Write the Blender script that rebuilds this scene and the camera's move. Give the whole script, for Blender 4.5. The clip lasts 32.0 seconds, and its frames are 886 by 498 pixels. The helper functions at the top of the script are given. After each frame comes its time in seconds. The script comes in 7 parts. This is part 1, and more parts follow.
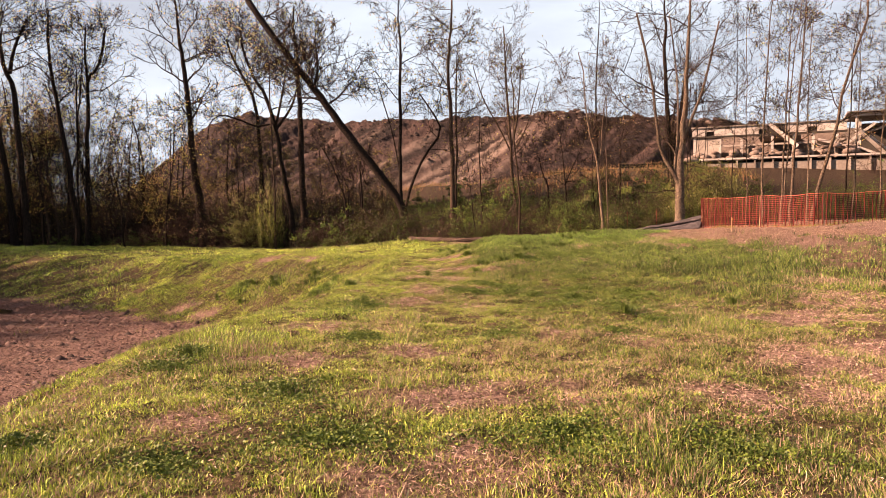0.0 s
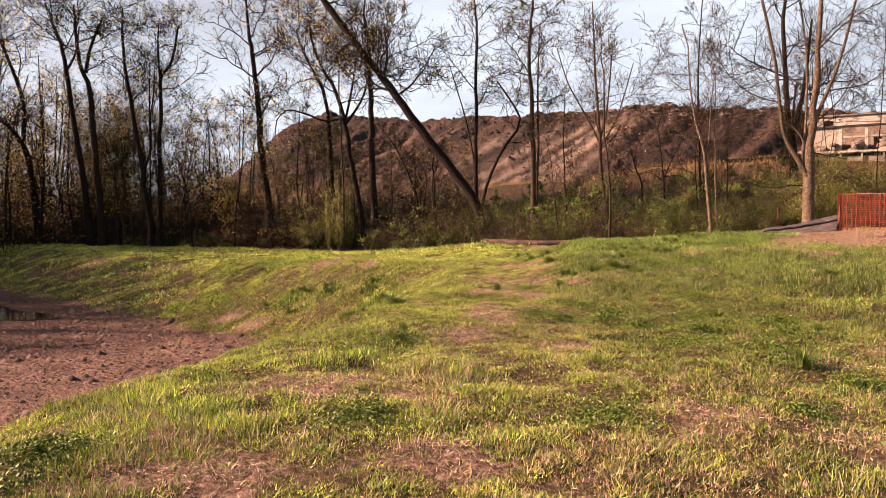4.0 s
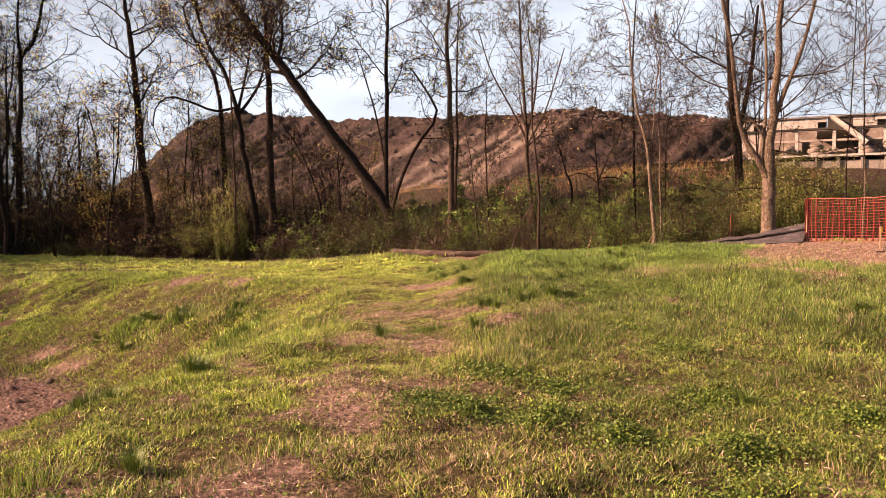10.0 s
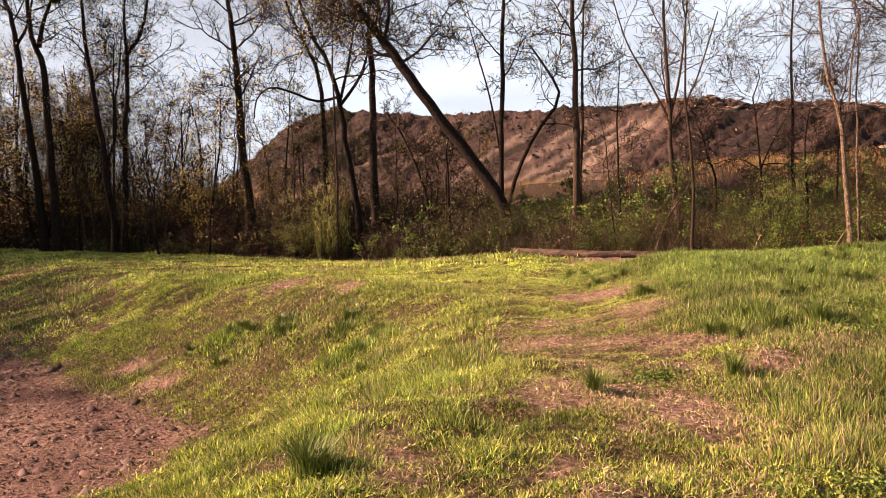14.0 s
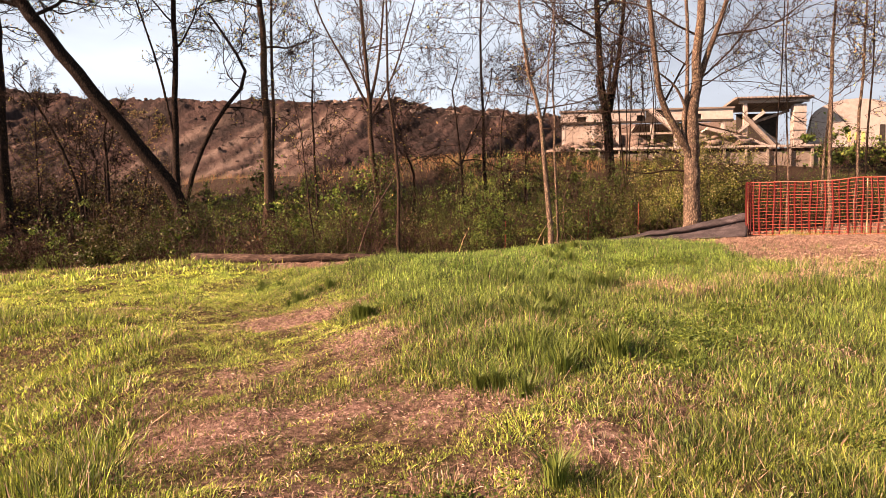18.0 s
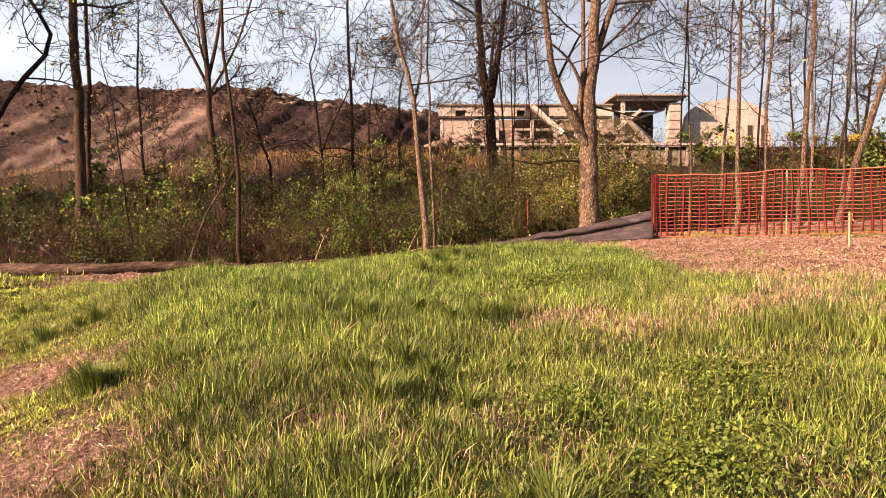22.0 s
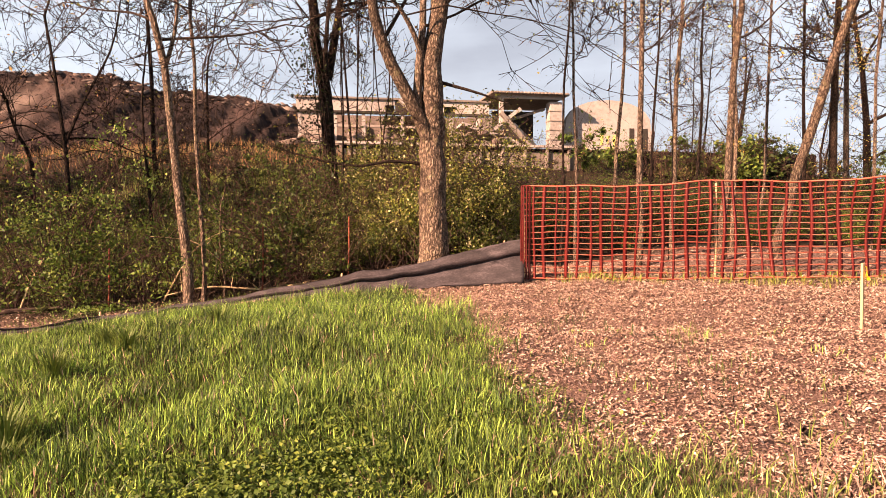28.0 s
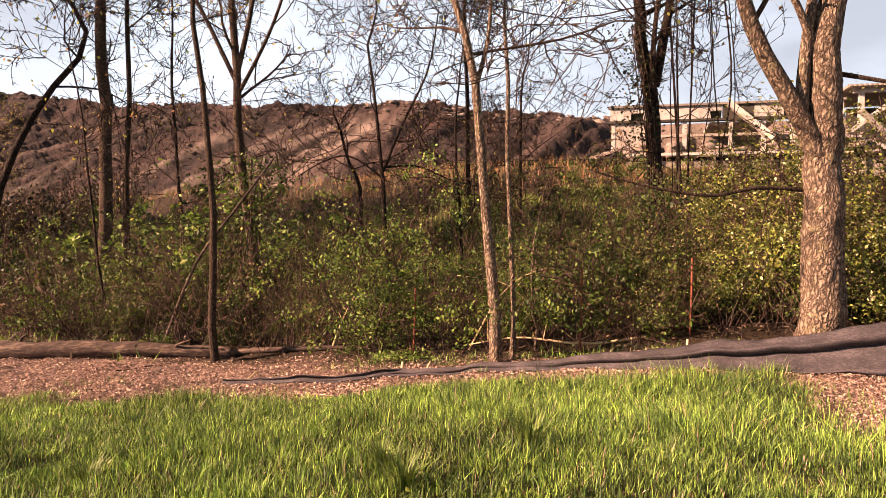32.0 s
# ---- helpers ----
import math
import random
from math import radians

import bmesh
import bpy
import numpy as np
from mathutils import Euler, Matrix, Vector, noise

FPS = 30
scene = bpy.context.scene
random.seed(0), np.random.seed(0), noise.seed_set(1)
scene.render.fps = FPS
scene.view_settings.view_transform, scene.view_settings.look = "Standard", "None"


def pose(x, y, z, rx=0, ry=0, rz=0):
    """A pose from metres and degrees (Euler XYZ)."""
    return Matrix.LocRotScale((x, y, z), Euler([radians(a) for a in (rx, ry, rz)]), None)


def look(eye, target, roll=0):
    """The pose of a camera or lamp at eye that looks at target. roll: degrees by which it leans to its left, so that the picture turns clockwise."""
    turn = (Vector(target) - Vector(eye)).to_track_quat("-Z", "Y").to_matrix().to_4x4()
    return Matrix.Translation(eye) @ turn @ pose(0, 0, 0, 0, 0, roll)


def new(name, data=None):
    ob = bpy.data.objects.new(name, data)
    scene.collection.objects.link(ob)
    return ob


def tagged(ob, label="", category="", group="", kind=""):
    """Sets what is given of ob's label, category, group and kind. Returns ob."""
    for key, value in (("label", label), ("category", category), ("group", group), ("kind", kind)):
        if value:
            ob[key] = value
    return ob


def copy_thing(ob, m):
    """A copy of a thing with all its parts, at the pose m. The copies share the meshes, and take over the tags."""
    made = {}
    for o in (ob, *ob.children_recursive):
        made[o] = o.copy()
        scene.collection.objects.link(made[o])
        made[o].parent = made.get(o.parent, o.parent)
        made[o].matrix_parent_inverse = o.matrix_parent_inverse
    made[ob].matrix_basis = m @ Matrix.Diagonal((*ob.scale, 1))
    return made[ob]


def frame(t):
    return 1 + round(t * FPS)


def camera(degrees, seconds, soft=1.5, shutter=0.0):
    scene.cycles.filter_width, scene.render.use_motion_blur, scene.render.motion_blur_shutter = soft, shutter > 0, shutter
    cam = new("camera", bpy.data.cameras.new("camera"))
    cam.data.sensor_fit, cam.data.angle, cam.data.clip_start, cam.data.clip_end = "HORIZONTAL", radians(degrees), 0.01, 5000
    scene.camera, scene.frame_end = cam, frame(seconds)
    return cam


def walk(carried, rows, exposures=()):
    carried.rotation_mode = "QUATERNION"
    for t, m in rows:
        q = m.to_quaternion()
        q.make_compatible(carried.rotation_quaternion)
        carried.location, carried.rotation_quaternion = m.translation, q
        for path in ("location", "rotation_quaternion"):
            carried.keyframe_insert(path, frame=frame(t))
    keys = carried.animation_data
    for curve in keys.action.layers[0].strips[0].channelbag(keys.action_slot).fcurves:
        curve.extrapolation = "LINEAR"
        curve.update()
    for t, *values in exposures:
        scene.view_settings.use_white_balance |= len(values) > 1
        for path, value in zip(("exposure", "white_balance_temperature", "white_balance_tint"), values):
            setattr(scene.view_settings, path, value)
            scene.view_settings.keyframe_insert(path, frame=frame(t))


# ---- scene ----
cam = camera(65.6, 32.0, soft=0.7)
METRES, EYE, TILT, LEAN, TURN = 27.0, 1.5, -2.5, 0.0, 0.0
ROWS = [
    (0.0, 0.0, 0.0, 0.0, 0.0, 0.0, -0.0),
    (0.5, -0.0002, 0.017, 0.0, 5.81, 0.01, -0.14),
    (1.0, 0.001, 0.0348, -0.0008, 13.55, -0.25, -0.45),
    (1.5, 0.0015, 0.0533, 0.0005, 13.32, -0.04, -0.51),
    (2.0, 0.0028, 0.0716, 0.0023, 13.11, -0.09, -0.65),
    (2.5, 0.0024, 0.0888, 0.0033, 13.06, -0.22, -0.63),
    (3.0, 0.0036, 0.1065, 0.003, 6.95, -0.05, -0.43),
    (3.5, 0.0041, 0.1218, 0.0044, 7.18, 0.07, -0.42),
    (4.0, 0.0058, 0.1392, 0.005, 6.81, 0.04, -0.38),
    (4.5, 0.0082, 0.156, 0.0048, 4.22, -0.01, -0.19),
    (6.5, 0.0169, 0.2165, 0.0061, 0.59, 0.39, -0.12),
    (7.0, 0.0146, 0.2336, 0.0074, 0.93, 0.45, -0.27),
    (7.5, 0.015, 0.2503, 0.0094, 0.61, 0.52, -0.08),
    (8.0, 0.0158, 0.2645, 0.0107, 0.59, 0.34, -0.23),
    (8.5, 0.0164, 0.2791, 0.0119, 0.76, 0.5, -0.11),
    (9.0, 0.019, 0.2957, 0.0131, 0.36, 0.64, -0.16),
    (9.5, 0.0199, 0.3106, 0.0131, 0.34, 0.53, -0.46),
    (10.0, 0.019, 0.3267, 0.0139, 0.53, 0.59, -0.48),
    (10.5, 0.0162, 0.3439, 0.0145, 0.37, 0.47, -0.94),
    (11.0, 0.0108, 0.3589, 0.015, 0.22, 0.49, -0.85),
    (11.5, 0.0053, 0.3736, 0.0154, 0.27, 0.37, -0.71),
    (12.0, -0.0024, 0.3901, 0.0156, 0.21, 0.42, -0.89),
    (12.5, -0.0126, 0.4047, 0.0156, 2.4, 0.29, -0.63),
    (13.0, -0.0214, 0.4193, 0.0159, 4.78, 0.26, -0.77),
    (13.5, -0.0269, 0.4351, 0.0152, 7.99, 0.17, -0.95),
    (14.0, -0.0318, 0.4512, 0.015, 8.11, 0.42, -0.77),
    (14.5, -0.0332, 0.47, 0.0161, 7.66, 0.27, -0.59),
    (15.0, -0.034, 0.4876, 0.0155, 1.16, 0.19, -0.5),
    (15.5, -0.0358, 0.502, 0.0156, -7.79, 0.38, 0.03),
    (17.5, -0.0297, 0.5606, 0.0193, -16.83, 0.42, 0.61),
    (18.0, -0.026, 0.5755, 0.0207, -17.05, 0.36, 0.75),
    (18.5, -0.018, 0.59, 0.0207, -17.34, 0.23, 0.99),
    (19.0, -0.0128, 0.6045, 0.0226, -19.42, 0.19, 0.93),
    (19.5, -0.0075, 0.6191, 0.0232, -21.73, 0.14, 0.99),
    (20.0, 0.0011, 0.6334, 0.0244, -21.99, 0.21, 1.13),
    (20.5, 0.0089, 0.6462, 0.0245, -21.98, 0.21, 1.07),
    (21.0, 0.0162, 0.6586, 0.026, -26.55, 0.3, 1.21),
    (21.5, 0.0259, 0.672, 0.0272, -26.8, 0.22, 1.25),
    (22.0, 0.0325, 0.6862, 0.0265, -26.95, 0.11, 1.22),
    (22.5, 0.0401, 0.6984, 0.0302, -32.25, 0.18, 1.52),
    (23.0, 0.0506, 0.7115, 0.0321, -32.75, -0.16, 1.67),
    (23.5, 0.0604, 0.722, 0.0349, -32.74, -0.17, 1.59),
    (24.0, 0.0702, 0.733, 0.0376, -35.24, -0.23, 1.65),
    (24.5, 0.0836, 0.7428, 0.039, -35.41, -0.13, 1.98),
    (25.0, 0.0969, 0.7535, 0.0386, -38.18, -0.29, 1.99),
    (25.5, 0.1093, 0.7652, 0.0406, -41.83, -0.34, 2.09),
    (27.5, 0.1621, 0.8092, 0.0479, -41.91, -0.32, 1.76),
    (28.0, 0.1715, 0.8209, 0.049, -36.23, -0.03, 1.41),
    (28.5, 0.1809, 0.8351, 0.0522, -36.07, -0.03, 1.36),
    (29.0, 0.1895, 0.8474, 0.0545, -35.2, -0.04, 1.26),
    (29.5, 0.1963, 0.8573, 0.0566, -29.75, 0.46, 0.91),
    (30.0, 0.2001, 0.8701, 0.0594, -29.48, 0.4, 0.62),
    (30.5, 0.2008, 0.8804, 0.0617, -28.0, 0.35, 0.52),
    (31.0, 0.2006, 0.8897, 0.0645, -22.38, 0.94, -0.01),
    (31.5, 0.1961, 0.8935, 0.0656, -16.32, 1.24, -0.22),
    (32.0, 0.1943, 0.8942, 0.0663, -11.14, 1.25, -0.09),
]

walk(cam, [(t, pose(0, 0, EYE, TILT, LEAN, TURN) @ pose(METRES * x, METRES * y, METRES * z, 90 + pitch, roll, yaw)) for t, x, y, z, yaw, pitch, roll in ROWS],
     exposures=[(0.0, 1.68, 8450, 46), (28.0, 1.68, 8450, 46), (32.0, 1.84, 8450, 46)])

# ---- world and sun ----
SUN_TO = Vector((-0.88, -0.03, 0.46)).normalized()
world = bpy.data.worlds.new("sky")
scene.world = world
world.use_nodes = True
wn = world.node_tree.nodes
wl = world.node_tree.links
sky = wn.new("ShaderNodeTexSky")
sky.sky_type, sky.sun_disc = "NISHITA", False
sky.sun_elevation = math.asin(SUN_TO.z)
sky.sun_rotation = math.atan2(SUN_TO.x, SUN_TO.y)
sky.air_density, sky.dust_density, sky.ozone_density = 1.0, 3.2, 1.6
wco = wn.new("ShaderNodeTexCoord")
wmap = wn.new("ShaderNodeMapping")
wmap.inputs["Scale"].default_value = (1.0, 1.0, 3.2)
wnoise = wn.new("ShaderNodeTexNoise")
wnoise.inputs["Scale"].default_value, wnoise.inputs["Detail"].default_value = 2.1, 6.0
wramp = wn.new("ShaderNodeValToRGB")
wramp.color_ramp.elements[0].position, wramp.color_ramp.elements[1].position = 0.30, 0.66
wramp.color_ramp.elements[0].color = (0.45, 0.45, 0.45, 1)
wmix = wn.new("ShaderNodeMixRGB")
wmix.inputs[2].default_value = (9.6, 16.0, 19.0, 1)
wl.new(wco.outputs["Generated"], wmap.inputs["Vector"])
wl.new(wmap.outputs[0], wnoise.inputs["Vector"])
wl.new(wnoise.outputs[0], wramp.inputs[0])
wsep = wn.new("ShaderNodeSeparateXYZ")
wl.new(wco.outputs["Generated"], wsep.inputs[0])
wfade = wn.new("ShaderNodeMapRange")
wfade.interpolation_type = "SMOOTHSTEP"
wfade.inputs["From Min"].default_value, wfade.inputs["From Max"].default_value = 0.30, 0.60
wfade.inputs["To Min"].default_value, wfade.inputs["To Max"].default_value = 1.0, 0.05
wl.new(wsep.outputs["Z"], wfade.inputs["Value"])
wmul = wn.new("ShaderNodeMath")
wmul.operation = "MULTIPLY"
wl.new(wramp.outputs[0], wmul.inputs[0])
wl.new(wfade.outputs[0], wmul.inputs[1])
wl.new(wmul.outputs[0], wmix.inputs[0])
wl.new(sky.outputs[0], wmix.inputs[1])
wl.new(wmix.outputs[0], wn["Background"].inputs[0])
wn["Background"].inputs[1].default_value = 0.0235
lamp = bpy.data.lights.new("sun", "SUN")
lamp.energy, lamp.angle, lamp.color = 5.0, radians(0.6), (1.0, 0.82, 0.60)
sun = new("sun", lamp)
sun.matrix_world = look(SUN_TO * 200, (0, 0, 0))

# ---- materials ----
def ramp_node(nt, stops):
    r = nt.nodes.new("ShaderNodeValToRGB")
    e = r.color_ramp.elements
    while len(e) < len(stops):
        e.new(0.5)
    for k, (p, c) in enumerate(stops):
        e[k].position, e[k].color = p, (*c, 1)
    return r


def noise_node(nt, scale, detail=5.0, rough=0.6, stretch=None, obj=False):
    co = nt.nodes.new("ShaderNodeTexCoord")
    n = nt.nodes.new("ShaderNodeTexNoise")
    n.inputs["Scale"].default_value, n.inputs["Detail"].default_value, n.inputs["Roughness"].default_value = scale, detail, rough
    out = co.outputs["Object"]
    if stretch:
        m = nt.nodes.new("ShaderNodeMapping")
        m.inputs["Scale"].default_value = stretch
        nt.links.new(out, m.inputs["Vector"])
        out = m.outputs[0]
    nt.links.new(out, n.inputs["Vector"])
    return n


def stuff_mat(name, stops, scale, rough=0.85, fine=30.0, bump=0.4, dist=0.02, stretch=None, metal=0.0, spread=0.0):
    """Two scales of noise over a colour ramp, with relief. spread: how much a single piece varies in brightness."""
    m = bpy.data.materials.new(name)
    m.use_nodes = True
    nt = m.node_tree
    b = nt.nodes["Principled BSDF"]
    b.inputs["Roughness"].default_value, b.inputs["Metallic"].default_value = rough, metal
    b.inputs["Specular IOR Level"].default_value = 0.25
    big, small = noise_node(nt, scale, stretch=stretch), noise_node(nt, fine, stretch=stretch)
    mix = nt.nodes.new("ShaderNodeMath")
    mix.operation = "MULTIPLY_ADD"
    mix.inputs[1].default_value = 0.45
    nt.links.new(small.outputs[0], mix.inputs[0])
    sc = nt.nodes.new("ShaderNodeMath")
    sc.operation = "MULTIPLY"
    sc.inputs[1].default_value = 0.55
    nt.links.new(big.outputs[0], sc.inputs[0])
    nt.links.new(sc.outputs[0], mix.inputs[2])
    r = ramp_node(nt, stops)
    nt.links.new(mix.outputs[0], r.inputs[0])
    col = r.outputs[0]
    if spread:
        info = nt.nodes.new("ShaderNodeObjectInfo")
        hv = nt.nodes.new("ShaderNodeHueSaturation")
        mr = nt.nodes.new("ShaderNodeMapRange")
        mr.inputs["To Min"].default_value, mr.inputs["To Max"].default_value = 1 - spread, 1 + spread
        nt.links.new(info.outputs["Random"], mr.inputs["Value"])
        nt.links.new(mr.outputs[0], hv.inputs["Value"])
        nt.links.new(col, hv.inputs["Color"])
        col = hv.outputs[0]
    nt.links.new(col, b.inputs["Base Color"])
    if bump:
        bp = nt.nodes.new("ShaderNodeBump")
        bp.inputs["Strength"].default_value, bp.inputs["Distance"].default_value = bump, dist
        nt.links.new(mix.outputs[0], bp.inputs["Height"])
        nt.links.new(bp.outputs[0], b.inputs["Normal"])
    return m


def leaf_mat(name, attr="tint", trans=0.22, rough=0.55, spread=0.0):
    """Thin leaf or blade: the colour is the leaf's own tint; part of the light passes through."""
    m = bpy.data.materials.new(name)
    m.use_nodes = True
    nt = m.node_tree
    b = nt.nodes["Principled BSDF"]
    b.inputs["Roughness"].default_value = rough
    b.inputs["Specular IOR Level"].default_value = 0.3
    a = nt.nodes.new("ShaderNodeAttribute")
    a.attribute_name = attr
    info = nt.nodes.new("ShaderNodeObjectInfo")
    hv = nt.nodes.new("ShaderNodeHueSaturation")
    mr = nt.nodes.new("ShaderNodeMapRange")
    mr.inputs["To Min"].default_value, mr.inputs["To Max"].default_value = 1 - spread * 0.8, 1 + spread * 1.35
    nt.links.new(info.outputs["Random"], mr.inputs["Value"])
    nt.links.new(mr.outputs[0], hv.inputs["Value"])
    nt.links.new(a.outputs["Color"], hv.inputs["Color"])
    col = hv.outputs[0] if spread else a.outputs["Color"]
    nt.links.new(col, b.inputs["Base Color"])
    tr = nt.nodes.new("ShaderNodeBsdfTranslucent")
    nt.links.new(col, tr.inputs["Color"])
    mx = nt.nodes.new("ShaderNodeMixShader")
    mx.inputs[0].default_value = trans
    nt.links.new(b.outputs[0], mx.inputs[1])
    nt.links.new(tr.outputs[0], mx.inputs[2])
    nt.links.new(mx.outputs[0], nt.nodes["Material Output"].inputs[0])
    return m


def plain_mat(name, color, rough=0.6, metal=0.0):
    m = bpy.data.materials.new(name)
    m.use_nodes = True
    b = m.node_tree.nodes["Principled BSDF"]
    b.inputs["Base Color"].default_value = (*color, 1)
    b.inputs["Roughness"].default_value, b.inputs["Metallic"].default_value = rough, metal
    return m


def bark_mat(name, dark, mid, light, scale=20.0, relief=0.03, lichen=0.0):
    """Furrowed bark: plates between dark cracks, mottled, with patches of pale yellow lichen."""
    m = bpy.data.materials.new(name)
    m.use_nodes = True
    nt = m.node_tree
    b = nt.nodes["Principled BSDF"]
    b.inputs["Roughness"].default_value, b.inputs["Specular IOR Level"].default_value = 0.92, 0.15
    co = nt.nodes.new("ShaderNodeTexCoord")
    warp = noise_node(nt, 6.0, 4, 0.6)
    add = nt.nodes.new("ShaderNodeMixRGB")
    add.blend_type, add.inputs[0].default_value = "ADD", 0.16
    nt.links.new(co.outputs["Object"], add.inputs[1])
    nt.links.new(warp.outputs["Color"], add.inputs[2])
    mp = nt.nodes.new("ShaderNodeMapping")
    mp.inputs["Scale"].default_value = (1, 1, 0.3)
    nt.links.new(add.outputs[0], mp.inputs["Vector"])
    vo = nt.nodes.new("ShaderNodeTexVoronoi")
    vo.feature = "DISTANCE_TO_EDGE"
    vo.inputs["Scale"].default_value = scale
    nt.links.new(mp.outputs[0], vo.inputs["Vector"])
    fine = noise_node(nt, 70, 5, 0.7, (1, 1, 0.4))
    big = noise_node(nt, 3.5, 5, 0.65)
    mixv = nt.nodes.new("ShaderNodeMath")
    mixv.operation = "MULTIPLY_ADD"
    mixv.inputs[1].default_value = 1.6
    nt.links.new(vo.outputs["Distance"], mixv.inputs[0])
    f2 = nt.nodes.new("ShaderNodeMath")
    f2.operation, f2.inputs[1].default_value = "MULTIPLY", 0.45
    nt.links.new(fine.outputs[0], f2.inputs[0])
    nt.links.new(f2.outputs[0], mixv.inputs[2])
    r = ramp_node(nt, [(0.16, dark), (0.36, mid), (0.72, light)])
    nt.links.new(mixv.outputs[0], r.inputs[0])
    mot = nt.nodes.new("ShaderNodeMixRGB")
    mot.blend_type, mot.inputs[0].default_value = "OVERLAY", 0.6
    nt.links.new(r.outputs[0], mot.inputs[1])
    nt.links.new(big.outputs[0], mot.inputs[2])
    col = mot.outputs[0]
    if lichen:
        lr = ramp_node(nt, [(0.55, (0, 0, 0)), (0.68, (lichen, lichen, lichen))])
        nt.links.new(noise_node(nt, 9.0, 6, 0.7).outputs[0], lr.inputs[0])
        lx = nt.nodes.new("ShaderNodeMixRGB")
        lx.inputs[2].default_value = (0.42, 0.36, 0.20, 1)
        nt.links.new(lr.outputs[0], lx.inputs[0])
        nt.links.new(col, lx.inputs[1])
        col = lx.outputs[0]
    info = nt.nodes.new("ShaderNodeObjectInfo")
    hv = nt.nodes.new("ShaderNodeHueSaturation")
    mr = nt.nodes.new("ShaderNodeMapRange")
    mr.inputs["To Min"].default_value, mr.inputs["To Max"].default_value = 0.75, 1.25
    nt.links.new(info.outputs["Random"], mr.inputs["Value"])
    nt.links.new(mr.outputs[0], hv.inputs["Value"])
    nt.links.new(col, hv.inputs["Color"])
    nt.links.new(hv.outputs[0], b.inputs["Base Color"])
    bp = nt.nodes.new("ShaderNodeBump")
    bp.inputs["Strength"].default_value, bp.inputs["Distance"].default_value = 1.0, relief
    nt.links.new(mixv.outputs[0], bp.inputs["Height"])
    nt.links.new(bp.outputs[0], b.inputs["Normal"])
    return m


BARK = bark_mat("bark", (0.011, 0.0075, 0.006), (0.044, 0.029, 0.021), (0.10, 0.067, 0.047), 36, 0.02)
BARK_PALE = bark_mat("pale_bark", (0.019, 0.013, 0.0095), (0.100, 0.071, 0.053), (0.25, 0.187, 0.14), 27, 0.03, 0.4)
# near-black bark: the wood's shade is put into its colour
BARK_DARK_SHADE = bark_mat("dark_shaded_bark", (0.004, 0.003, 0.0025), (0.015, 0.010, 0.008), (0.046, 0.030, 0.022))
TWIG = stuff_mat("twig", [(0.35, (0.014, 0.0085, 0.007)), (0.7, (0.10, 0.054, 0.041))], 2, 0.9, 9, 0)
DEADWOOD = stuff_mat("deadwood", [(0.36, (0.012, 0.008, 0.007)), (0.5, (0.06, 0.038, 0.03)), (0.68, (0.22, 0.155, 0.12))], 4, 0.9, 26, 1.0, 0.02, (0.25, 1, 1))
LEAF = leaf_mat("leaf", trans=0.30, spread=0.75)
GRASS = leaf_mat("grass_blade", trans=0.13)
CHIP = leaf_mat("wood_chip", trans=0.0, rough=0.85)
ORANGE = stuff_mat("orange_plastic", [(0.3, (0.42, 0.088, 0.055)), (0.7, (0.56, 0.165, 0.11))], 1.5, 0.45, 12, 0.1, 0.002)
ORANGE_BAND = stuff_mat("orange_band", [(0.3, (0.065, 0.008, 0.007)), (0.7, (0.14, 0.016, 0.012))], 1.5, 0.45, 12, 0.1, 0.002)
FABRIC = stuff_mat("black_fabric", [(0.3, (0.010, 0.009, 0.010)), (0.5, (0.040, 0.034, 0.037)), (0.7, (0.12, 0.10, 0.108))], 3, 0.75, 40, 0.5, 0.01, (1, 1, 3))
PLASTER = stuff_mat("white_plaster", [(0.28, (0.17, 0.15, 0.135)), (0.5, (0.38, 0.345, 0.315)), (0.75, (0.50, 0.475, 0.44))], 0.5, 0.85, 5, 0.3, 0.03)
CONCRETE = stuff_mat("raw_concrete", [(0.2, (0.11, 0.09, 0.077)), (0.5, (0.25, 0.215, 0.185)), (0.8, (0.42, 0.375, 0.325))], 0.6, 0.9, 6, 0.5, 0.05, spread=0.25)
# dark steel, and the shade painted into the building's openings
DARK_SHADE_STEEL = stuff_mat("dark_shade_steel", [(0.3, (0.02, 0.018, 0.016)), (0.7, (0.07, 0.06, 0.05))], 0.8, 0.9, 5, 0)
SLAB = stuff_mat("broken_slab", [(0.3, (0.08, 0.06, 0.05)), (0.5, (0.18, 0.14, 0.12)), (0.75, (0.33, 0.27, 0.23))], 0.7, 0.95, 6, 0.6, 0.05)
GRAFFITI = stuff_mat("yellow_paint", [(0.3, (0.62, 0.50, 0.22)), (0.7, (0.70, 0.52, 0.12))], 1, 0.6, 8, 0)
STAKE = stuff_mat("stake_wood", [(0.3, (0.4, 0.28, 0.15)), (0.7, (0.62, 0.46, 0.28))], 6, 0.8, 40, 0.3, 0.003, (1, 1, 0.1))
RUST = stuff_mat("rust", [(0.3, (0.10, 0.03, 0.02)), (0.7, (0.30, 0.085, 0.05))], 4, 0.9, 30, 0.3)
RIBBON = plain_mat("yellow_ribbon", (0.85, 0.6, 0.03), 0.4)
ROCK = stuff_mat("rubble", [(0.3, (0.022, 0.016, 0.014)), (0.5, (0.062, 0.044, 0.037)), (0.75, (0.19, 0.145, 0.12))], 0.8, 0.95, 5, 0.6, 0.08)
MACHINE = stuff_mat("machine_yellow", [(0.3, (0.38, 0.25, 0.05)), (0.7, (0.5, 0.34, 0.08))], 1, 0.5, 8, 0.1)


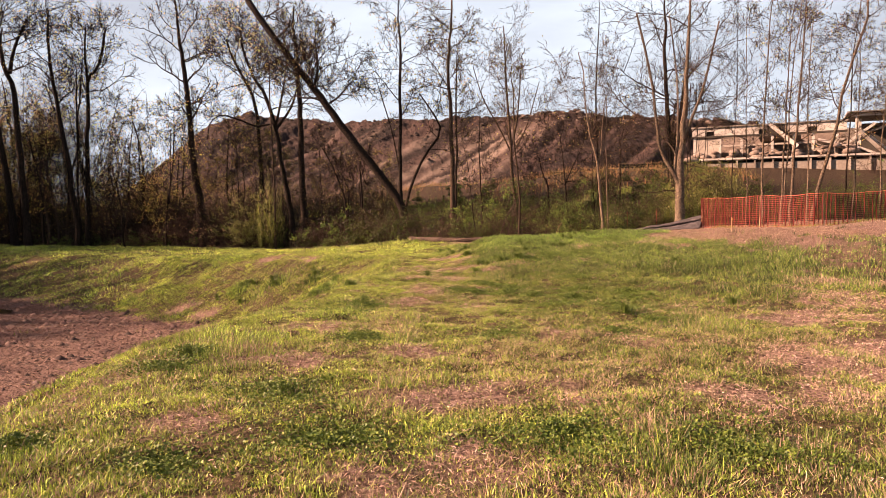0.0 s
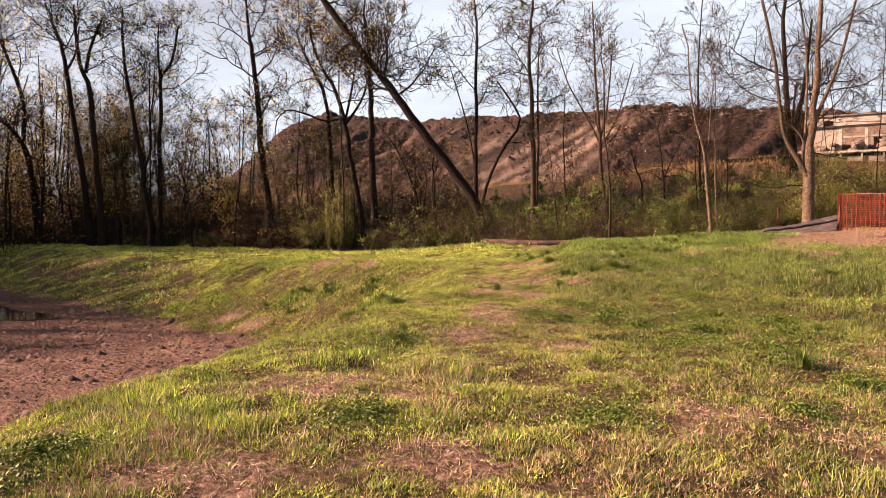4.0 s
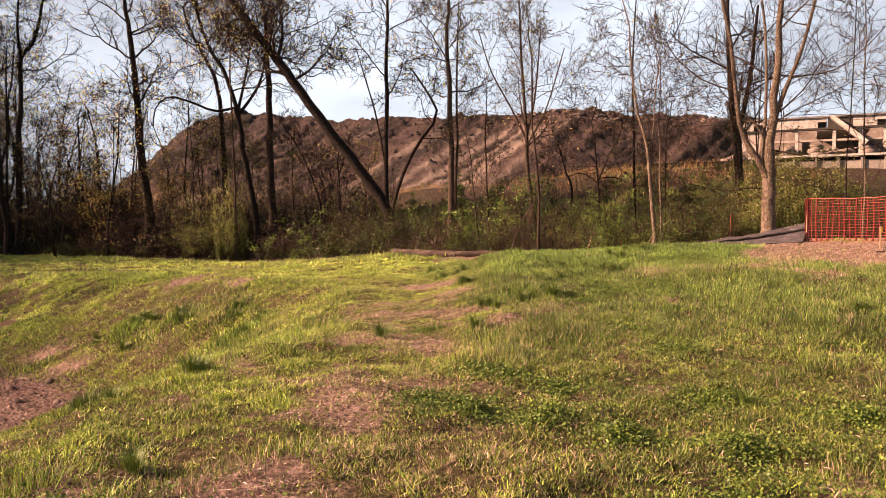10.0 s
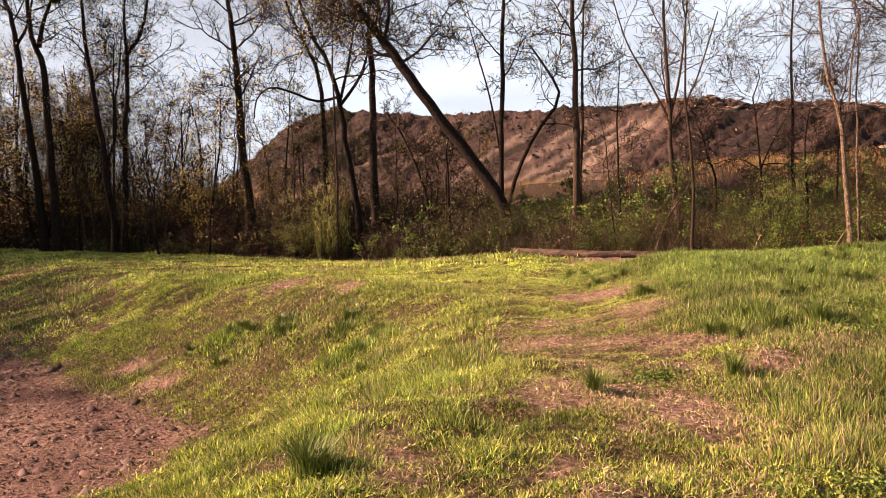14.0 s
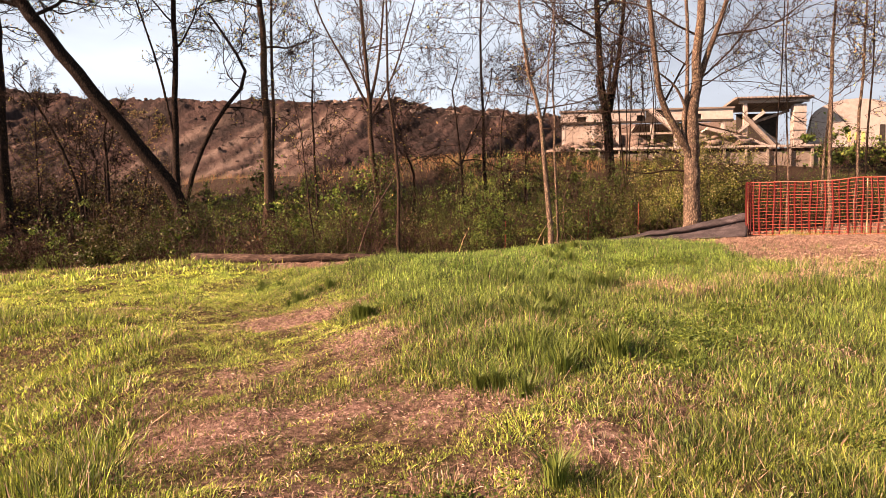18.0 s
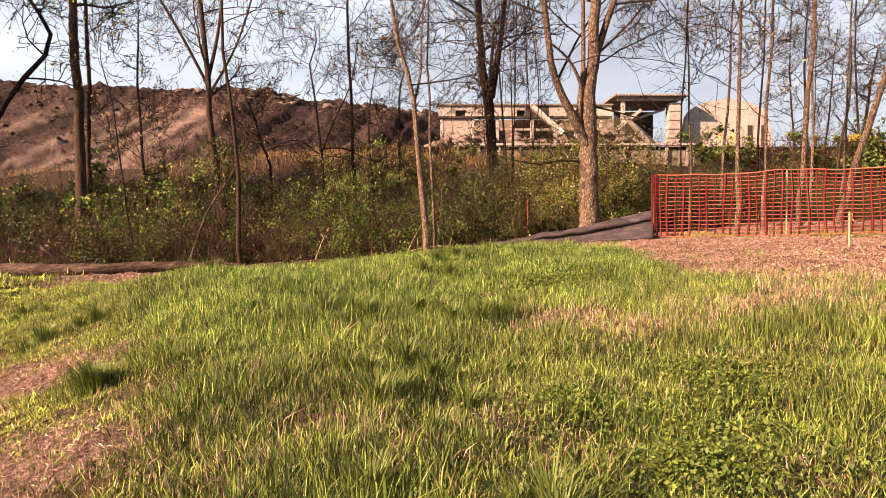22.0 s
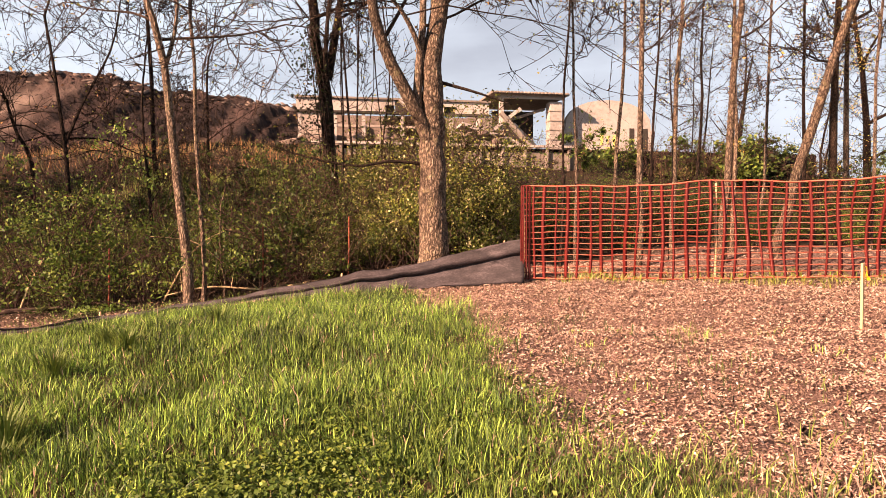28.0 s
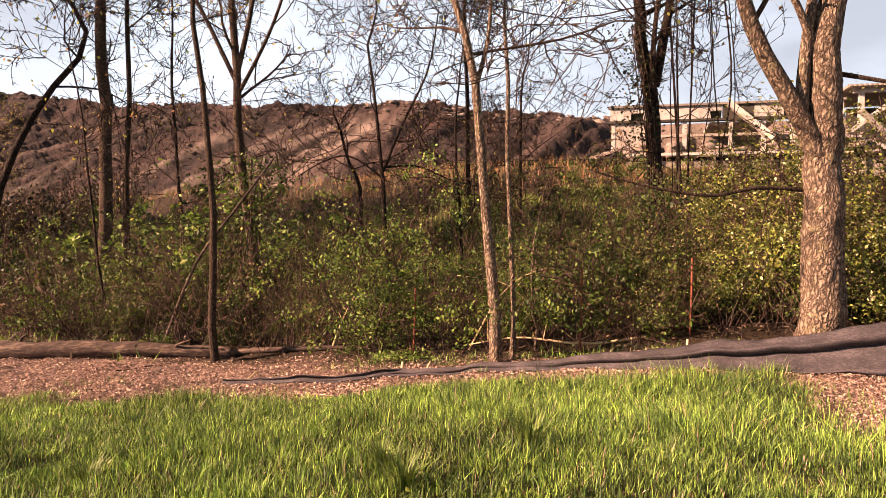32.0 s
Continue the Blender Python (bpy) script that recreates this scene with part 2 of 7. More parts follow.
def mound_mat():
    """Dumped earth: the tint of each tongue of soil, broken by clods and stones."""
    m = leaf_mat("mound_earth", trans=0.0, rough=0.95)
    nt = m.node_tree
    b = nt.nodes["Principled BSDF"]
    src = b.inputs["Base Color"].links[0].from_socket
    n1, n2 = noise_node(nt, 1.3, 9, 0.75), noise_node(nt, 7.0, 6, 0.75)
    mx = nt.nodes.new("ShaderNodeMixRGB")
    mx.blend_type = "OVERLAY"
    mx.inputs[0].default_value = 0.5
    nt.links.new(src, mx.inputs[1])
    nt.links.new(n1.outputs[0], mx.inputs[2])
    nt.links.new(mx.outputs[0], b.inputs["Base Color"])
    ad = nt.nodes.new("ShaderNodeMath")
    nt.links.new(n1.outputs[0], ad.inputs[0])
    nt.links.new(n2.outputs[0], ad.inputs[1])
    bp = nt.nodes.new("ShaderNodeBump")
    bp.inputs["Strength"].default_value, bp.inputs["Distance"].default_value = 1.0, 0.5
    nt.links.new(ad.outputs[0], bp.inputs["Height"])
    nt.links.new(bp.outputs[0], b.inputs["Normal"])
    return m


MOUND = mound_mat()


def ground_mat():
    """Zones by weights: r chips, g bare earth, b woodland floor; the rest is turf."""
    m = bpy.data.materials.new("ground")
    m.use_nodes = True
    nt = m.node_tree
    b = nt.nodes["Principled BSDF"]
    b.inputs["Roughness"].default_value = 0.95
    b.inputs["Specular IOR Level"].default_value = 0.1
    big, mid, fine = noise_node(nt, 0.5), noise_node(nt, 5, 6, 0.7), noise_node(nt, 60, 6, 0.8)

    tex = noise_node(nt, 16, 8, 0.75)

    def layer(stops, n):
        r = ramp_node(nt, stops)
        nt.links.new(n.outputs[0], r.inputs[0])
        return r.outputs[0]
    turf = layer([(0.38, (0.024, 0.019, 0.010)), (0.52, (0.095, 0.070, 0.042)), (0.68, (0.32, 0.225, 0.16))], tex)
    chips = layer([(0.38, (0.07, 0.042, 0.035)), (0.5, (0.27, 0.17, 0.142)), (0.62, (0.50, 0.36, 0.30))], fine)
    bare = layer([(0.36, (0.07, 0.042, 0.036)), (0.5, (0.28, 0.18, 0.152)), (0.66, (0.60, 0.43, 0.37))], tex)
    wood = layer([(0.3, (0.018, 0.013, 0.009)), (0.5, (0.05, 0.035, 0.024)), (0.75, (0.15, 0.10, 0.07))], fine)
    z = nt.nodes.new("ShaderNodeAttribute")
    z.attribute_name = "zone"
    sep = nt.nodes.new("ShaderNodeSeparateColor")
    nt.links.new(z.outputs["Color"], sep.inputs[0])
    col = turf
    for k, c in ((1, bare), (0, chips), (2, wood)):
        mx = nt.nodes.new("ShaderNodeMixRGB")
        nt.links.new(sep.outputs[k], mx.inputs[0])
        nt.links.new(col, mx.inputs[1])
        nt.links.new(c, mx.inputs[2])
        col = mx.outputs[0]
    wet = nt.nodes.new("ShaderNodeAttribute")
    wet.attribute_name = "wet"
    wm = nt.nodes.new("ShaderNodeMixRGB")
    wm.blend_type = "MULTIPLY"
    wm.inputs[2].default_value = (0.29, 0.225, 0.24, 1)
    nt.links.new(wet.outputs["Fac"], wm.inputs[0])
    nt.links.new(col, wm.inputs[1])
    col = wm.outputs[0]
    rr = nt.nodes.new("ShaderNodeMapRange")
    rr.inputs["To Min"].default_value, rr.inputs["To Max"].default_value = 0.95, 0.45
    nt.links.new(wet.outputs["Fac"], rr.inputs["Value"])
    nt.links.new(rr.outputs[0], b.inputs["Roughness"])
    nt.links.new(col, b.inputs["Base Color"])
    bp = nt.nodes.new("ShaderNodeBump")
    bp.inputs["Strength"].default_value, bp.inputs["Distance"].default_value = 1.0, 0.07
    ad = nt.nodes.new("ShaderNodeMath")
    nt.links.new(tex.outputs[0], ad.inputs[0])
    nt.links.new(fine.outputs[0], ad.inputs[1])
    nt.links.new(ad.outputs[0], bp.inputs["Height"])
    nt.links.new(bp.outputs[0], b.inputs["Normal"])
    return m


GROUND = ground_mat()
WATER = plain_mat("puddle_water", (0.03, 0.028, 0.02), 0.03)

# ---- mesh helpers ----
RNG = np.random.default_rng(7)


def mesh_from(name, verts, tris, material, smooth=False, tint=None, quads=None):
    """A mesh from arrays of vertices and of triangles or quads; tint: a colour for each vertex."""
    me = bpy.data.meshes.new(name)
    verts = np.asarray(verts, np.float32).reshape(-1, 3)
    loops, starts, n = [], [], 0
    if tris is not None and len(tris):
        tris = np.asarray(tris, np.int32).reshape(-1, 3)
        loops.append(tris.ravel())
        starts.append(np.arange(len(tris)) * 3)
        n = 3 * len(tris)
    if quads is not None and len(quads):
        quads = np.asarray(quads, np.int32).reshape(-1, 4)
        loops.append(quads.ravel())
        starts.append(n + np.arange(len(quads)) * 4)
    loops, starts = np.concatenate(loops), np.concatenate(starts)
    me.vertices.add(len(verts))
    me.vertices.foreach_set("co", verts.ravel())
    me.loops.add(len(loops))
    me.loops.foreach_set("vertex_index", loops)
    me.polygons.add(len(starts))
    me.polygons.foreach_set("loop_start", starts.astype(np.int32))
    if smooth:
        me.polygons.foreach_set("use_smooth", np.ones(len(starts), bool))
    if tint is not None:
        at = me.attributes.new("tint", "FLOAT_COLOR", "POINT")
        at.data.foreach_set("color", np.concatenate([tint, np.ones((len(tint), 1))], 1).astype(np.float32).ravel())
    me.update(calc_edges=True)
    me.materials.append(material)
    return me


def thing(name, label, category, at=(0, 0, 0), group="", kind=""):
    e = new(name)
    e.location = at
    e.empty_display_size = 0.2
    return tagged(e, label, category, group, kind)


def part_me(name, me, parent, label=""):
    ob = new(name, me)
    ob.parent = parent
    if label:
        tagged(ob, label)
    return ob


def part(name, bm, material, parent, label=""):
    me = bpy.data.meshes.new(name)
    bm.to_mesh(me)
    bm.free()
    me.materials.append(material)
    return part_me(name, me, parent, label)


class Acc:
    """Gathers tubes and small quads into one mesh."""

    def __init__(self):
        self.v, self.q, self.t, self.c, self.n = [], [], [], [], 0

    def tube(self, pts, radii, sides=6, cap=True):
        pts = np.asarray(pts, float)
        k = len(pts)
        d = np.gradient(pts, axis=0)
        d /= np.linalg.norm(d, axis=1)[:, None] + 1e-9
        ref = np.array([1.0, 0.13, 0.07]) if abs(d[0][0]) < 0.8 else np.array([0.1, 1.0, 0.0])
        a = np.cross(d, ref)
        a /= np.linalg.norm(a, axis=1)[:, None] + 1e-9
        b = np.cross(d, a)
        th = np.arange(sides) * (2 * np.pi / sides)
        ring = np.cos(th)[None, :, None] * a[:, None, :] + np.sin(th)[None, :, None] * b[:, None, :]
        v = pts[:, None, :] + ring * np.asarray(radii, float)[:, None, None]
        i = np.arange(sides)
        j = (i + 1) % sides
        base = self.n + np.arange(k - 1)[:, None] * sides
        q = np.stack([base + i, base + j, base + sides + j, base + sides + i], -1).reshape(-1, 4)
        self.v.append(v.reshape(-1, 3))
        self.q.append(q)
        self.n += k * sides
        if cap:
            self.v.append(pts[-1:] + d[-1:] * radii[-1])
            last = self.n - sides
            self.t.append(np.stack([last + i, last + j, np.full(sides, self.n)], -1))
            self.n += 1

    def spikes(self, p, d, r):
        """Thin straight twigs, three-sided, from p along d (arrays)."""
        p, d, n = np.asarray(p), np.asarray(d), len(p)
        a = np.cross(d, [0.31, 0.52, 0.79])
        a /= np.linalg.norm(a, axis=1)[:, None] + 1e-9
        b = np.cross(d, a)
        b /= np.linalg.norm(b, axis=1)[:, None] + 1e-9
        r = np.asarray(r)[:, None]
        v = np.stack([p + a * r, p - a * r * 0.5 + b * r * 0.87, p - a * r * 0.5 - b * r * 0.87, p + d], 1)
        i = self.n + np.arange(n)[:, None] * 4
        self.v.append(v.reshape(-1, 3))
        self.t.append(np.concatenate([i + [0, 1, 3], i + [1, 2, 3], i + [2, 0, 3]], 0))
        self.n += 4 * n

    def mesh(self, name, material, smooth=True):
        return mesh_from(name, np.concatenate(self.v), np.concatenate(self.t) if self.t else None, material, smooth, quads=np.concatenate(self.q))


def leaf_cloud(centres, size, tints, rng, name, material=None, up=0.3, slim=0.6):
    """Small pointed leaves, two triangles each, folded along the rib, turned at random."""
    n = len(centres)
    nor = rng.normal(size=(n, 3)) + np.array([0, 0, up])
    nor /= np.linalg.norm(nor, axis=1)[:, None]
    a = np.cross(nor, rng.normal(size=(n, 3)))
    a /= np.linalg.norm(a, axis=1)[:, None] + 1e-9
    b = np.cross(nor, a)
    s = (np.asarray(size) * rng.uniform(0.6, 1.4, n))[:, None]
    v = np.stack([centres - a * s, centres + b * s * slim + nor * s * 0.25, centres + a * s, centres - b * s * slim + nor * s * 0.25], 1)
    i = np.arange(n)[:, None] * 4
    tri = np.concatenate([i + [0, 1, 2], i + [0, 2, 3]], 0)
    return mesh_from(name, v.reshape(-1, 3), tri, material or LEAF, False, np.repeat(tints, 4, 0))


def palette(colors, weights, n, rng, vary=0.25):
    c = np.asarray(colors)[rng.choice(len(colors), n, p=np.asarray(weights) / np.sum(weights))]
    return np.clip(c * rng.uniform(1 - vary, 1 + vary, (n, 1)) * rng.uniform(0.93, 1.07, (n, 3)), 0.004, 0.9)


# ---- the lie of the land ----
def sm(t):
    t = np.clip(t, 0, 1)
    return t * t * (3 - 2 * t)


EDGE_X = [-60, -35, -18, -10.5, -4.0, -1.5, 0.6, 3.9, 7.6, 10.4, 20, 40]
EDGE_Y = [62, 55, 50, 47.2, 42.0, 38.8, 37.0, 35.0, 32.6, 31.2, 29.0, 27.0]


def edge(x):
    """Where the lawn ends and the wood begins."""
    return np.interp(x, EDGE_X, EDGE_Y)


def wob(x, y, s, seed=0.0):
    """A cheap smooth wobble between -1 and 1."""
    a = np.sin(x * s * 1.0 + y * s * 0.61 + seed) + np.sin(-x * s * 0.73 + y * s * 1.17 + seed * 1.7 + 1.3)
    b = np.sin(x * s * 2.1 - y * s * 1.9 + seed * 2.3 + 0.4) + np.sin(x * s * 1.63 + y * s * 2.57 + seed * 0.7 + 2.2)
    return (a + 0.6 * b) / 3.2


LATTICE = np.random.default_rng(5).uniform(-1, 1, (256, 256))


def patchy(x, y, s, seed=0, octaves=3):
    """Irregular noise between about -1 and 1, with features 1 / s metres across."""
    x, y = np.asarray(x, float), np.asarray(y, float)
    out, amp, total_amp = 0.0, 1.0, 0.0
    for k in range(octaves):
        c, d = math.cos(0.6 + k), math.sin(0.6 + k)
        u, v = (c * x - d * y) * s + 17.3 * seed + 31.7 * k, (d * x + c * y) * s + 9.1 * seed + 11.9 * k
        iu, iv = np.floor(u).astype(int), np.floor(v).astype(int)
        fu, fv = u - iu, v - iv
        fu, fv = fu * fu * (3 - 2 * fu), fv * fv * (3 - 2 * fv)
        a, b, i2, j2 = iu & 255, iv & 255, (iu + 1) & 255, (iv + 1) & 255
        out = out + amp * ((LATTICE[a, b] * (1 - fu) + LATTICE[i2, b] * fu) * (1 - fv) + (LATTICE[a, j2] * (1 - fu) + LATTICE[i2, j2] * fu) * fv)
        total_amp += amp
        amp, s = amp * 0.6, s * 2.1
    return out / total_amp * 1.5


def basin(x, y):
    """0 on the basin's floor, 1 at the top of its banks."""
    foot = -9.5 + 2 * sm((y - 10) / 12)
    d1 = (x - foot) / 7
    d2 = ((x + 11) * 0.56 + (y - 25.7) * 0.828) / 6
    d3 = (-38 - x) / 7
    d1, d2, d3 = np.clip(d1, 0, 3), np.clip(d2, 0, 3), np.clip(d3, 0, 3)
    return (d1 ** 3 + d2 ** 3 + d3 ** 3) ** (1 / 3)


def ground(x, y):
    x, y = np.asarray(x, float), np.asarray(y, float)
    z = -0.05 + 0.55 * sm((x + 0.5) / 3) * sm((y - 15) / 9) + 0.085 * np.clip(x - 4, 0, 7.6) * sm((y - 10) / 12)
    t = sm(basin(x, y) + 0.05 * wob(x, y, 0.9))
    z = z - 0.55 * sm((-x - 2) / 10) * sm((y - 28) / 10) * t + 0.30 * sm((x + 6) / 5) * sm((y - 30) / 6) * sm((2.2 - x) / 3.0)
    z = z - 2.35 * (1 - t)
    z = z + 0.24 * sm((y - 23.5) / 4) * sm((31.2 - y) / 3) * sm(x / 2.2) * sm((9.0 - x) / 2.5)
    z = z - 0.2 * sm((y - 30.3) / 2.4) * sm((x - 0.3) / 2.5) * sm((10.2 - x) / 1.6)
    z = z + 0.28 * sm((x - 12.6) / 3.2) * sm((y - 18) / 6)
    e = y - edge(x)
    z = z + (1.5 + 3.1 * sm((x + 22) / 14)) * sm((e + 1) / 34)
    return z + (0.5 + 0.5 * t) * (0.05 * patchy(x, y, 0.9, 21) + 0.035 * patchy(x, y, 2.4, 22, 2)) * sm((y - 3) / 4) * sm((60 - y) / 8) * (1 - sm((y - 27) / 2) * sm((x - 3) / 2)) + 0.02 * wob(x, y, 1.6, 2.0) + 0.022 * wob(x, y, 4.3, 1.0) + 0.022 * wob(x, y, 7.7, 3.0)


CHIP_Y = [-20, 3, 6, 8.5, 11, 15, 20, 22.5, 24.3, 25.1, 26.3, 27.9, 28.7, 30]
CHIP_X = [3.2, 3.4, 3.9, 4.9, 6.6, 8.4, 8.8, 8.4, 7.1, 7.2, 7.9, 8.8, 9.2, 9.4]
BARE = [(0.4, 6.0, 0.9), (0.0, 4.3, 0.6), (2.4, 5.8, 0.5), (-2.0, 5.3, 0.5), (-1.5, 10.0, 0.9), (-0.9, 12.8, 0.7),
        (0.3, 17.6, 0.7), (0.1, 25.2, 0.9), (0.65, 12.1, 0.6), (-0.4, 15.6, 0.7), (-0.8, 20.6, 0.8), (0.5, 21.8, 0.7),
        (0.7, 20.0, 0.75), (2.4, 20.2, 0.35), (4.6, 23.6, 0.5), (5.5, 22.6, 0.6), (2.7, 23.8, 0.25), (-2.0, 7.7, 0.7), (5.6, 10.6, 1.2), (4.0, 7.4, 0.9), (-9.0, 38.5, 3.0), (6.5, 23.0, 1.1), (7.8, 23.2, 1.0), (8.6, 22.6, 1.0), (7.4, 21.7, 0.8), (1.2, 19.2, 0.6), (-0.2, 22.6, 0.6), (0.9, 23.4, 0.5), (-0.6, 18.2, 0.6), (1.6, 9.4, 0.5), (-0.3, 8.0, 0.5),
        (0.37, 17.6, 0.75), (-0.47, 15.2, 0.75), (-0.56, 14.6, 0.7), (0.1, 14.9, 0.5), (0.08, 6.0, 0.5), (-0.8, 19.5, 0.35), (-2.5, 27.9, 0.6), (-7.3, 29.7, 1.1), (-5.4, 28.6, 0.8), (-9.0, 26.0, 0.6), (-10.4, 27.2, 0.7), (5.2, 8.3, 1.2), (6.3, 10.8, 1.3), (7.6, 12.6, 1.5), (8.6, 15.2, 1.5), (4.6, 6.8, 0.7), (4.45, 23.5, 0.8), (4.6, 22.9, 0.7), (5.0, 23.0, 0.6), (5.45, 22.6, 0.7), (2.05, 19.6, 0.5), (-0.1, 25.4, 0.9), (0.6, 22.5, 0.8), (-0.6, 21.8, 0.9), (0.2, 21.0, 0.8), (2.15, 19.8, 0.55), (3.6, 6.0, 0.5), (2.5, 4.6, 0.3), (-2.3, 8.3, 0.35), (-1.6, 7.4, 0.3)]
CLOVER = [(-1.6, 11.7, 0.55), (-2.9, 7.1, 0.4), (-1.5, 6.2, 0.55), (-0.8, 4.8, 0.6), (0.9, 4.8, 0.65), (2.0, 4.65, 0.6), (-1.8, 4.3, 0.35), (-2.9, 4.6, 0.35),
          (-2.9, 7.8, 0.35), (-1.05, 8.9, 0.5), (0.75, 9.1, 0.4), (-1.4, 12.1, 0.5), (1.0, 15.9, 0.5), (2.9, 15.0, 0.5), (3.9, 14.3, 0.55), (0.3, 14.8, 0.35), (6.7, 25.0, 0.55), (6.0, 25.0, 0.5),
          (2.2, 12.6, 0.45), (3.2, 12.2, 0.5), (2.6, 13.6, 0.45), (1.8, 13.9, 0.35), (3.6, 13.2, 0.45), (2.9, 11.3, 0.35), (3.1, 20.6, 0.45), (3.7, 21.0, 0.5), (2.6, 20.1, 0.3), (4.3, 21.7, 0.4), (2.4, 9.5, 0.3), (3.2, 10.4, 0.35),
          (0.7, 14.6, 0.5), (1.3, 14.4, 0.4), (2.9, 18.2, 0.5), (3.2, 17.0, 0.4), (1.6, 15.4, 0.35), (5.5, 25.0, 0.6), (4.3, 21.3, 0.5), (3.2, 21.5, 0.4), (6.5, 25.1, 0.5), (0.2, 18.7, 0.3)]
LUSH = [(1.7, 20.75, 0.35), (1.3, 20.3, 0.3), (2.4, 21.9, 0.4), (0.7, 27.2, 0.6), (2.4, 22.5, 0.6), (3.5, 24.1, 0.7), (4.1, 24.0, 0.35), (2.8, 24.4, 0.35), (-4.3, 24.5, 0.7), (-8.1, 27.2, 0.6), (-4.8, 26.1, 0.5), (-8.0, 27.0, 0.7), (-6.6, 26.9, 0.5), (-3.8, 22.7, 0.5), (-2.1, 16.0, 0.35), (-2.7, 14.9, 0.25), (0.0, 30.6, 0.6), (2.3, 20.5, 0.4), (0.8, 24.2, 0.3), (3.84, 23.8, 0.5), (4.54, 26.4, 0.5), (5.6, 27.8, 0.5)]


def blob(x, y, spots):
    r = np.zeros_like(x)
    edge_noise = patchy(x, y, 2.0, 11, 4)
    for cx, cy, cr in spots:
        d = np.hypot(x - cx, (y - cy)) / cr
        r = np.maximum(r, sm((1.0 - d + 0.8 * edge_noise) * 1.3))
    return r


def zones(x, y):
    """Weights of chips, bare earth and woodland floor."""
    n = 0.40 * patchy(x, y, 1.0, 13, 4)
    chip = sm((x - np.interp(y, CHIP_Y, CHIP_X) + n) / 0.35 + 0.5)
    chip = chip * (0.22 + 0.78 * sm((y - 17) / 5 + 0.4 * wob(x, y, 2.0)))
    chip = np.maximum(chip, sm((y - (33.6 - 0.4 * x) + n) / 0.3 + 0.5) * sm((x + 1) / 2))
    e = y - edge(x)
    wood = sm((e + 0.6 + n) / 1.0)
    chip = np.where((x > 10.6) & (y > 31), 0, chip) * (1 - wood)
    b = basin(x, y)
    freckle = sm((patchy(x, y, 1.6, 12, 4) - 0.38) / 0.3) * sm((26 - y) / 6)
    bare = np.maximum(np.maximum(blob(x, y, BARE) * 0.9, freckle * 0.55), sm((0.16 - b + 0.12 * n) / 0.12))
    bare = np.maximum(bare, 0.8 * sm((y - edge(x) + 2.0 + 2 * n) / 1.0) * sm((-2 - x) / 3) * sm((x + 17) / 4))
    return chip, bare * (1 - wood), wood


def axis_steps(spans):
    out = []
    for a, b, s in spans:
        out += list(np.arange(a, b, s))
    out.append(spans[-1][1])
    return np.array(out)


gx = axis_steps([(-900, -100, 80), (-100, -46, 3), (-46, -12, 0.7), (-12, 13, 0.2), (13, 26, 0.6), (26, 110, 3), (110, 900, 80)])
gy = axis_steps([(-900, -60, 80), (-60, -4, 3), (-4, 2, 0.6), (2, 37, 0.21), (37, 56, 0.6), (56, 130, 3), (130, 900, 80)])
GX, GY = np.meshgrid(gx, gy)
fx, fy = GX.ravel(), GY.ravel()
gz = ground(fx, fy)
nx, ny = len(gx), len(gy)
ii = (np.arange(ny - 1)[:, None] * nx + np.arange(nx - 1)[None, :]).ravel()
gme = mesh_from("ground", np.stack([fx, fy, gz], 1), None, GROUND, True, quads=np.stack([ii, ii + 1, ii + nx + 1, ii + nx], 1))
zc, zb, zw = zones(fx, fy)
at = gme.attributes.new("zone", "FLOAT_COLOR", "POINT")
at.data.foreach_set("color", np.stack([zc, zb, zw, np.ones_like(zc)], 1).astype(np.float32).ravel())
damp = sm((1.0 - np.hypot((fx + 23) / 17, (fy - 27) / 16)) / 0.45 + 0.5 * wob(fx, fy, 0.7, 3.0) + 0.3 * wob(fx, fy, 2.1, 1.0)) * sm((0.12 - basin(fx, fy)) / 0.1)
damp = np.maximum(damp, 0.75 * sm((0.22 - basin(fx, fy)) / 0.25) * (0.75 + 0.45 * patchy(fx, fy, 0.5, 2)))
aw = gme.attributes.new("wet", "FLOAT", "POINT")
aw.data.foreach_set("value", damp.astype(np.float32))
tagged(new("ground", gme), "uneven grassy ground with bare earth, wood chips and a shallow muddy basin", "ground", kind="structure")

# shallow water left in the basin
bm = bmesh.new()
pts = []
for k in range(40):
    a = k / 40 * 2 * math.pi
    r = 1 + 0.22 * math.sin(3 * a + 1) + 0.12 * math.sin(7 * a)
    pts.append(bm.verts.new((-24.6 + 5.2 * r * math.cos(a), 29.2 + 3.1 * r * math.sin(a) - 0.25 * 5.2 * r * math.cos(a), -2.345)))
bm.faces.new(pts)
me = bpy.data.meshes.new("puddle")
bm.to_mesh(me)
bm.free()
me.materials.append(WATER)
tagged(new("puddle", me), "shallow still puddle on the muddy basin floor", "puddle", kind="structure")

# ---- the earth mound ----
def crest_z(u):
    """Height of the crest along its run, u from 0 at its far left end to 1 at its right end."""
    return np.interp(u, [-0.45, -0.24, -0.13, -0.04, 0.03, 0.08, 0.2, 0.29, 0.41, 0.57, 0.76, 0.92, 1.0, 1.12, 1.3], [2.0, 4.0, 9.8, 14.8, 17.9, 18.3, 17.5, 16.4, 16.7, 16.4, 16.8, 15.7, 15.3, 14.0, 9.0])


def mound_q(u, d):
    s = u * 76
    face = np.clip(d, 0, None)
    q = s + 0.66 * face + 0.5 * np.sin(face * 0.35 + s * 0.21) + 0.6 * patchy(s, face, 0.35, 2)
    return s, face, q


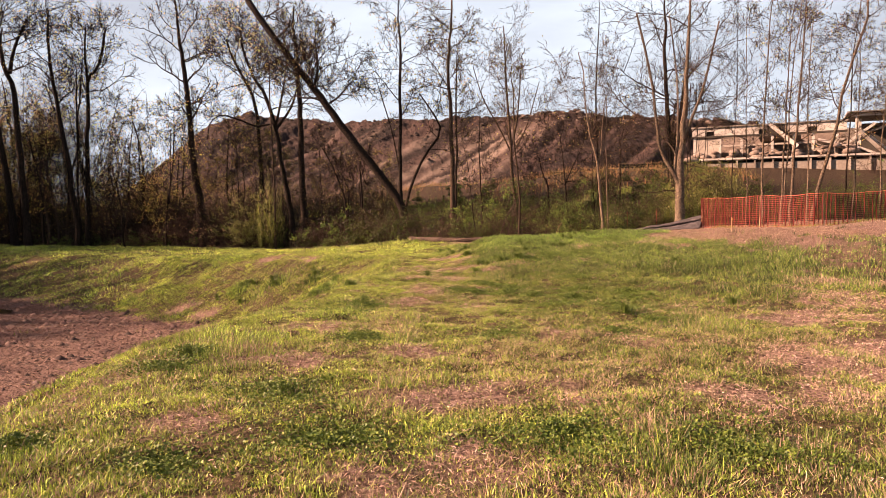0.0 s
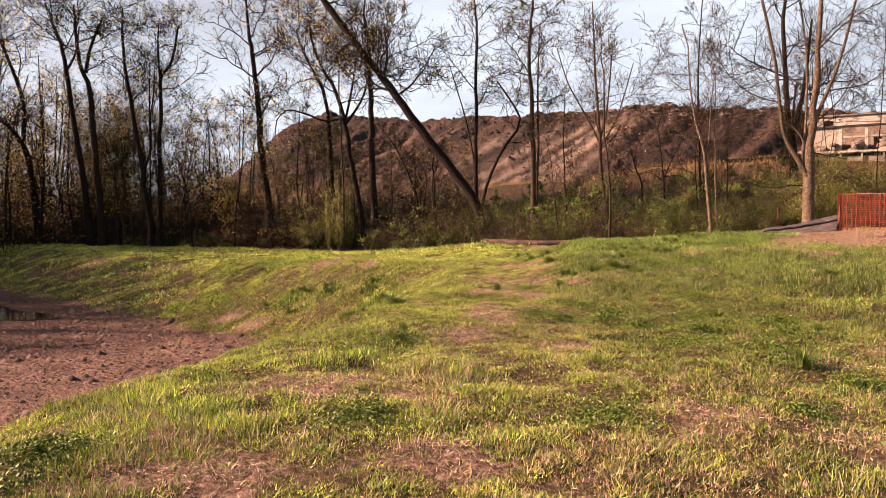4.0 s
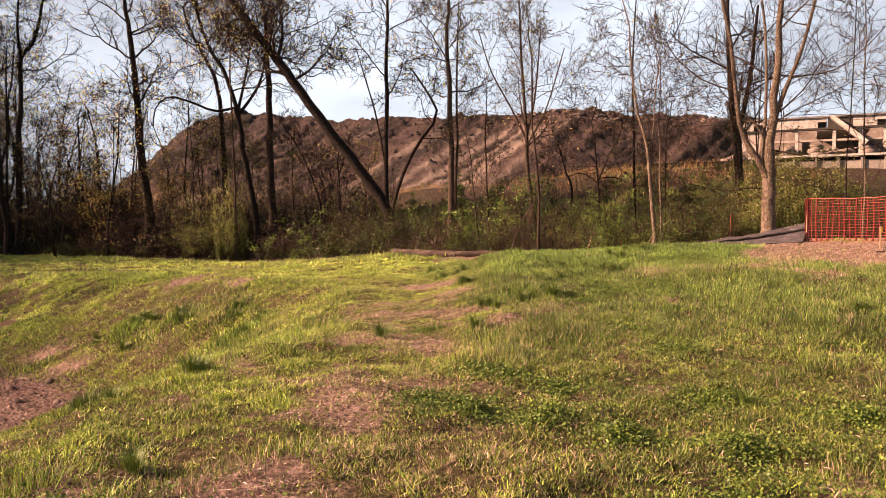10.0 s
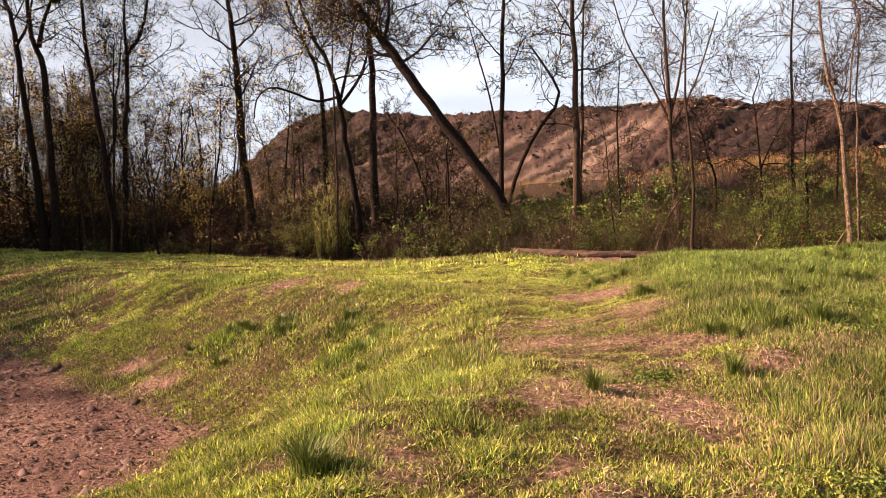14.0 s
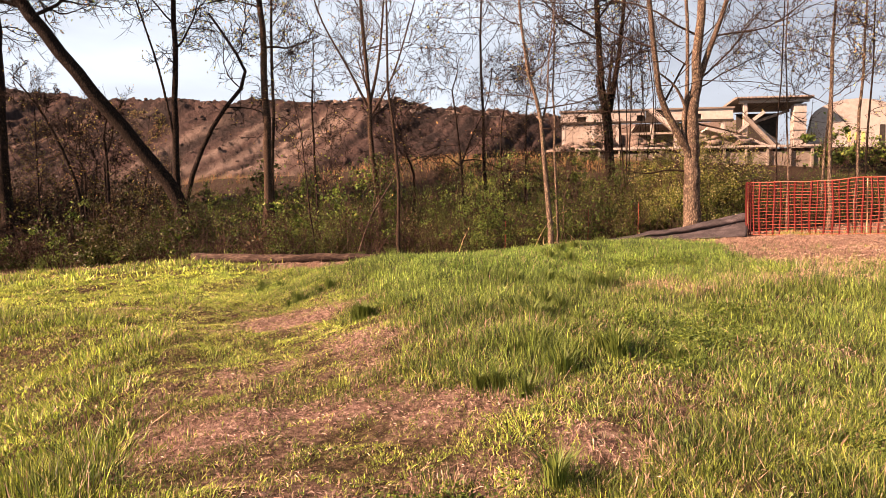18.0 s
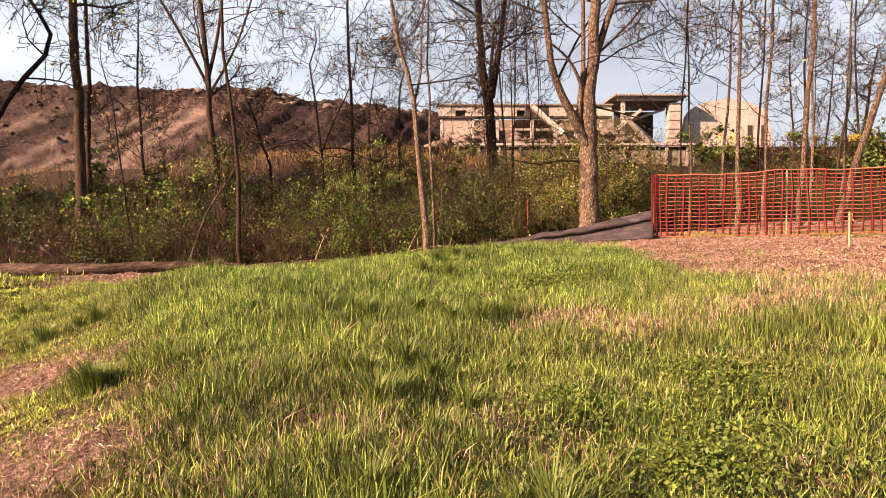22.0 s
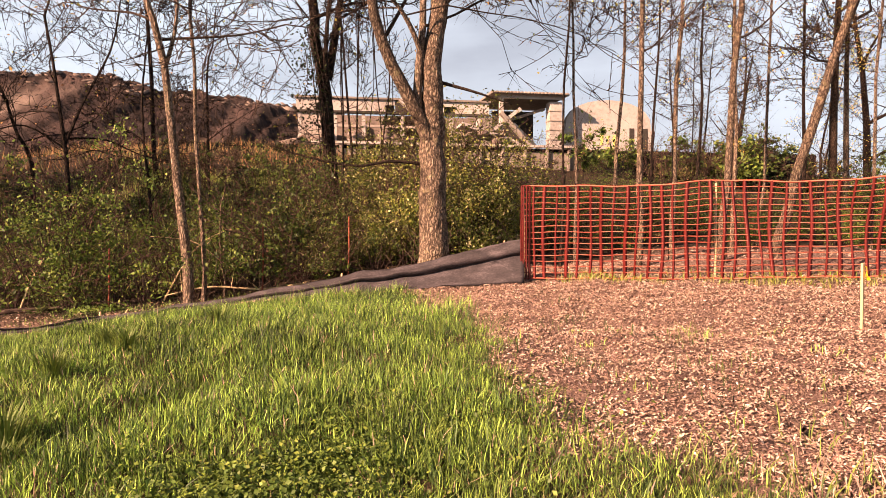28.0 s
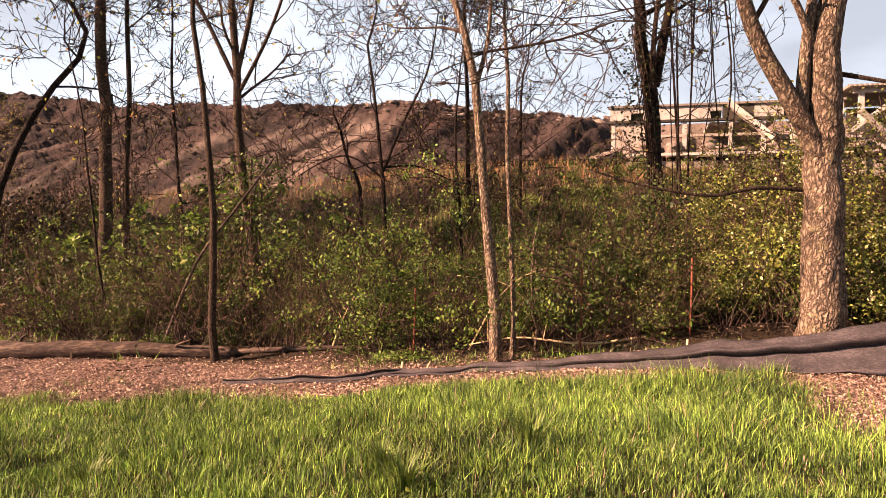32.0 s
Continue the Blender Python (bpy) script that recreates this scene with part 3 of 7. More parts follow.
def mound_point(u, d):
    """u along the crest, d metres down the face (negative: the flat top behind)."""
    ax, ay = -38 + 74 * u, 113 - 17 * u
    nx_, ny_ = -0.224, -0.974
    s, face, q = mound_q(u, d)
    z = crest_z(u) - 0.64 * np.minimum(face, 25) - 0.25 * np.clip(face - 25, 0, None)
    gul = 2.5 + 0.35 * patchy(q, face * 0.06, 1.1, 14) - 1.7 * np.abs(np.sin(q * 0.21 + 0.7 * np.sin(q * 0.13))) - 0.7 * np.abs(np.sin(q * 0.53 + 1.0 + 0.5 * np.sin(q * 0.31))) - 0.4 * np.abs(np.sin(q * 1.25 + np.sin(q * 0.4))) + 0.12 * np.sin(q * 3.3)
    gul = gul * sm(face / 4) * (0.6 + 0.4 * np.sin(s * 0.09 + 1)) * (0.35 + 0.65 * sm((s - 4) / 24))
    lump = 0.3 * patchy(s, d, 0.25, 9) + 0.45 * sm((3 - np.abs(d)) / 3) * (patchy(s, d, 0.5, 3) + 0.6 * patchy(s, d, 1.7, 1))
    clod = 0.24 * np.clip(patchy(s, d, 0.8, 3, 4), -0.2, 1.2) + 0.05 * patchy(s, d, 3.5, 8)
    return ax + nx_ * d, ay + ny_ * d, z + gul + lump + clod - 0.9 * sm(face / 4)


nu, nd = 520, 120
uu, dd = np.meshgrid(np.linspace(-0.45, 1.3, nu), np.concatenate([np.linspace(-40, -4, 10), np.linspace(-3, 25, nd - 18), np.linspace(26, 44, 8)]))
mx_, my_, mz_ = mound_point(uu.ravel(), dd.ravel())
mz_ = mz_ + RNG.normal(0, 0.06, mz_.shape) + 0.08 * np.clip(RNG.normal(-1.2, 0.8, mz_.shape), 0, 1.5)
ii = (np.arange(nd - 1)[:, None] * nu + np.arange(nu - 1)[None, :]).ravel()
s_, f_, q_ = mound_q(uu.ravel(), dd.ravel())
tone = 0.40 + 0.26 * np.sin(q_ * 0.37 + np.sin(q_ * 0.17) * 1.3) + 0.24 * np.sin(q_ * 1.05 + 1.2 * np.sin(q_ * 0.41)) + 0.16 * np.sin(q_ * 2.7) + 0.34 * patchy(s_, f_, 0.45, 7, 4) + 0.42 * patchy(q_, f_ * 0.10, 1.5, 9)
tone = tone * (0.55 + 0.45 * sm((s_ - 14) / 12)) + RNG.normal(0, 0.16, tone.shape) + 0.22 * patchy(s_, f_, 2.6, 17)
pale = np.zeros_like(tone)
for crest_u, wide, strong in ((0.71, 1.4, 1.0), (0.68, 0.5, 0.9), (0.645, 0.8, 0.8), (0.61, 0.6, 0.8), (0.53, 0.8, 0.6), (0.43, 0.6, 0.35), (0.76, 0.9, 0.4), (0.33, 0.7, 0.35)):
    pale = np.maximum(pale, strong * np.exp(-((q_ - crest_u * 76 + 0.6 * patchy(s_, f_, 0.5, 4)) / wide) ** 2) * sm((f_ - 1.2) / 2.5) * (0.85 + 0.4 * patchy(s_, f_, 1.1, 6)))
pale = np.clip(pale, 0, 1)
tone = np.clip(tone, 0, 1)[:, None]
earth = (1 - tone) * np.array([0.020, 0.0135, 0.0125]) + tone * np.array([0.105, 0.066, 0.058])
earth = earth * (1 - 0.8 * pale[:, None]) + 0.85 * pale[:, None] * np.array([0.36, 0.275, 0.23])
foot = (sm((f_ - 15) / 6) * (0.5 + 0.5 * wob(s_, f_, 0.7)))[:, None]
earth = earth * (1 - foot) + foot * np.array([0.20, 0.125, 0.07])
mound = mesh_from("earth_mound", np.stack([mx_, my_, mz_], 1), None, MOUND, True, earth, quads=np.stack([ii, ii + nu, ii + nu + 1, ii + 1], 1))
tagged(new("earth_mound", mound), "huge steep mound of dumped brown earth with gullied face", "mound")


def rock_mesh(rng, name, material):
    bm = bmesh.new()
    bmesh.ops.create_icosphere(bm, subdivisions=1, radius=1)
    for v in bm.verts:
        v.co *= rng.uniform(0.65, 1.2)
    me = bpy.data.meshes.new(name)
    bm.to_mesh(me)
    bm.free()
    me.materials.append(material)
    return me

# lumps of rubble along the mound's crest, joined
rv, rt, rn = [], [], 0
rock_src = [rock_mesh(RNG, "rock", ROCK) for _ in range(5)]
for k in range(360):
    src = rock_src[k % 5]
    u, d = RNG.uniform(-0.02, 1.08), abs(RNG.normal(0, 2.2)) - 1.2
    if k % 3 == 0:
        u, d = RNG.uniform(0.15, 0.55), RNG.uniform(1, 12)
    x, y, z = mound_point(np.array(u), np.array(d))
    s = RNG.uniform(0.12, 0.42) ** 1.3 * (1.2 if u > 0.62 and d < 2 else 1.1)
    co = np.array([v.co for v in src.vertices]) * s * np.array([RNG.uniform(0.7, 1.5), 1.0, RNG.uniform(0.35, 0.8)])
    rv.append(co + np.array([float(x), float(y), float(z)]))
    rt.append(np.array([p.vertices[:] for p in src.polygons]) + rn)
    rn += len(co)
tagged(new("rubble", mesh_from("rubble", np.concatenate(rv), np.concatenate(rt), ROCK)), "broken lumps of rock and concrete strewn on the mound", "rubble", kind="stuff")

hv, ht, hn = [], [], 0
for k in range(90):
    src = rock_src[k % 5]
    x, y, z = mound_point(np.array(RNG.uniform(0.62, 1.12)), np.array(RNG.uniform(-0.8, 1.8)))
    co = np.array([v.co for v in src.vertices]) * RNG.uniform(0.15, 0.5) * np.array([RNG.uniform(1.0, 2.6), 1.0, RNG.uniform(0.2, 0.7)])
    a = RNG.uniform(-0.5, 0.5)
    co = co @ np.array([[math.cos(a), 0, math.sin(a)], [0, 1, 0], [-math.sin(a), 0, math.cos(a)]])
    hv.append(co + np.array([float(x), float(y), float(z)]))
    ht.append(np.array([q.vertices[:] for q in src.polygons]) + hn)
    hn += len(co)
tagged(new("broken_slabs", mesh_from("broken_slabs", np.concatenate(hv), np.concatenate(ht), SLAB)), "pale broken concrete slabs along the mound's crest", "rubble", kind="stuff")

# ---- the half-demolished building ----
BX, BY = np.array([0.894, -0.447]), np.array([0.447, 0.894])
BO = np.array([21.0, 60.0])


def bpt(s, q, z):
    """s metres along the front, q metres behind it."""
    p = BO + BX * (0.6 + 0.93 * s) + BY * q
    return Vector((p[0], p[1], z))


def block(bm, s0, s1, q0, q1, z0, z1, bev=0.0):
    c = [bm.verts.new(bpt(s, q, z)) for z in (z0, z1) for s, q in ((s0, q0), (s1, q0), (s1, q1), (s0, q1))]
    for f in ((3, 2, 1, 0), (4, 5, 6, 7), (0, 1, 5, 4), (1, 2, 6, 5), (2, 3, 7, 6), (3, 0, 4, 7)):
        bm.faces.new([c[k] for k in f])


def bpart(name, mat, parent, *dims, label=""):
    bm = bmesh.new()
    block(bm, *dims)
    return part(name, bm, mat, parent, label)


def slab_part(name, mat, parent, a, b, width, thick, label=""):
    """A tilted slab or beam from a to b, given as (s, q, z)."""
    bm = bmesh.new()
    pa, pb = bpt(*a), bpt(*b)
    d = (pb - pa).normalized()
    side = Vector((BY[0], BY[1], 0)) * width / 2
    up = d.cross(side.normalized()) * thick / 2
    c = [bm.verts.new(p + s * side + t * up) for p in (pa, pb) for s, t in ((-1, -1), (1, -1), (1, 1), (-1, 1))]
    for f in ((3, 2, 1, 0), (4, 5, 6, 7), (0, 1, 5, 4), (1, 2, 6, 5), (2, 3, 7, 6), (3, 0, 4, 7)):
        bm.faces.new([c[k] for k in f])
    bmesh.ops.recalc_face_normals(bm, faces=bm.faces)
    return part(name, bm, mat, parent, label)


house = thing("ruined_building", "half-demolished white concrete building with open storeys", "building", bpt(0, 0, 5.0))
house.location = (0, 0, 0)
# upper wall band with small openings, pieced round them
for s0, s1 in ((0.0, 1.2), (1.9, 5.6), (7.9, 9.4), (10.2, 12.4)):
    bpart("wall", PLASTER, house, s0, s1, 0, 0.3, 8.55, 9.25)
for s0, s1 in ((1.2, 1.9), (5.6, 6.2), (9.4, 10.2)):
    bpart("lintel", PLASTER, house, s0, s1, 0.004, 0.296, 8.95, 9.25)
    # a dark sheet closes each window and stands in for the shade inside
    bpart("shade_sheet", DARK_SHADE_STEEL, house, s0, s1, 0.25, 0.29, 8.55, 8.95, label="dark sheet for the shade in an empty window")
bpart("roof_edge", CONCRETE, house, -0.1, 12.5, -0.12, 0.42, 9.25, 9.36, label="thin dark roof edge")
bpart("sill_beam", DARK_SHADE_STEEL, house, -0.1, 12.45, -0.06, 0.35, 8.42, 8.55, label="dark exposed steel beam")
bpart("sill_beam", CONCRETE, house, 2.4, 12.2, 0.1, 0.4, 7.62, 7.76)
bpart("floor_slab", CONCRETE, house, 5.6, 9.0, 0.5, 7, 8.30, 8.42)
# the dark SLAB colour puts the lower storey's shade into this brown wall
bpart("back_wall", SLAB, house, 0.3, 12.4, 3.9, 4.2, 4.5, 8.9, label="brown rear wall, darker in colour for its shade")
bpart("back_wall", CONCRETE, house, 12.4, 17.4, 6.6, 6.9, 4.5, 9.4, label="stained cream rear wall")
for s in (0.1, 2.3, 4.1, 6.6, 8.3, 9.8, 11.6):
    bpart("column", PLASTER, house, s, s + 0.22, 0.05, 0.27, 4.8, 8.42)
bpart("infill_wall", CONCRETE, house, 0.32, 2.3, 0.08, 0.24, 4.8, 8.42, label="stained cream infill wall")
bpart("infill_wall", CONCRETE, house, 9.4, 11.6, 2.0, 2.2, 4.8, 8.0)
for s in (0.8, 4.4, 7.9, 11.6):
    bpart("column", CONCRETE, house, s, s + 0.2, 3.6, 3.8, 4.8, 8.3)
slab_part("fallen_beam", PLASTER, house, (6.5, -0.4, 9.25), (8.7, -0.9, 7.3), 0.5, 0.3, "white beam fallen aslant")
# dark block fills the torn gap as painted shade
bpart("shade_sheet", DARK_SHADE_STEEL, house, 6.25, 7.9, 0.0, 0.29, 8.56, 9.2, label="dark block for the shade in a torn wall gap")
slab_part("fallen_slab", PLASTER, house, (10.2, -0.8, 7.7), (13.2, -0.6, 6.9), 2.2, 0.2, "white slab lying tilted on rubble")
slab_part("fallen_slab", CONCRETE, house, (9.6, 0.8, 6.9), (12.4, 0.2, 7.9), 1.8, 0.22)
slab_part("fallen_beam", CONCRETE, house, (13.0, -0.6, 8.6), (15.2, -0.4, 6.5), 0.4, 0.22)
slab_part("fallen_beam", PLASTER, house, (12.6, -0.5, 7.6), (14.4, -0.4, 8.9), 0.22, 0.2)
slab_part("fallen_slab", PLASTER, house, (13.2, -0.7, 7.0), (14.6, -0.8, 6.4), 1.4, 0.18)
# taller bay with a flat projecting roof
bpart("roof_slab", CONCRETE, house, 12.35, 17.6, -0.8, 5, 9.72, 9.86, label="flat projecting roof slab")
bpart("fascia", PLASTER, house, 12.7, 17.4, -0.5, -0.3, 9.5, 9.72)
for k in range(22):
    bpart("rafter_end", CONCRETE, house, 12.4 + k * 0.235, 12.5 + k * 0.235, -1.0, -0.8, 9.74, 9.84)
pier = bpart("pillar", PLASTER, house, 16.4, 17.2, -0.5, 0.3, 4.8, 9.36, label="broad white pillar with horizontal joints")
for k in range(7):
    bpart("pillar_joint", CONCRETE, pier, 16.36, 17.24, -0.54, 0.3, 5.3 + 0.58 * k, 5.36 + 0.58 * k)
bpart("pillar", PLASTER, house, 13.0, 13.25, -0.45, -0.2, 4.8, 9.5)
bpart("pillar", PLASTER, house, 13.3, 13.5, 0.4, 0.6, 4.8, 9.36)
# dark sheet behind the pillars paints in the bay's shade
bpart("shade_sheet", DARK_SHADE_STEEL, house, 13.4, 16.4, 3.0, 3.1, 5.0, 9.3, label="dark sheet for the shade in the tall bay")
slab_part("fallen_beam", CONCRETE, house, (13.6, 0.2, 8.2), (16.4, 0.6, 9.1), 0.25, 0.16)
slab_part("fallen_beam", PLASTER, house, (14.0, -0.2, 8.0), (16.0, 0.2, 6.4), 0.2, 0.16)
# round-topped white gable wall
bm = bmesh.new()
prof = [(17.6, 4.8), (17.6, 7.3)]
for k in range(13):
    a = math.pi * (1 - k / 12)
    prof.append((20.9 + 3.1 * math.cos(a), 8.0 + 1.75 * math.sin(a) ** 0.8 if 0 < k < 12 else 8.0))
prof += [(24.2, 7.3), (24.2, 4.8)]
fr = [bm.verts.new(bpt(s, 0.4, z)) for s, z in prof]
bk = [bm.verts.new(bpt(s, 0.8, z)) for s, z in prof]
bm.faces.new(fr)
bm.faces.new(bk[::-1])
for k in range(len(fr)):
    j = (k + 1) % len(fr)
    bm.faces.new((fr[k], bk[k], bk[j], fr[j]))
bmesh.ops.recalc_face_normals(bm, faces=bm.faces)
part("gable_wall", bm, PLASTER, house, "round-topped white gable wall")
for s0, s1, z0, z1 in ((20.3, 20.5, 6.9, 7.6), (20.75, 20.9, 7.0, 7.5), (21.2, 21.45, 6.85, 7.55), (20.6, 21.3, 6.7, 6.78)):
    bpart("painted_mark", GRAFFITI, house, s0, s1, 0.39, 0.398, z0, z1, label="faded yellow painted mark")
for s in (22.4, 23.4):
    # dark strips laid on the solid gable in place of shaded slots
    bpart("shade_sheet", DARK_SHADE_STEEL, house, s, s + 0.35, 0.38, 0.396, 6.6, 8.0)
# parapet of the yard in front
low = thing("yard_wall", "low cream concrete yard wall with square posts", "wall")
bpart("coping", PLASTER, low, 1.0, 17.2, -3.3, -2.95, 6.25, 6.38)
for k in range(12):
    bpart("post", CONCRETE, low, 1.2 + 1.4 * k, 1.34 + 1.4 * k, -3.2, -3.05, 4.0, 6.25)
bpart("panel", CONCRETE, low, 1.0, 17.2, -3.02, -2.96, 4.0, 6.0)
# heap of broken white concrete in front of the upper band
hv, ht, hn = [], [], 0
for k in range(150):
    src = rock_src[k % 5]
    p = bpt(RNG.uniform(-0.5, 13), RNG.uniform(-2.4, 2.5), 0)
    zz = 6.3 + RNG.uniform(0, 1.0) * (0.5 + 0.5 * math.sin((p.x + p.y) * 0.7))
    co = np.array([v.co for v in src.vertices]) * RNG.uniform(0.12, 0.5) * np.array([1.5, 1.1, 0.6]) + np.array([p.x, p.y, zz])
    hv.append(co)
    ht.append(np.array([q.vertices[:] for q in src.polygons]) + hn)
    hn += len(co)
tagged(new("rubble_heap", mesh_from("rubble_heap", np.concatenate(hv), np.concatenate(ht), SLAB)), "heap of broken pale concrete before the ruined building", "rubble", kind="stuff")
bank = bmesh.new()
block(bank, -6, 34, -2.9, 9, 2.0, 6.2)
me = bpy.data.meshes.new("yard_floor")
bank.to_mesh(me)
bank.free()
me.materials.append(MOUND)
tagged(new("yard_floor", me), "raised earth yard under the ruined building", "yard", kind="structure")

# yellow machine parked in the yard
digger = thing("excavator", "yellow excavator parked beyond the trees", "excavator")
def mpart(name, mat, s0, s1, q0, q1, z0, z1, label=""):
    bm = bmesh.new()
    block(bm, s0, s1, q0, q1, z0, z1)
    bmesh.ops.bevel(bm, geom=bm.edges[:], offset=0.06, segments=1, affect="EDGES")
    return part(name, bm, mat, digger, label)
mpart("track", DARK_SHADE_STEEL, 29.2, 32.2, -0.4, 0.1, 6.2, 6.75, "dark steel track")
mpart("track", DARK_SHADE_STEEL, 29.2, 32.2, 1.3, 1.8, 6.2, 6.75, "dark steel track")
mpart("body", MACHINE, 29.4, 32.0, -0.3, 1.7, 6.75, 7.25)
mpart("cab", MACHINE, 29.5, 30.7, -0.25, 0.7, 7.4, 8.1)
slab_part("boom", MACHINE, digger, (31.0, 0.7, 7.2), (33.2, 0.7, 7.7), 0.4, 0.4)
slab_part("stick", MACHINE, digger, (33.1, 0.7, 7.7), (34.5, 0.7, 6.7), 0.3, 0.3)
mpart("bucket", DARK_SHADE_STEEL, 34.3, 34.9, 0.3, 1.1, 6.25, 7.0)
digger.scale = (0.6, 0.6, 0.6)
digger.location = bpt(30.5, 0.5, 6.2) * 0.4

# ---- trees ----
def smooth_line(pts, n):
    """A curve through a few points, as n points."""
    pts = np.asarray(pts, float)
    k = len(pts)
    s = np.linspace(0, k - 1, n)
    out = []
    for t in s:
        i = min(int(t), k - 2)
        f = t - i
        p0, p1, p2, p3 = pts[max(i - 1, 0)], pts[i], pts[i + 1], pts[min(i + 2, k - 1)]
        out.append(0.5 * (2 * p1 + (p2 - p0) * f + (2 * p0 - 5 * p1 + 4 * p2 - p3) * f * f + (3 * p1 - p0 - 3 * p2 + p3) * f ** 3))
    return np.array(out)


def shoot(acc, tips, p, d, length, r, level, rng, up=0.12, sides=5, twigs=5, fine=0.005, kids=(6, 5)):
    """A wandering branch with its side branches and twigs; tips gathers places for leaves."""
    n = (7, 5, 3)[level]
    pts = [np.array(p, float)]
    d = np.array(d, float) / np.linalg.norm(d)
    bend = rng.normal(0, 0.07, 3)
    for k in range(n):
        d = d + bend + rng.normal(0, 0.15 + 0.05 * level, 3) + np.array([0, 0, up * 0.5])
        d /= np.linalg.norm(d)
        pts.append(pts[-1] + d * length / n)
    acc.tube(pts, np.maximum(r * np.linspace(1, 0.35, n + 1), fine), max(3, sides - level), cap=False)
    if level == 2:
        f = rng.uniform(0.1, 1.0, twigs) * n
        i = np.minimum(f.astype(int), n - 1)
        arr = np.array(pts)
        q = arr[i] + (arr[i + 1] - arr[i]) * (f - i)[:, None]
        dv = d * 0.7 + rng.normal(0, 0.6, (twigs, 3)) + np.array([0, 0, 0.1])
        dv *= (length * (0.6 if fine < 0.007 else 1.0) * rng.uniform(0.35, 0.9, twigs) / np.linalg.norm(dv, axis=1))[:, None]
        acc.spikes(q, dv, np.full(twigs, max(r * 0.5, fine)))
        tips.extend(q + dv * rng.uniform(0.5, 1.0, (twigs, 1)))
        return
    for k in range(kids[level]):
        f = 0.15 + 0.85 * (k + rng.uniform(0.2, 0.95)) / kids[level]
        i = min(int(f * n), n - 1)
        q = pts[i] + (pts[i + 1] - pts[i]) * (f * n - i)
        axis = (pts[i + 1] - pts[i]) / np.linalg.norm(pts[i + 1] - pts[i])
        side = rng.normal(size=3)
        side -= axis * side.dot(axis)
        side /= np.linalg.norm(side)
        shoot(acc, tips, q, axis * rng.uniform(0.45, 0.9) + side * rng.uniform(0.55, 1.05), length * rng.uniform(0.42, 0.72) * (1.15 - 0.4 * f), max(r * 0.5, fine * 1.2), level + 1, rng, up, sides, twigs, fine, kids)


YOUNG = [(0.34, 0.33, 0.06), (0.26, 0.27, 0.05), (0.42, 0.27, 0.09), (0.30, 0.16, 0.08)]


def tree(base, spine, r, rng, bark, label, crown_from=0.35, limbs=8, reach=2.6, leaves=0.6, extra=(), height=None, leafsize=0.035, name="tree", twist=0.0, top_thin=0.35, group="", twigs=5, thick=0.07, hero=False, fine=0.006, high=False):
    """A bare spring tree. spine: the trunk's bends as (dx, dy, z) from its foot; extra: further stems as (points, radius);
    high: the heights are counted from the world's zero."""
    gz0 = float(ground(base[0], base[1]))
    if high:
        spine = [(a, b, c - gz0) for a, b, c in spine]
        extra = [([(a, b, c - gz0) for a, b, c in pts], er) for pts, er in extra]
    t = thing(name, label, "tree", (base[0], base[1], gz0), group)
    sp = [(0.0, 0.0, -0.25)] + [tuple(p) for p in spine if p[2] > 0.3]
    top = np.array(sp[-1])
    if height and top[2] < height:
        d = top - np.array(sp[-2])
        d = d / np.linalg.norm(d)
        step = (height - top[2]) / 2
        for k in (1, 2):
            top = top + np.array([d[0] * 0.5, d[1] * 0.5, 1.0]) * step + np.array([rng.normal(0, 0.15), rng.normal(0, 0.15), 0])
            sp.append(tuple(top))
    line = smooth_line(sp, 26)
    line[1:, :2] += rng.normal(0, 0.012 + r * 0.06, (25, 2))
    f = np.linspace(0, 1, 26)
    rad = r * (1 - (1 - top_thin * 0.5) * f) * (1 + 0.45 * np.exp(-f * 30))
    acc = Acc()
    acc.tube(line if r > 0.14 else line[::2], rad if r > 0.14 else rad[::2], 12 if r > 0.14 else 8)
    if hero:
        acc = Acc()
        dense = smooth_line(line, 130)
        acc.tube(dense, np.interp(np.linspace(0, 1, 130), f, rad), 36)
        v = acc.v[0].reshape(130, 36, 3)
        k = np.arange(36)[None, :]
        hz = dense[:, 2][:, None]
        plate = np.abs(np.sin(k * 1.75 + 2.2 * np.sin(hz * 5.1 + k * 0.9) + 1.3 * np.sin(hz * 13 + k * 2.1)))
        axis = dense[:, None, :]
        out = v - axis
        v[:] = axis + out * (1 + 0.11 * (plate - 0.5) + rng.normal(0, 0.016, (130, 36)))[:, :, None]
    part_me("trunk", acc.mesh("trunk", bark), t)
    limbs = limbs + limbs // 3 if not group else limbs
    stems = [(line, rad, crown_from, limbs)]
    for pts, er in extra:
        ln = smooth_line(pts, 12)
        ra = er * np.linspace(1, 0.4, 12)
        acc = Acc()
        acc.tube(ln, ra, 8)
        part_me("limb", acc.mesh("limb", bark), t)
        stems.append((ln, ra, 0.5, max(3, limbs // 2)))
    tips = []
    acc = Acc()
    for ln, ra, f0, count in stems:
        m = len(ln)
        for k in range(count):
            g = f0 + (1 - f0) * (k + rng.uniform(0, 0.9)) / count
            i = min(int(g * (m - 1)), m - 2)
            ang = k * 2.4 + rng.uniform(-0.5, 0.5) + twist
            axis = ln[i + 1] - ln[i]
            axis /= np.linalg.norm(axis)
            d = np.array([math.cos(ang), math.sin(ang), 0.0]) * rng.uniform(0.6, 1.0) + axis * rng.uniform(0.2, 0.8)
            shoot(acc, tips, ln[i], d, 1.45 * reach * rng.uniform(0.6, 1.2) * (1.25 - 0.5 * g), min(ra[i] * 0.42, thick), 0, rng, twigs=twigs, fine=fine)
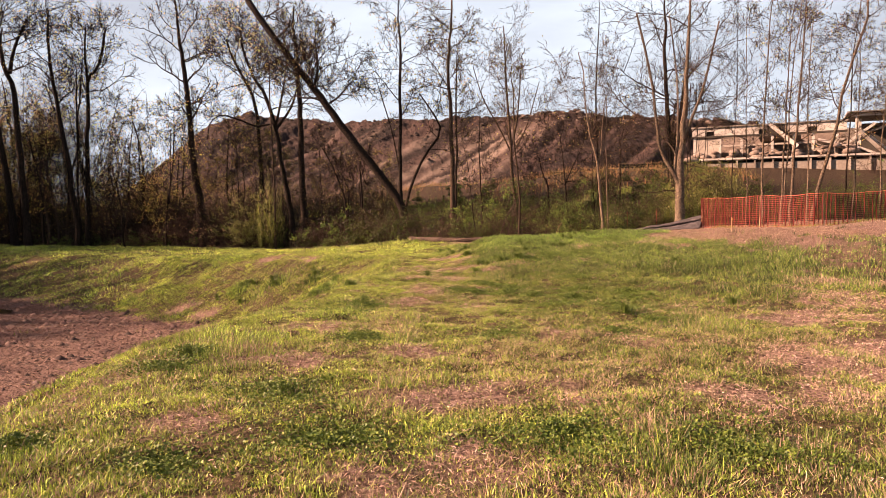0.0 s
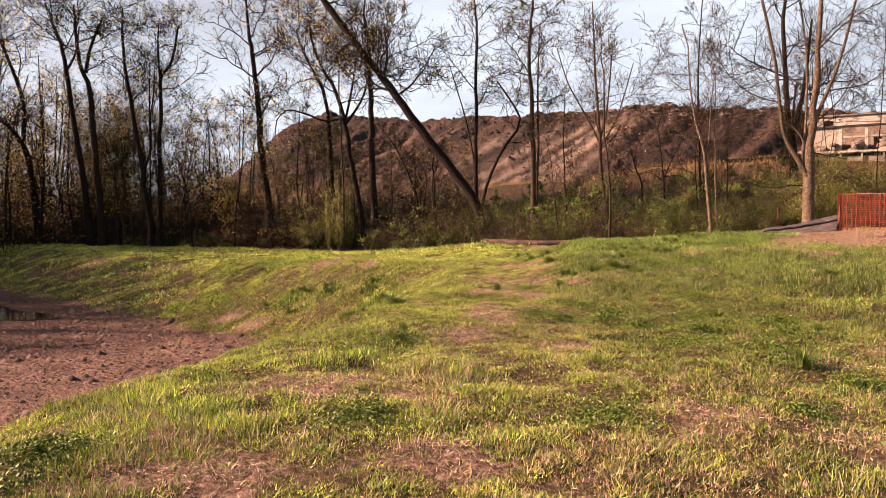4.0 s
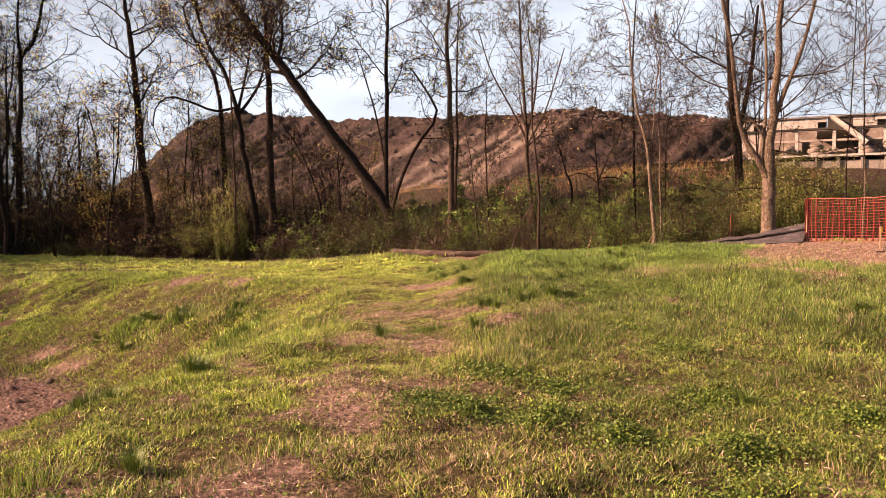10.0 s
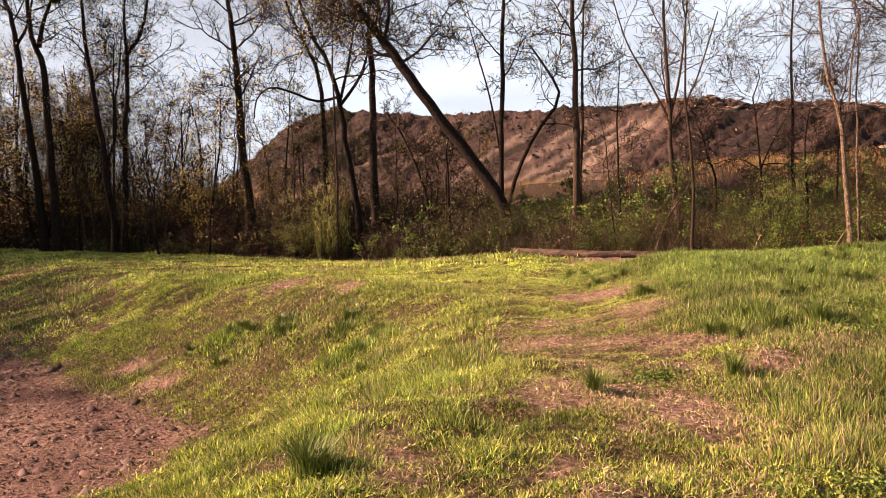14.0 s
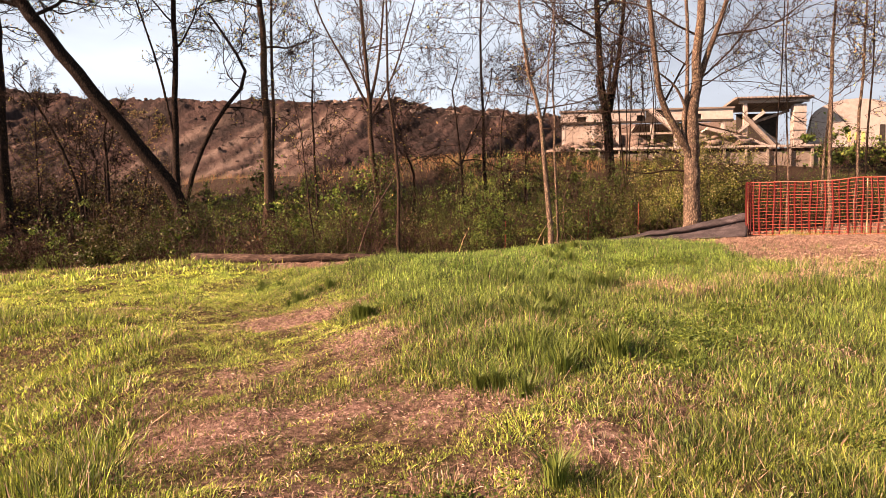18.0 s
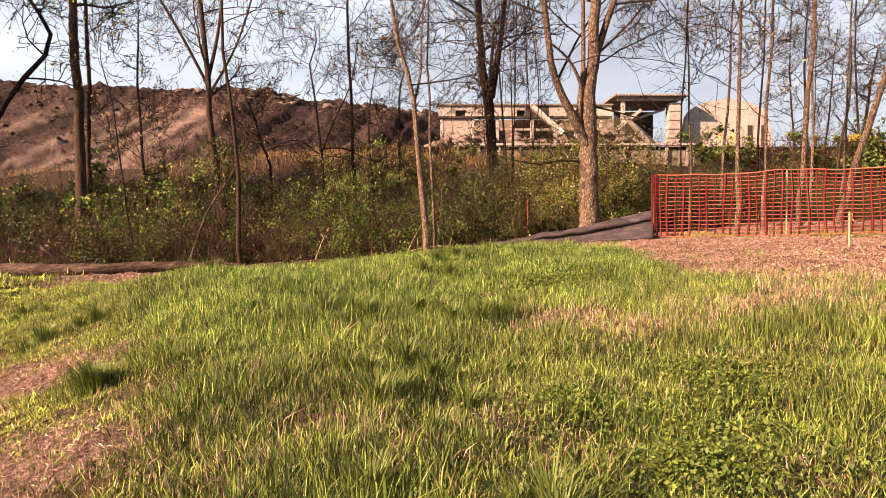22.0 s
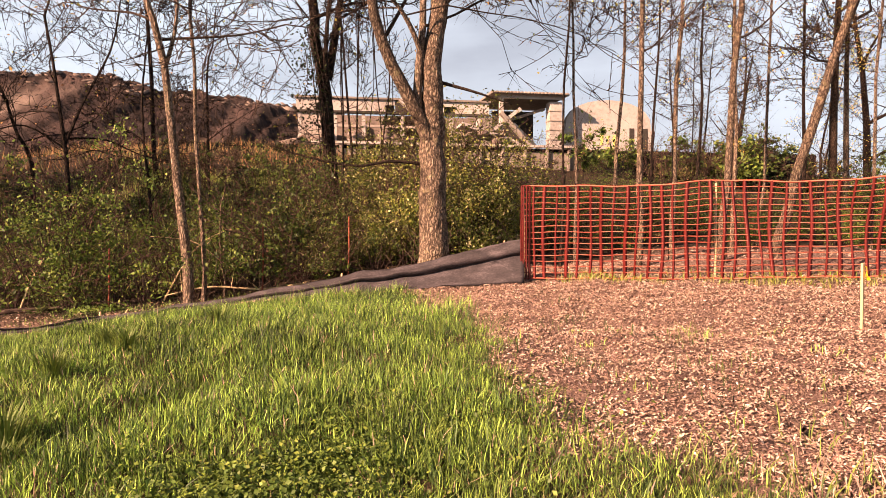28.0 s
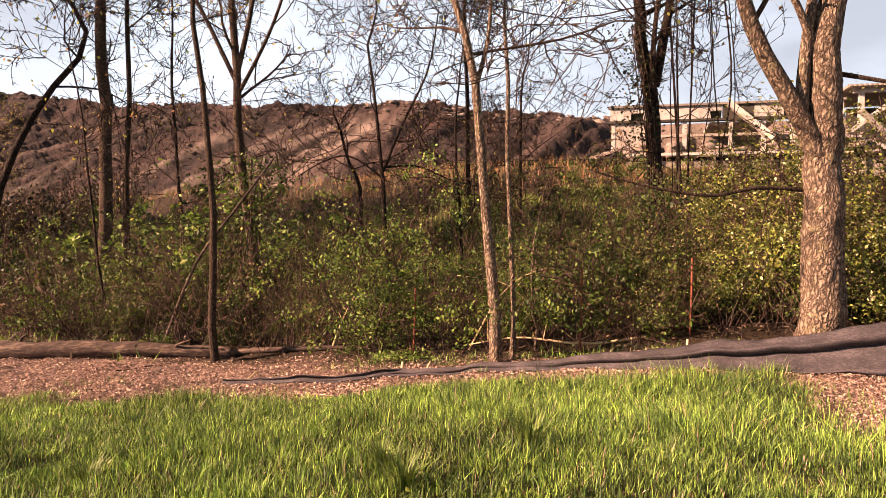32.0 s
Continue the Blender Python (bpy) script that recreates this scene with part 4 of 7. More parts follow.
    part_me("crown", acc.mesh("crown", BARK if bark is not BARK_DARK_SHADE else BARK_DARK_SHADE), t, "bare fine branches and twigs")
    if leaves and tips:
        tp = np.array(tips)
        n = int(len(tp) * leaves * 0.42)
        c = tp[rng.integers(0, len(tp), n)] + rng.normal(0, 0.09, (n, 3))
        part_me("foliage", leaf_cloud(c, leafsize, palette(YOUNG, [3, 2, 2.4, 2], n, rng), rng, "leaves"), t, "sparse young yellow-green leaves")
    return t


tr = np.random.default_rng(11)
# the leaning tree and its neighbours
FAR = dict(fine=0.010, high=True)
tree((-2.3, 42.3), [(-0.05, 0.0, 1.5), (-0.45, 0.0, 2.62), (-1.72, -0.1, 4.4), (-3.02, -0.2, 6.05), (-4.30, -0.3, 7.8), (-5.32, -0.36, 9.15), (-6.1, -0.4, 10.15), (-7.1, -0.48, 11.4), (-9.4, -0.6, 14.6)], 0.27, tr, BARK_DARK_SHADE,
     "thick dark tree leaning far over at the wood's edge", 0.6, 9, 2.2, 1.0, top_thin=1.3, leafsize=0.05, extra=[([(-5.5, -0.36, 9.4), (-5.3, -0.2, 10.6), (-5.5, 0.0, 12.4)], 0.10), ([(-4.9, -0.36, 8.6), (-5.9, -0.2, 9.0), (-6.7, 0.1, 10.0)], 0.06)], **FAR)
tree((-2.55, 42.9), [(-0.06, 0.0, 2.0), (-0.1, 0.0, 5.3), (-0.1, 0.0, 9.2), (-0.08, 0.0, 12.0)], 0.15, tr, BARK_DARK_SHADE, "slender dark tree with slanting stems at its foot", 0.45, 8, 1.9, 1.2, leafsize=0.05,
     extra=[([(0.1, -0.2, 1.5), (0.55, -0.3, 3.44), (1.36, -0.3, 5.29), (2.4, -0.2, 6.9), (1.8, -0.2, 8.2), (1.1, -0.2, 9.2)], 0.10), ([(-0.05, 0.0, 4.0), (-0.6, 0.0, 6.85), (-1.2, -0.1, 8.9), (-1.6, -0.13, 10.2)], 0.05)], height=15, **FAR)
tree((-6.4, 46.4), [(-0.1, 0.0, 2.2), (-0.46, -0.08, 3.62), (-1.18, -0.21, 5.35), (-1.75, -0.31, 6.34), (-2.45, -0.43, 7.18)], 0.10, tr, BARK_DARK_SHADE, "dead leaning snag with broken branches", 0.4, 5, 1.0, 0.2, **FAR)
tree((-5.6, 46.0), [(0.1, 0.0, 2.2), (0.05, 0.0, 3.8), (0.4, 0.0, 5.2), (0.3, 0.0, 6.4)], 0.07, tr, BARK_DARK_SHADE, "short dark crooked stem in the thicket", 0.4, 5, 0.9, 0.2, **FAR)
tree((-10.06, 49.88), [(-0.05, 0.0, 2.0), (-0.11, -0.03, 4.42), (-0.18, -0.04, 7.56), (-0.25, -0.06, 10.06), (-0.35, -0.08, 11.92), (-0.44, -0.11, 13.78)], 0.28, tr, BARK_DARK_SHADE, "tall straight dark tree at the wood's edge", 0.66, 7, 2.4, 1.0, height=17, leafsize=0.05, **FAR)
tree((-10.58, 48.77), [(-0.2, -0.05, 2.0), (-0.45, -0.12, 3.72), (-0.9, -0.24, 6.15), (-1.25, -0.33, 8.42), (-1.93, -0.51, 10.37), (-2.65, -0.7, 11.54), (-3.23, -0.86, 13.31)], 0.2, tr, BARK_DARK_SHADE, "crooked dark tree with a long drooping limb", 0.5, 10, 2.4, 1.2, leafsize=0.05,
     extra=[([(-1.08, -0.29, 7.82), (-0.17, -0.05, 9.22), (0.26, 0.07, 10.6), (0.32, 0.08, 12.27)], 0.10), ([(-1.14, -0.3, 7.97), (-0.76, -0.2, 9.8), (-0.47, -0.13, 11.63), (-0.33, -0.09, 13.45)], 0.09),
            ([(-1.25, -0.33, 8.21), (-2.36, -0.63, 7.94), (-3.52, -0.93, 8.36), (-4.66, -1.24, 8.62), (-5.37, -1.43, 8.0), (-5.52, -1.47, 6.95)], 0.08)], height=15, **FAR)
tree((-13.57, 52.38), [(-0.1, 0.0, 3.0), (-0.33, -0.1, 7.34), (-0.65, -0.21, 10.35), (-1.19, -0.38, 11.66), (-1.97, -0.62, 13.28), (-2.44, -0.77, 14.58)], 0.17, tr, BARK_DARK_SHADE, "dark tree with a spreading reddish crown", 0.4, 10, 2.6, 2.0, height=16, leafsize=0.055, **FAR)
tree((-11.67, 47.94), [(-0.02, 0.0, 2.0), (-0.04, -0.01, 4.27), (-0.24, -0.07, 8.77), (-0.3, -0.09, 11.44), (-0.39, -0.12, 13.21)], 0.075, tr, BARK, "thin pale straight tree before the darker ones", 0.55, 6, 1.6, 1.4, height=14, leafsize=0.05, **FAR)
tree((-17.87, 51.19), [(-0.1, 0.0, 1.2), (-0.23, -0.1, 2.88), (-0.52, -0.23, 5.21), (-0.66, -0.29, 7.86), (-0.86, -0.37, 10.49), (-1.08, -0.47, 12.77), (-1.31, -0.57, 14.38)], 0.33, tr, BARK_DARK_SHADE, "tall dark tree with a curved trunk and vines", 0.45, 10, 2.6, 1.0, height=18, leafsize=0.05, **FAR)
tree((-32.9, 52.9), [(-0.2, 0.0, 2.0), (-0.4, -0.31, 4.91), (-0.76, -0.59, 8.5), (-1.11, -0.86, 12.1), (-1.34, -1.04, 14.3), (-1.9, -1.32, 16.0)], 0.27, tr, BARK_DARK_SHADE, "tall dark bare tree in shade", 0.6, 8, 3.2, 0.9, height=18, leafsize=0.055,
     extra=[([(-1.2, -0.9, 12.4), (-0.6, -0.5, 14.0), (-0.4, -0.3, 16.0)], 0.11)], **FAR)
tree((-31.8, 52.6), [(-0.05, 0.0, 1.5), (-0.18, -0.13, 4.1), (-0.35, -0.27, 7.8), (-0.56, -0.42, 11.4), (-0.96, -0.72, 12.8), (-1.17, -0.88, 15.0)], 0.30, tr, BARK_DARK_SHADE, "tall dark forked tree in shade", 0.6, 8, 3.2, 0.9, height=18, leafsize=0.055,
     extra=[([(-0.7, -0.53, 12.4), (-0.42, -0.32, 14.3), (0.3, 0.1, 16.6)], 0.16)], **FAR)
tree((-28.41, 53.68), [(-0.15, 0.0, 1.8), (-0.39, -0.26, 3.68), (-0.56, -0.37, 6.23), (-0.89, -0.59, 8.74), (-1.14, -0.76, 10.87), (-1.39, -0.93, 12.98), (-1.51, -1.0, 15.45)], 0.25, tr, BARK_DARK_SHADE, "tall dark tree bending gently", 0.55, 9, 2.8, 0.9, height=18, leafsize=0.055,
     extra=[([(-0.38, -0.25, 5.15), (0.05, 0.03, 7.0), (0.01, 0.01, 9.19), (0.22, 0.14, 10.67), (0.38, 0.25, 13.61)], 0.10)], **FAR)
tree((-27.58, 53.44), [(0.02, 0.0, 1.6), (0.03, 0.02, 3.69), (0.05, 0.03, 7.33), (0.15, 0.1, 9.51), (0.17, 0.11, 12.04), (0.82, 0.53, 13.4), (1.23, 0.8, 15.82)], 0.22, tr, BARK_DARK_SHADE, "crooked dark tree with forked top", 0.5, 8, 2.4, 0.9, height=17, leafsize=0.055,
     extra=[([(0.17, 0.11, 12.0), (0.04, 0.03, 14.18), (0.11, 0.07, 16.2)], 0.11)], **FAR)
tree((-28.1, 53.1), [(0.01, 0.0, 2.0), (0.01, 0.0, 4.76), (0.03, 0.02, 11.97)], 0.09, tr, BARK_DARK_SHADE, "thin straight dark stem close to thicker trunks", 0.6, 6, 1.6, 0.8, height=14, leafsize=0.05, **FAR)
tree((-39.6, 56.0), [(-0.1, -0.1, 1.5), (-0.21, -0.16, 3.5), (-0.66, -0.48, 7.2), (-1.78, -1.3, 9.2), (-2.88, -2.09, 11.3), (-4.5, -3.27, 13.7), (-6.08, -4.43, 15.2)], 0.33, tr, BARK_DARK_SHADE, "big dark tree leaning out with two long limbs", 0.45, 10, 3.2, 1.6, leafsize=0.06,
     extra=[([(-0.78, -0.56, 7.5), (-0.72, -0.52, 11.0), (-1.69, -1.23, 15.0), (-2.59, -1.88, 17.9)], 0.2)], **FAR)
tree((-46.5, 57.5), [(0.05, 0.0, 2.0), (0.15, 0.12, 6.2), (0.33, 0.27, 12.6), (0.58, 0.48, 17.0)], 0.3, tr, BARK_DARK_SHADE, "tall straight dark tree deep in shade", 0.4, 10, 3.2, 2.0, height=20, leafsize=0.065, **FAR)
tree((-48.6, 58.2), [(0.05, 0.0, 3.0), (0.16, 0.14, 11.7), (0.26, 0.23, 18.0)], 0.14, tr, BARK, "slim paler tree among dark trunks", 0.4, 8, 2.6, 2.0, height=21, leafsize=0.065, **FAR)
# the middle of the edge
tree((0.55, 41.6), [(0.0, 0.0, 0.4), (0.02, 0.01, 4.0), (-0.13, 0.01, 7.6), (-0.24, 0.0, 10.2)], 0.19, tr, BARK, "straight mid-brown tree at the wood's edge", 0.5, 9, 1.9, 1.0, height=15, leafsize=0.045, fine=0.009)
tree((0.75, 42.6), [(0.05, 0.0, 0.4), (0.1, 0.01, 4.8), (0.05, 0.01, 8.7)], 0.09, tr, BARK, "thin straight tree close beside a thicker one", 0.45, 8, 1.4, 1.0, height=12, leafsize=0.045, fine=0.008)
tree((3.9, 34.8), [(0.0, 0.0, 0.4), (-0.04, 0.01, 1.82), (-0.13, 0.03, 3.48), (-0.3, 0.06, 5.13), (-0.35, 0.06, 7.5)], 0.066, tr, BARK, "slim wavy sapling before the thicket", 0.55, 6, 1.1, 0.5, height=9)
tree((4.0, 38.7), [(0.29, -0.1, 0.4), (-0.13, 0.04, 3.23), (-0.2, 0.07, 5.06), (-0.44, 0.15, 7.78)], 0.13, tr, BARK, "vase-shaped tree with many rising stems and ivy", 0.42, 8, 2.0, 0.4,
     extra=[([(-0.18, 0.07, 4.7), (-0.88, 0.31, 6.16), (-1.73, 0.61, 7.79), (-2.3, 0.7, 9.6)], 0.05), ([(-0.18, 0.07, 4.9), (0.15, 0.0, 6.6), (0.35, -0.1, 9.5)], 0.06), ([(-0.2, 0.07, 4.4), (0.6, -0.3, 6.0), (1.3, -0.5, 8.5)], 0.045)], height=12)
tree((7.6, 32.5), [(0.0, 0.0, 0.4), (-0.11, 0.02, 1.23), (-0.21, 0.04, 2.29), (-0.36, 0.07, 3.69), (-0.62, 0.11, 4.6), (-0.9, 0.15, 6.5)], 0.092, tr, BARK_PALE, "slim pale mottled tree forking above head height", 0.5, 7, 1.6, 0.35,
     extra=[([(-0.33, 0.06, 3.4), (-0.16, 0.03, 4.11), (-0.12, 0.03, 5.2), (0.0, 0, 6.5)], 0.035)], height=9)
tree((7.8, 32.65), [(0.05, -0.02, 0.4), (-0.02, 0.0, 1.21), (-0.06, 0.01, 3.02), (-0.12, 0.02, 4.45), (-0.1, 0.0, 6.5)], 0.044, tr, BARK_PALE, "thin pale stem close beside the forked tree", 0.5, 5, 1.2, 0.35, height=8)
tree((9.84, 43.7), [(0.04, 0, 0.4), (-0.05, 0.01, 2.23), (-0.19, 0.04, 6.3)], 0.10, tr, BARK_DARK_SHADE, "straight dark trunk rising behind the thicket", 0.6, 6, 1.8, 0.3, height=13)
tree((13.0, 38.5), [(0.01, 0, 0.4), (-0.16, 0.03, 2.98), (-0.4, 0.1, 4.6), (-0.55, 0.1, 6.5), (-0.7, 0.1, 9)], 0.21, tr, BARK_DARK_SHADE, "dark forked tree hung with ivy and vines", 0.5, 8, 2.0, 0.3,
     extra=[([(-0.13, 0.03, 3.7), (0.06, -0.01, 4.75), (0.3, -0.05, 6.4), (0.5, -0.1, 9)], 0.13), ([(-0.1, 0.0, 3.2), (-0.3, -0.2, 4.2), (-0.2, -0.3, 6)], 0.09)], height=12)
big = tree((10.43, 30.39), [(0.0, 0.0, 0.4), (0.0, 0.0, 1.7), (0.02, 0.0, 2.57), (0.07, -0.01, 3.72), (0.2, -0.05, 5.5), (0.25, -0.05, 8)], 0.235, tr, BARK_PALE, "stout pale-barked tree with three rising limbs", 0.5, 5, 2.8, 0,
     extra=[([(-0.02, 0.0, 1.95), (-0.16, 0.03, 2.3), (-0.40, 0.08, 2.72), (-0.68, 0.13, 3.22), (-0.92, 0.17, 4.0), (-1.2, 0.25, 6.5), (-1.9, 0.3, 9.5)], 0.115),
            ([(-0.20, 0.06, 2.4), (-0.21, 0.06, 2.7), (-0.18, 0.05, 3.2), (-0.12, 0.04, 4.0), (-0.1, 0.2, 6.5), (-0.4, 0.5, 9.5)], 0.075),
            ([(0.06, 0.0, 3.6), (0.35, -0.1, 4.6), (0.9, -0.2, 6.2), (1.5, -0.3, 9.0)], 0.09),
            ([(-0.05, 0.05, 3.0), (-0.3, 0.0, 3.5), (-0.62, -0.05, 3.85), (-1.1, -0.1, 4.1)], 0.045)], height=12, top_thin=0.15, thick=0.03, hero=True)
# low crossing branches of the stout tree
acc = Acc()
acc.tube(smooth_line([(-0.1, 0.1, 1.7), (-0.6, 0.2, 1.72), (-1.1, 0.3, 1.63), (-1.8, 0.5, 1.75), (-2.3, 0.6, 1.9)], 12), np.linspace(0.025, 0.008, 12), 6)
acc.tube(smooth_line([(0.1, 0.0, 2.9), (0.6, -0.3, 2.75), (1.1, -0.5, 2.6)], 8), np.linspace(0.03, 0.008, 8), 6)
part_me("branch", acc.mesh("branch", BARK), big)


def sapling(az, dist, r, lean, label, bark=BARK_PALE, height=11, leaves=0.9, start=0.45, reach=1.1):
    """A slim tree behind the net fence, by bearing in degrees and distance from the end of the lawn."""
    x, y = 4.38 + dist * math.sin(radians(az)), 21.85 + dist * math.cos(radians(az))
    d = np.array([math.cos(radians(az)), -math.sin(radians(az))])
    sp = [(d[0] * lean * z + tr.normal(0, 0.03), d[1] * lean * z + tr.normal(0, 0.03), z) for z in (0.5, 1.6, 3.2, 5.0, 7.5)]
    return tree((x, y), sp, r * 0.82, tr, bark, label, start, 10, reach * 1.1, leaves * 1.1, height=height, leafsize=0.024, group="saplings behind the net fence")


SAP = [(45.5, 11.3, 0.032, 0.02, BARK_DARK_SHADE), (46.7, 12.3, 0.04, -0.02, BARK_PALE), (49.7, 14.5, 0.06, 0.04, BARK_PALE), (51.5, 11.6, 0.075, 0.01, BARK_PALE), (52.6, 19, 0.06, 0.03, BARK_DARK_SHADE),
       (54.1, 12.2, 0.065, 0.03, BARK_PALE), (57.6, 11.6, 0.09, 0.05, BARK_PALE), (58.2, 12.5, 0.05, 0.0, BARK_PALE), (60.2, 15, 0.05, 0.02, BARK_PALE), (61.0, 11.8, 0.115, 0.26, BARK_PALE),
       (64.9, 17, 0.14, 0.01, BARK), (65.6, 18, 0.1, 0.02, BARK_PALE), (67.2, 14, 0.045, 0.03, BARK_PALE), (68.6, 15.5, 0.06, 0.02, BARK_PALE), (70.3, 15, 0.085, 0.02, BARK_PALE), (72.6, 14, 0.12, 0.05, BARK),
       (73.6, 14.6, 0.1, -0.03, BARK), (75.5, 16, 0.08, 0.05, BARK_PALE), (63.2, 22, 0.09, 0.0, BARK_DARK_SHADE), (56.0, 22, 0.08, 0.02, BARK_DARK_SHADE), (69.5, 23, 0.1, 0.0, BARK), (77.5, 19, 0.1, 0.0, BARK)]
for az, dist, r, lean, bark in SAP:
    sapling(az, dist, r, lean, "slim leaning tree behind the net fence" if lean > 0.2 else "slim sunlit tree behind the net fence", bark)

# small dark trees inside the thicket
for x, y, r, h in ((8.3, 37.5, 0.045, 5.0), (10.5, 40.9, 0.055, 5.5), (2.4, 41.5, 0.06, 7.5), (-5.2, 45.5, 0.1, 6.0), (-6.5, 47.5, 0.08, 5.0), (1.8, 37.2, 0.03, 6.0), (11.5, 35, 0.03, 5.5), (14.5, 40, 0.05, 8), (-8.5, 49, 0.05, 8), (-14.6, 49.5, 0.05, 9)):
    lx, ly = tr.normal(0, 0.06, 2)
    tree((x, y), [(lx * z, ly * z, z) for z in (0.5, h * 0.35, h * 0.7)], r, tr, BARK_DARK_SHADE, "small crooked dark tree in the thicket", 0.35, 7, 1.3, 0.3, height=h)

tree((6.75, 37.4), [(0.02, 0.0, 0.4), (-0.02, 0.0, 1.2), (-0.12, 0.0, 2.7), (-0.2, 0.05, 3.5), (-0.38, 0.1, 5.0)], 0.06, tr, BARK_DARK_SHADE, "low dark tree with wide crooked bare branches", 0.42, 6, 1.8, 0.1,
     extra=[([(-0.1, 0.0, 2.6), (0.25, -0.05, 3.5), (0.75, -0.1, 4.6), (0.95, -0.1, 5.8)], 0.032), ([(-0.1, 0.0, 2.5), (-0.7, 0.1, 2.9), (-1.2, 0.1, 2.8), (-1.7, 0.2, 2.5)], 0.022), ([(-0.1, 0.0, 2.7), (0.6, 0.1, 2.75), (1.3, 0.2, 2.5), (1.9, 0.2, 2.4)], 0.022)], height=6.2)
tree((6.7, 43.9), [(0.02, 0.0, 0.5), (-0.02, 0.0, 1.8), (-0.35, -0.15, 2.5), (-0.6, -0.3, 3.4)], 0.075, tr, BARK_DARK_SHADE, "small dark tree bent over behind the thicket", 0.4, 8, 1.5, 0.2, height=4.2)
tree((8.25, 33.05), [(0.02, 0.0, 0.4), (-0.05, 0.02, 0.9), (0.03, 0.0, 1.6)], 0.022, tr, BARK_PALE, "thin pale bare stem before the thicket", 0.5, 4, 0.5, 0, height=2.3)

# woods behind: a few trees built once and repeated
KIND = []
for k in range(6):
    h = tr.uniform(9, 14)
    bx, by = tr.normal(0, 0.07, 2)
    sp = [(bx * z + 0.25 * math.sin(z * 0.6 + k), by * z + 0.25 * math.cos(z * 0.5 + k), z) for z in (0.6, h * 0.2, h * 0.4, h * 0.6, h * 0.8)]
    fork = [([(bx * h * 0.3, by * h * 0.3, h * 0.3), (bx * h * 0.4 + 0.7 * math.cos(k), 0.7 * math.sin(k), h * 0.5), (1.3 * math.cos(k), 1.3 * math.sin(k), h * 0.8)], 0.06)] if k % 2 else []
    KIND.append(tree((-44 + 3 * k, 62 - k), sp, tr.uniform(0.07, 0.15), tr, BARK_DARK_SHADE if k % 3 else BARK, "slim woodland tree with young yellow leaves" if k in (1, 3, 5) else "slim bare woodland tree with a fine twiggy crown", 0.22, 10, 1.9, (0.8, 2.2, 0.7, 2.6, 1.0, 1.8)[k], height=h, extra=fork, leafsize=0.055, group="woodland trees", twigs=4, fine=0.009))


def plant(src, x, y, s=1.0):
    m = Matrix.Translation((x, y, float(ground(x, y)) - 0.05)) @ Matrix.Rotation(tr.uniform(0, 6.28), 4, "Z")
    o = copy_thing(src, m)
    o.scale = (s, s, s * tr.uniform(0.9, 1.1))
    return o


for k in range(28):
    x = -27 - 36 * tr.uniform(0, 1) ** 0.9
    y = float(edge(x)) + 0.6 + 20 * tr.uniform(0, 1) ** 1.3
    plant(KIND[k % 6], x, y, tr.uniform(0.7, 1.15))
for k in range(15):
    plant(KIND[k % 6], tr.uniform(-58, -41), tr.uniform(16, 56), tr.uniform(0.9, 1.35))
for k in range(4):
    a, dist = radians(tr.uniform(58, 84)), tr.uniform(19, 34)
    plant(KIND[k % 6], 4.4 + dist * math.sin(a), 21.8 + dist * math.cos(a), tr.uniform(0.5, 0.9))
for x, y, s in ((-16.5, 54, 0.8), (-20.5, 51, 0.75), (-21.8, 53, 0.7), (-14.5, 53, 0.6), (-8.0, 54, 0.6), (-15.4, 51, 0.55), (-22.8, 49.5, 0.6), (-20.0, 53.5, 0.8), (-17.0, 51.5, 0.6), (-13.2, 52.5, 0.7), (-9.2, 51.2, 0.5), (-25.8, 53, 0.8), (-24.2, 52.6, 0.6), (-23.4, 53.5, 0.75), (-21.2, 51.6, 0.5), (-30.2, 55.5, 0.8), (-16.2, 55.5, 0.7), (-12.4, 54.5, 0.5), (-6.8, 50.5, 0.45), (-4.4, 47.5, 0.4), (-35.5, 57, 0.9), (-37.5, 57.5, 1.0)):
    plant(KIND[int(abs(x) * 3) % 6], x, y, s)

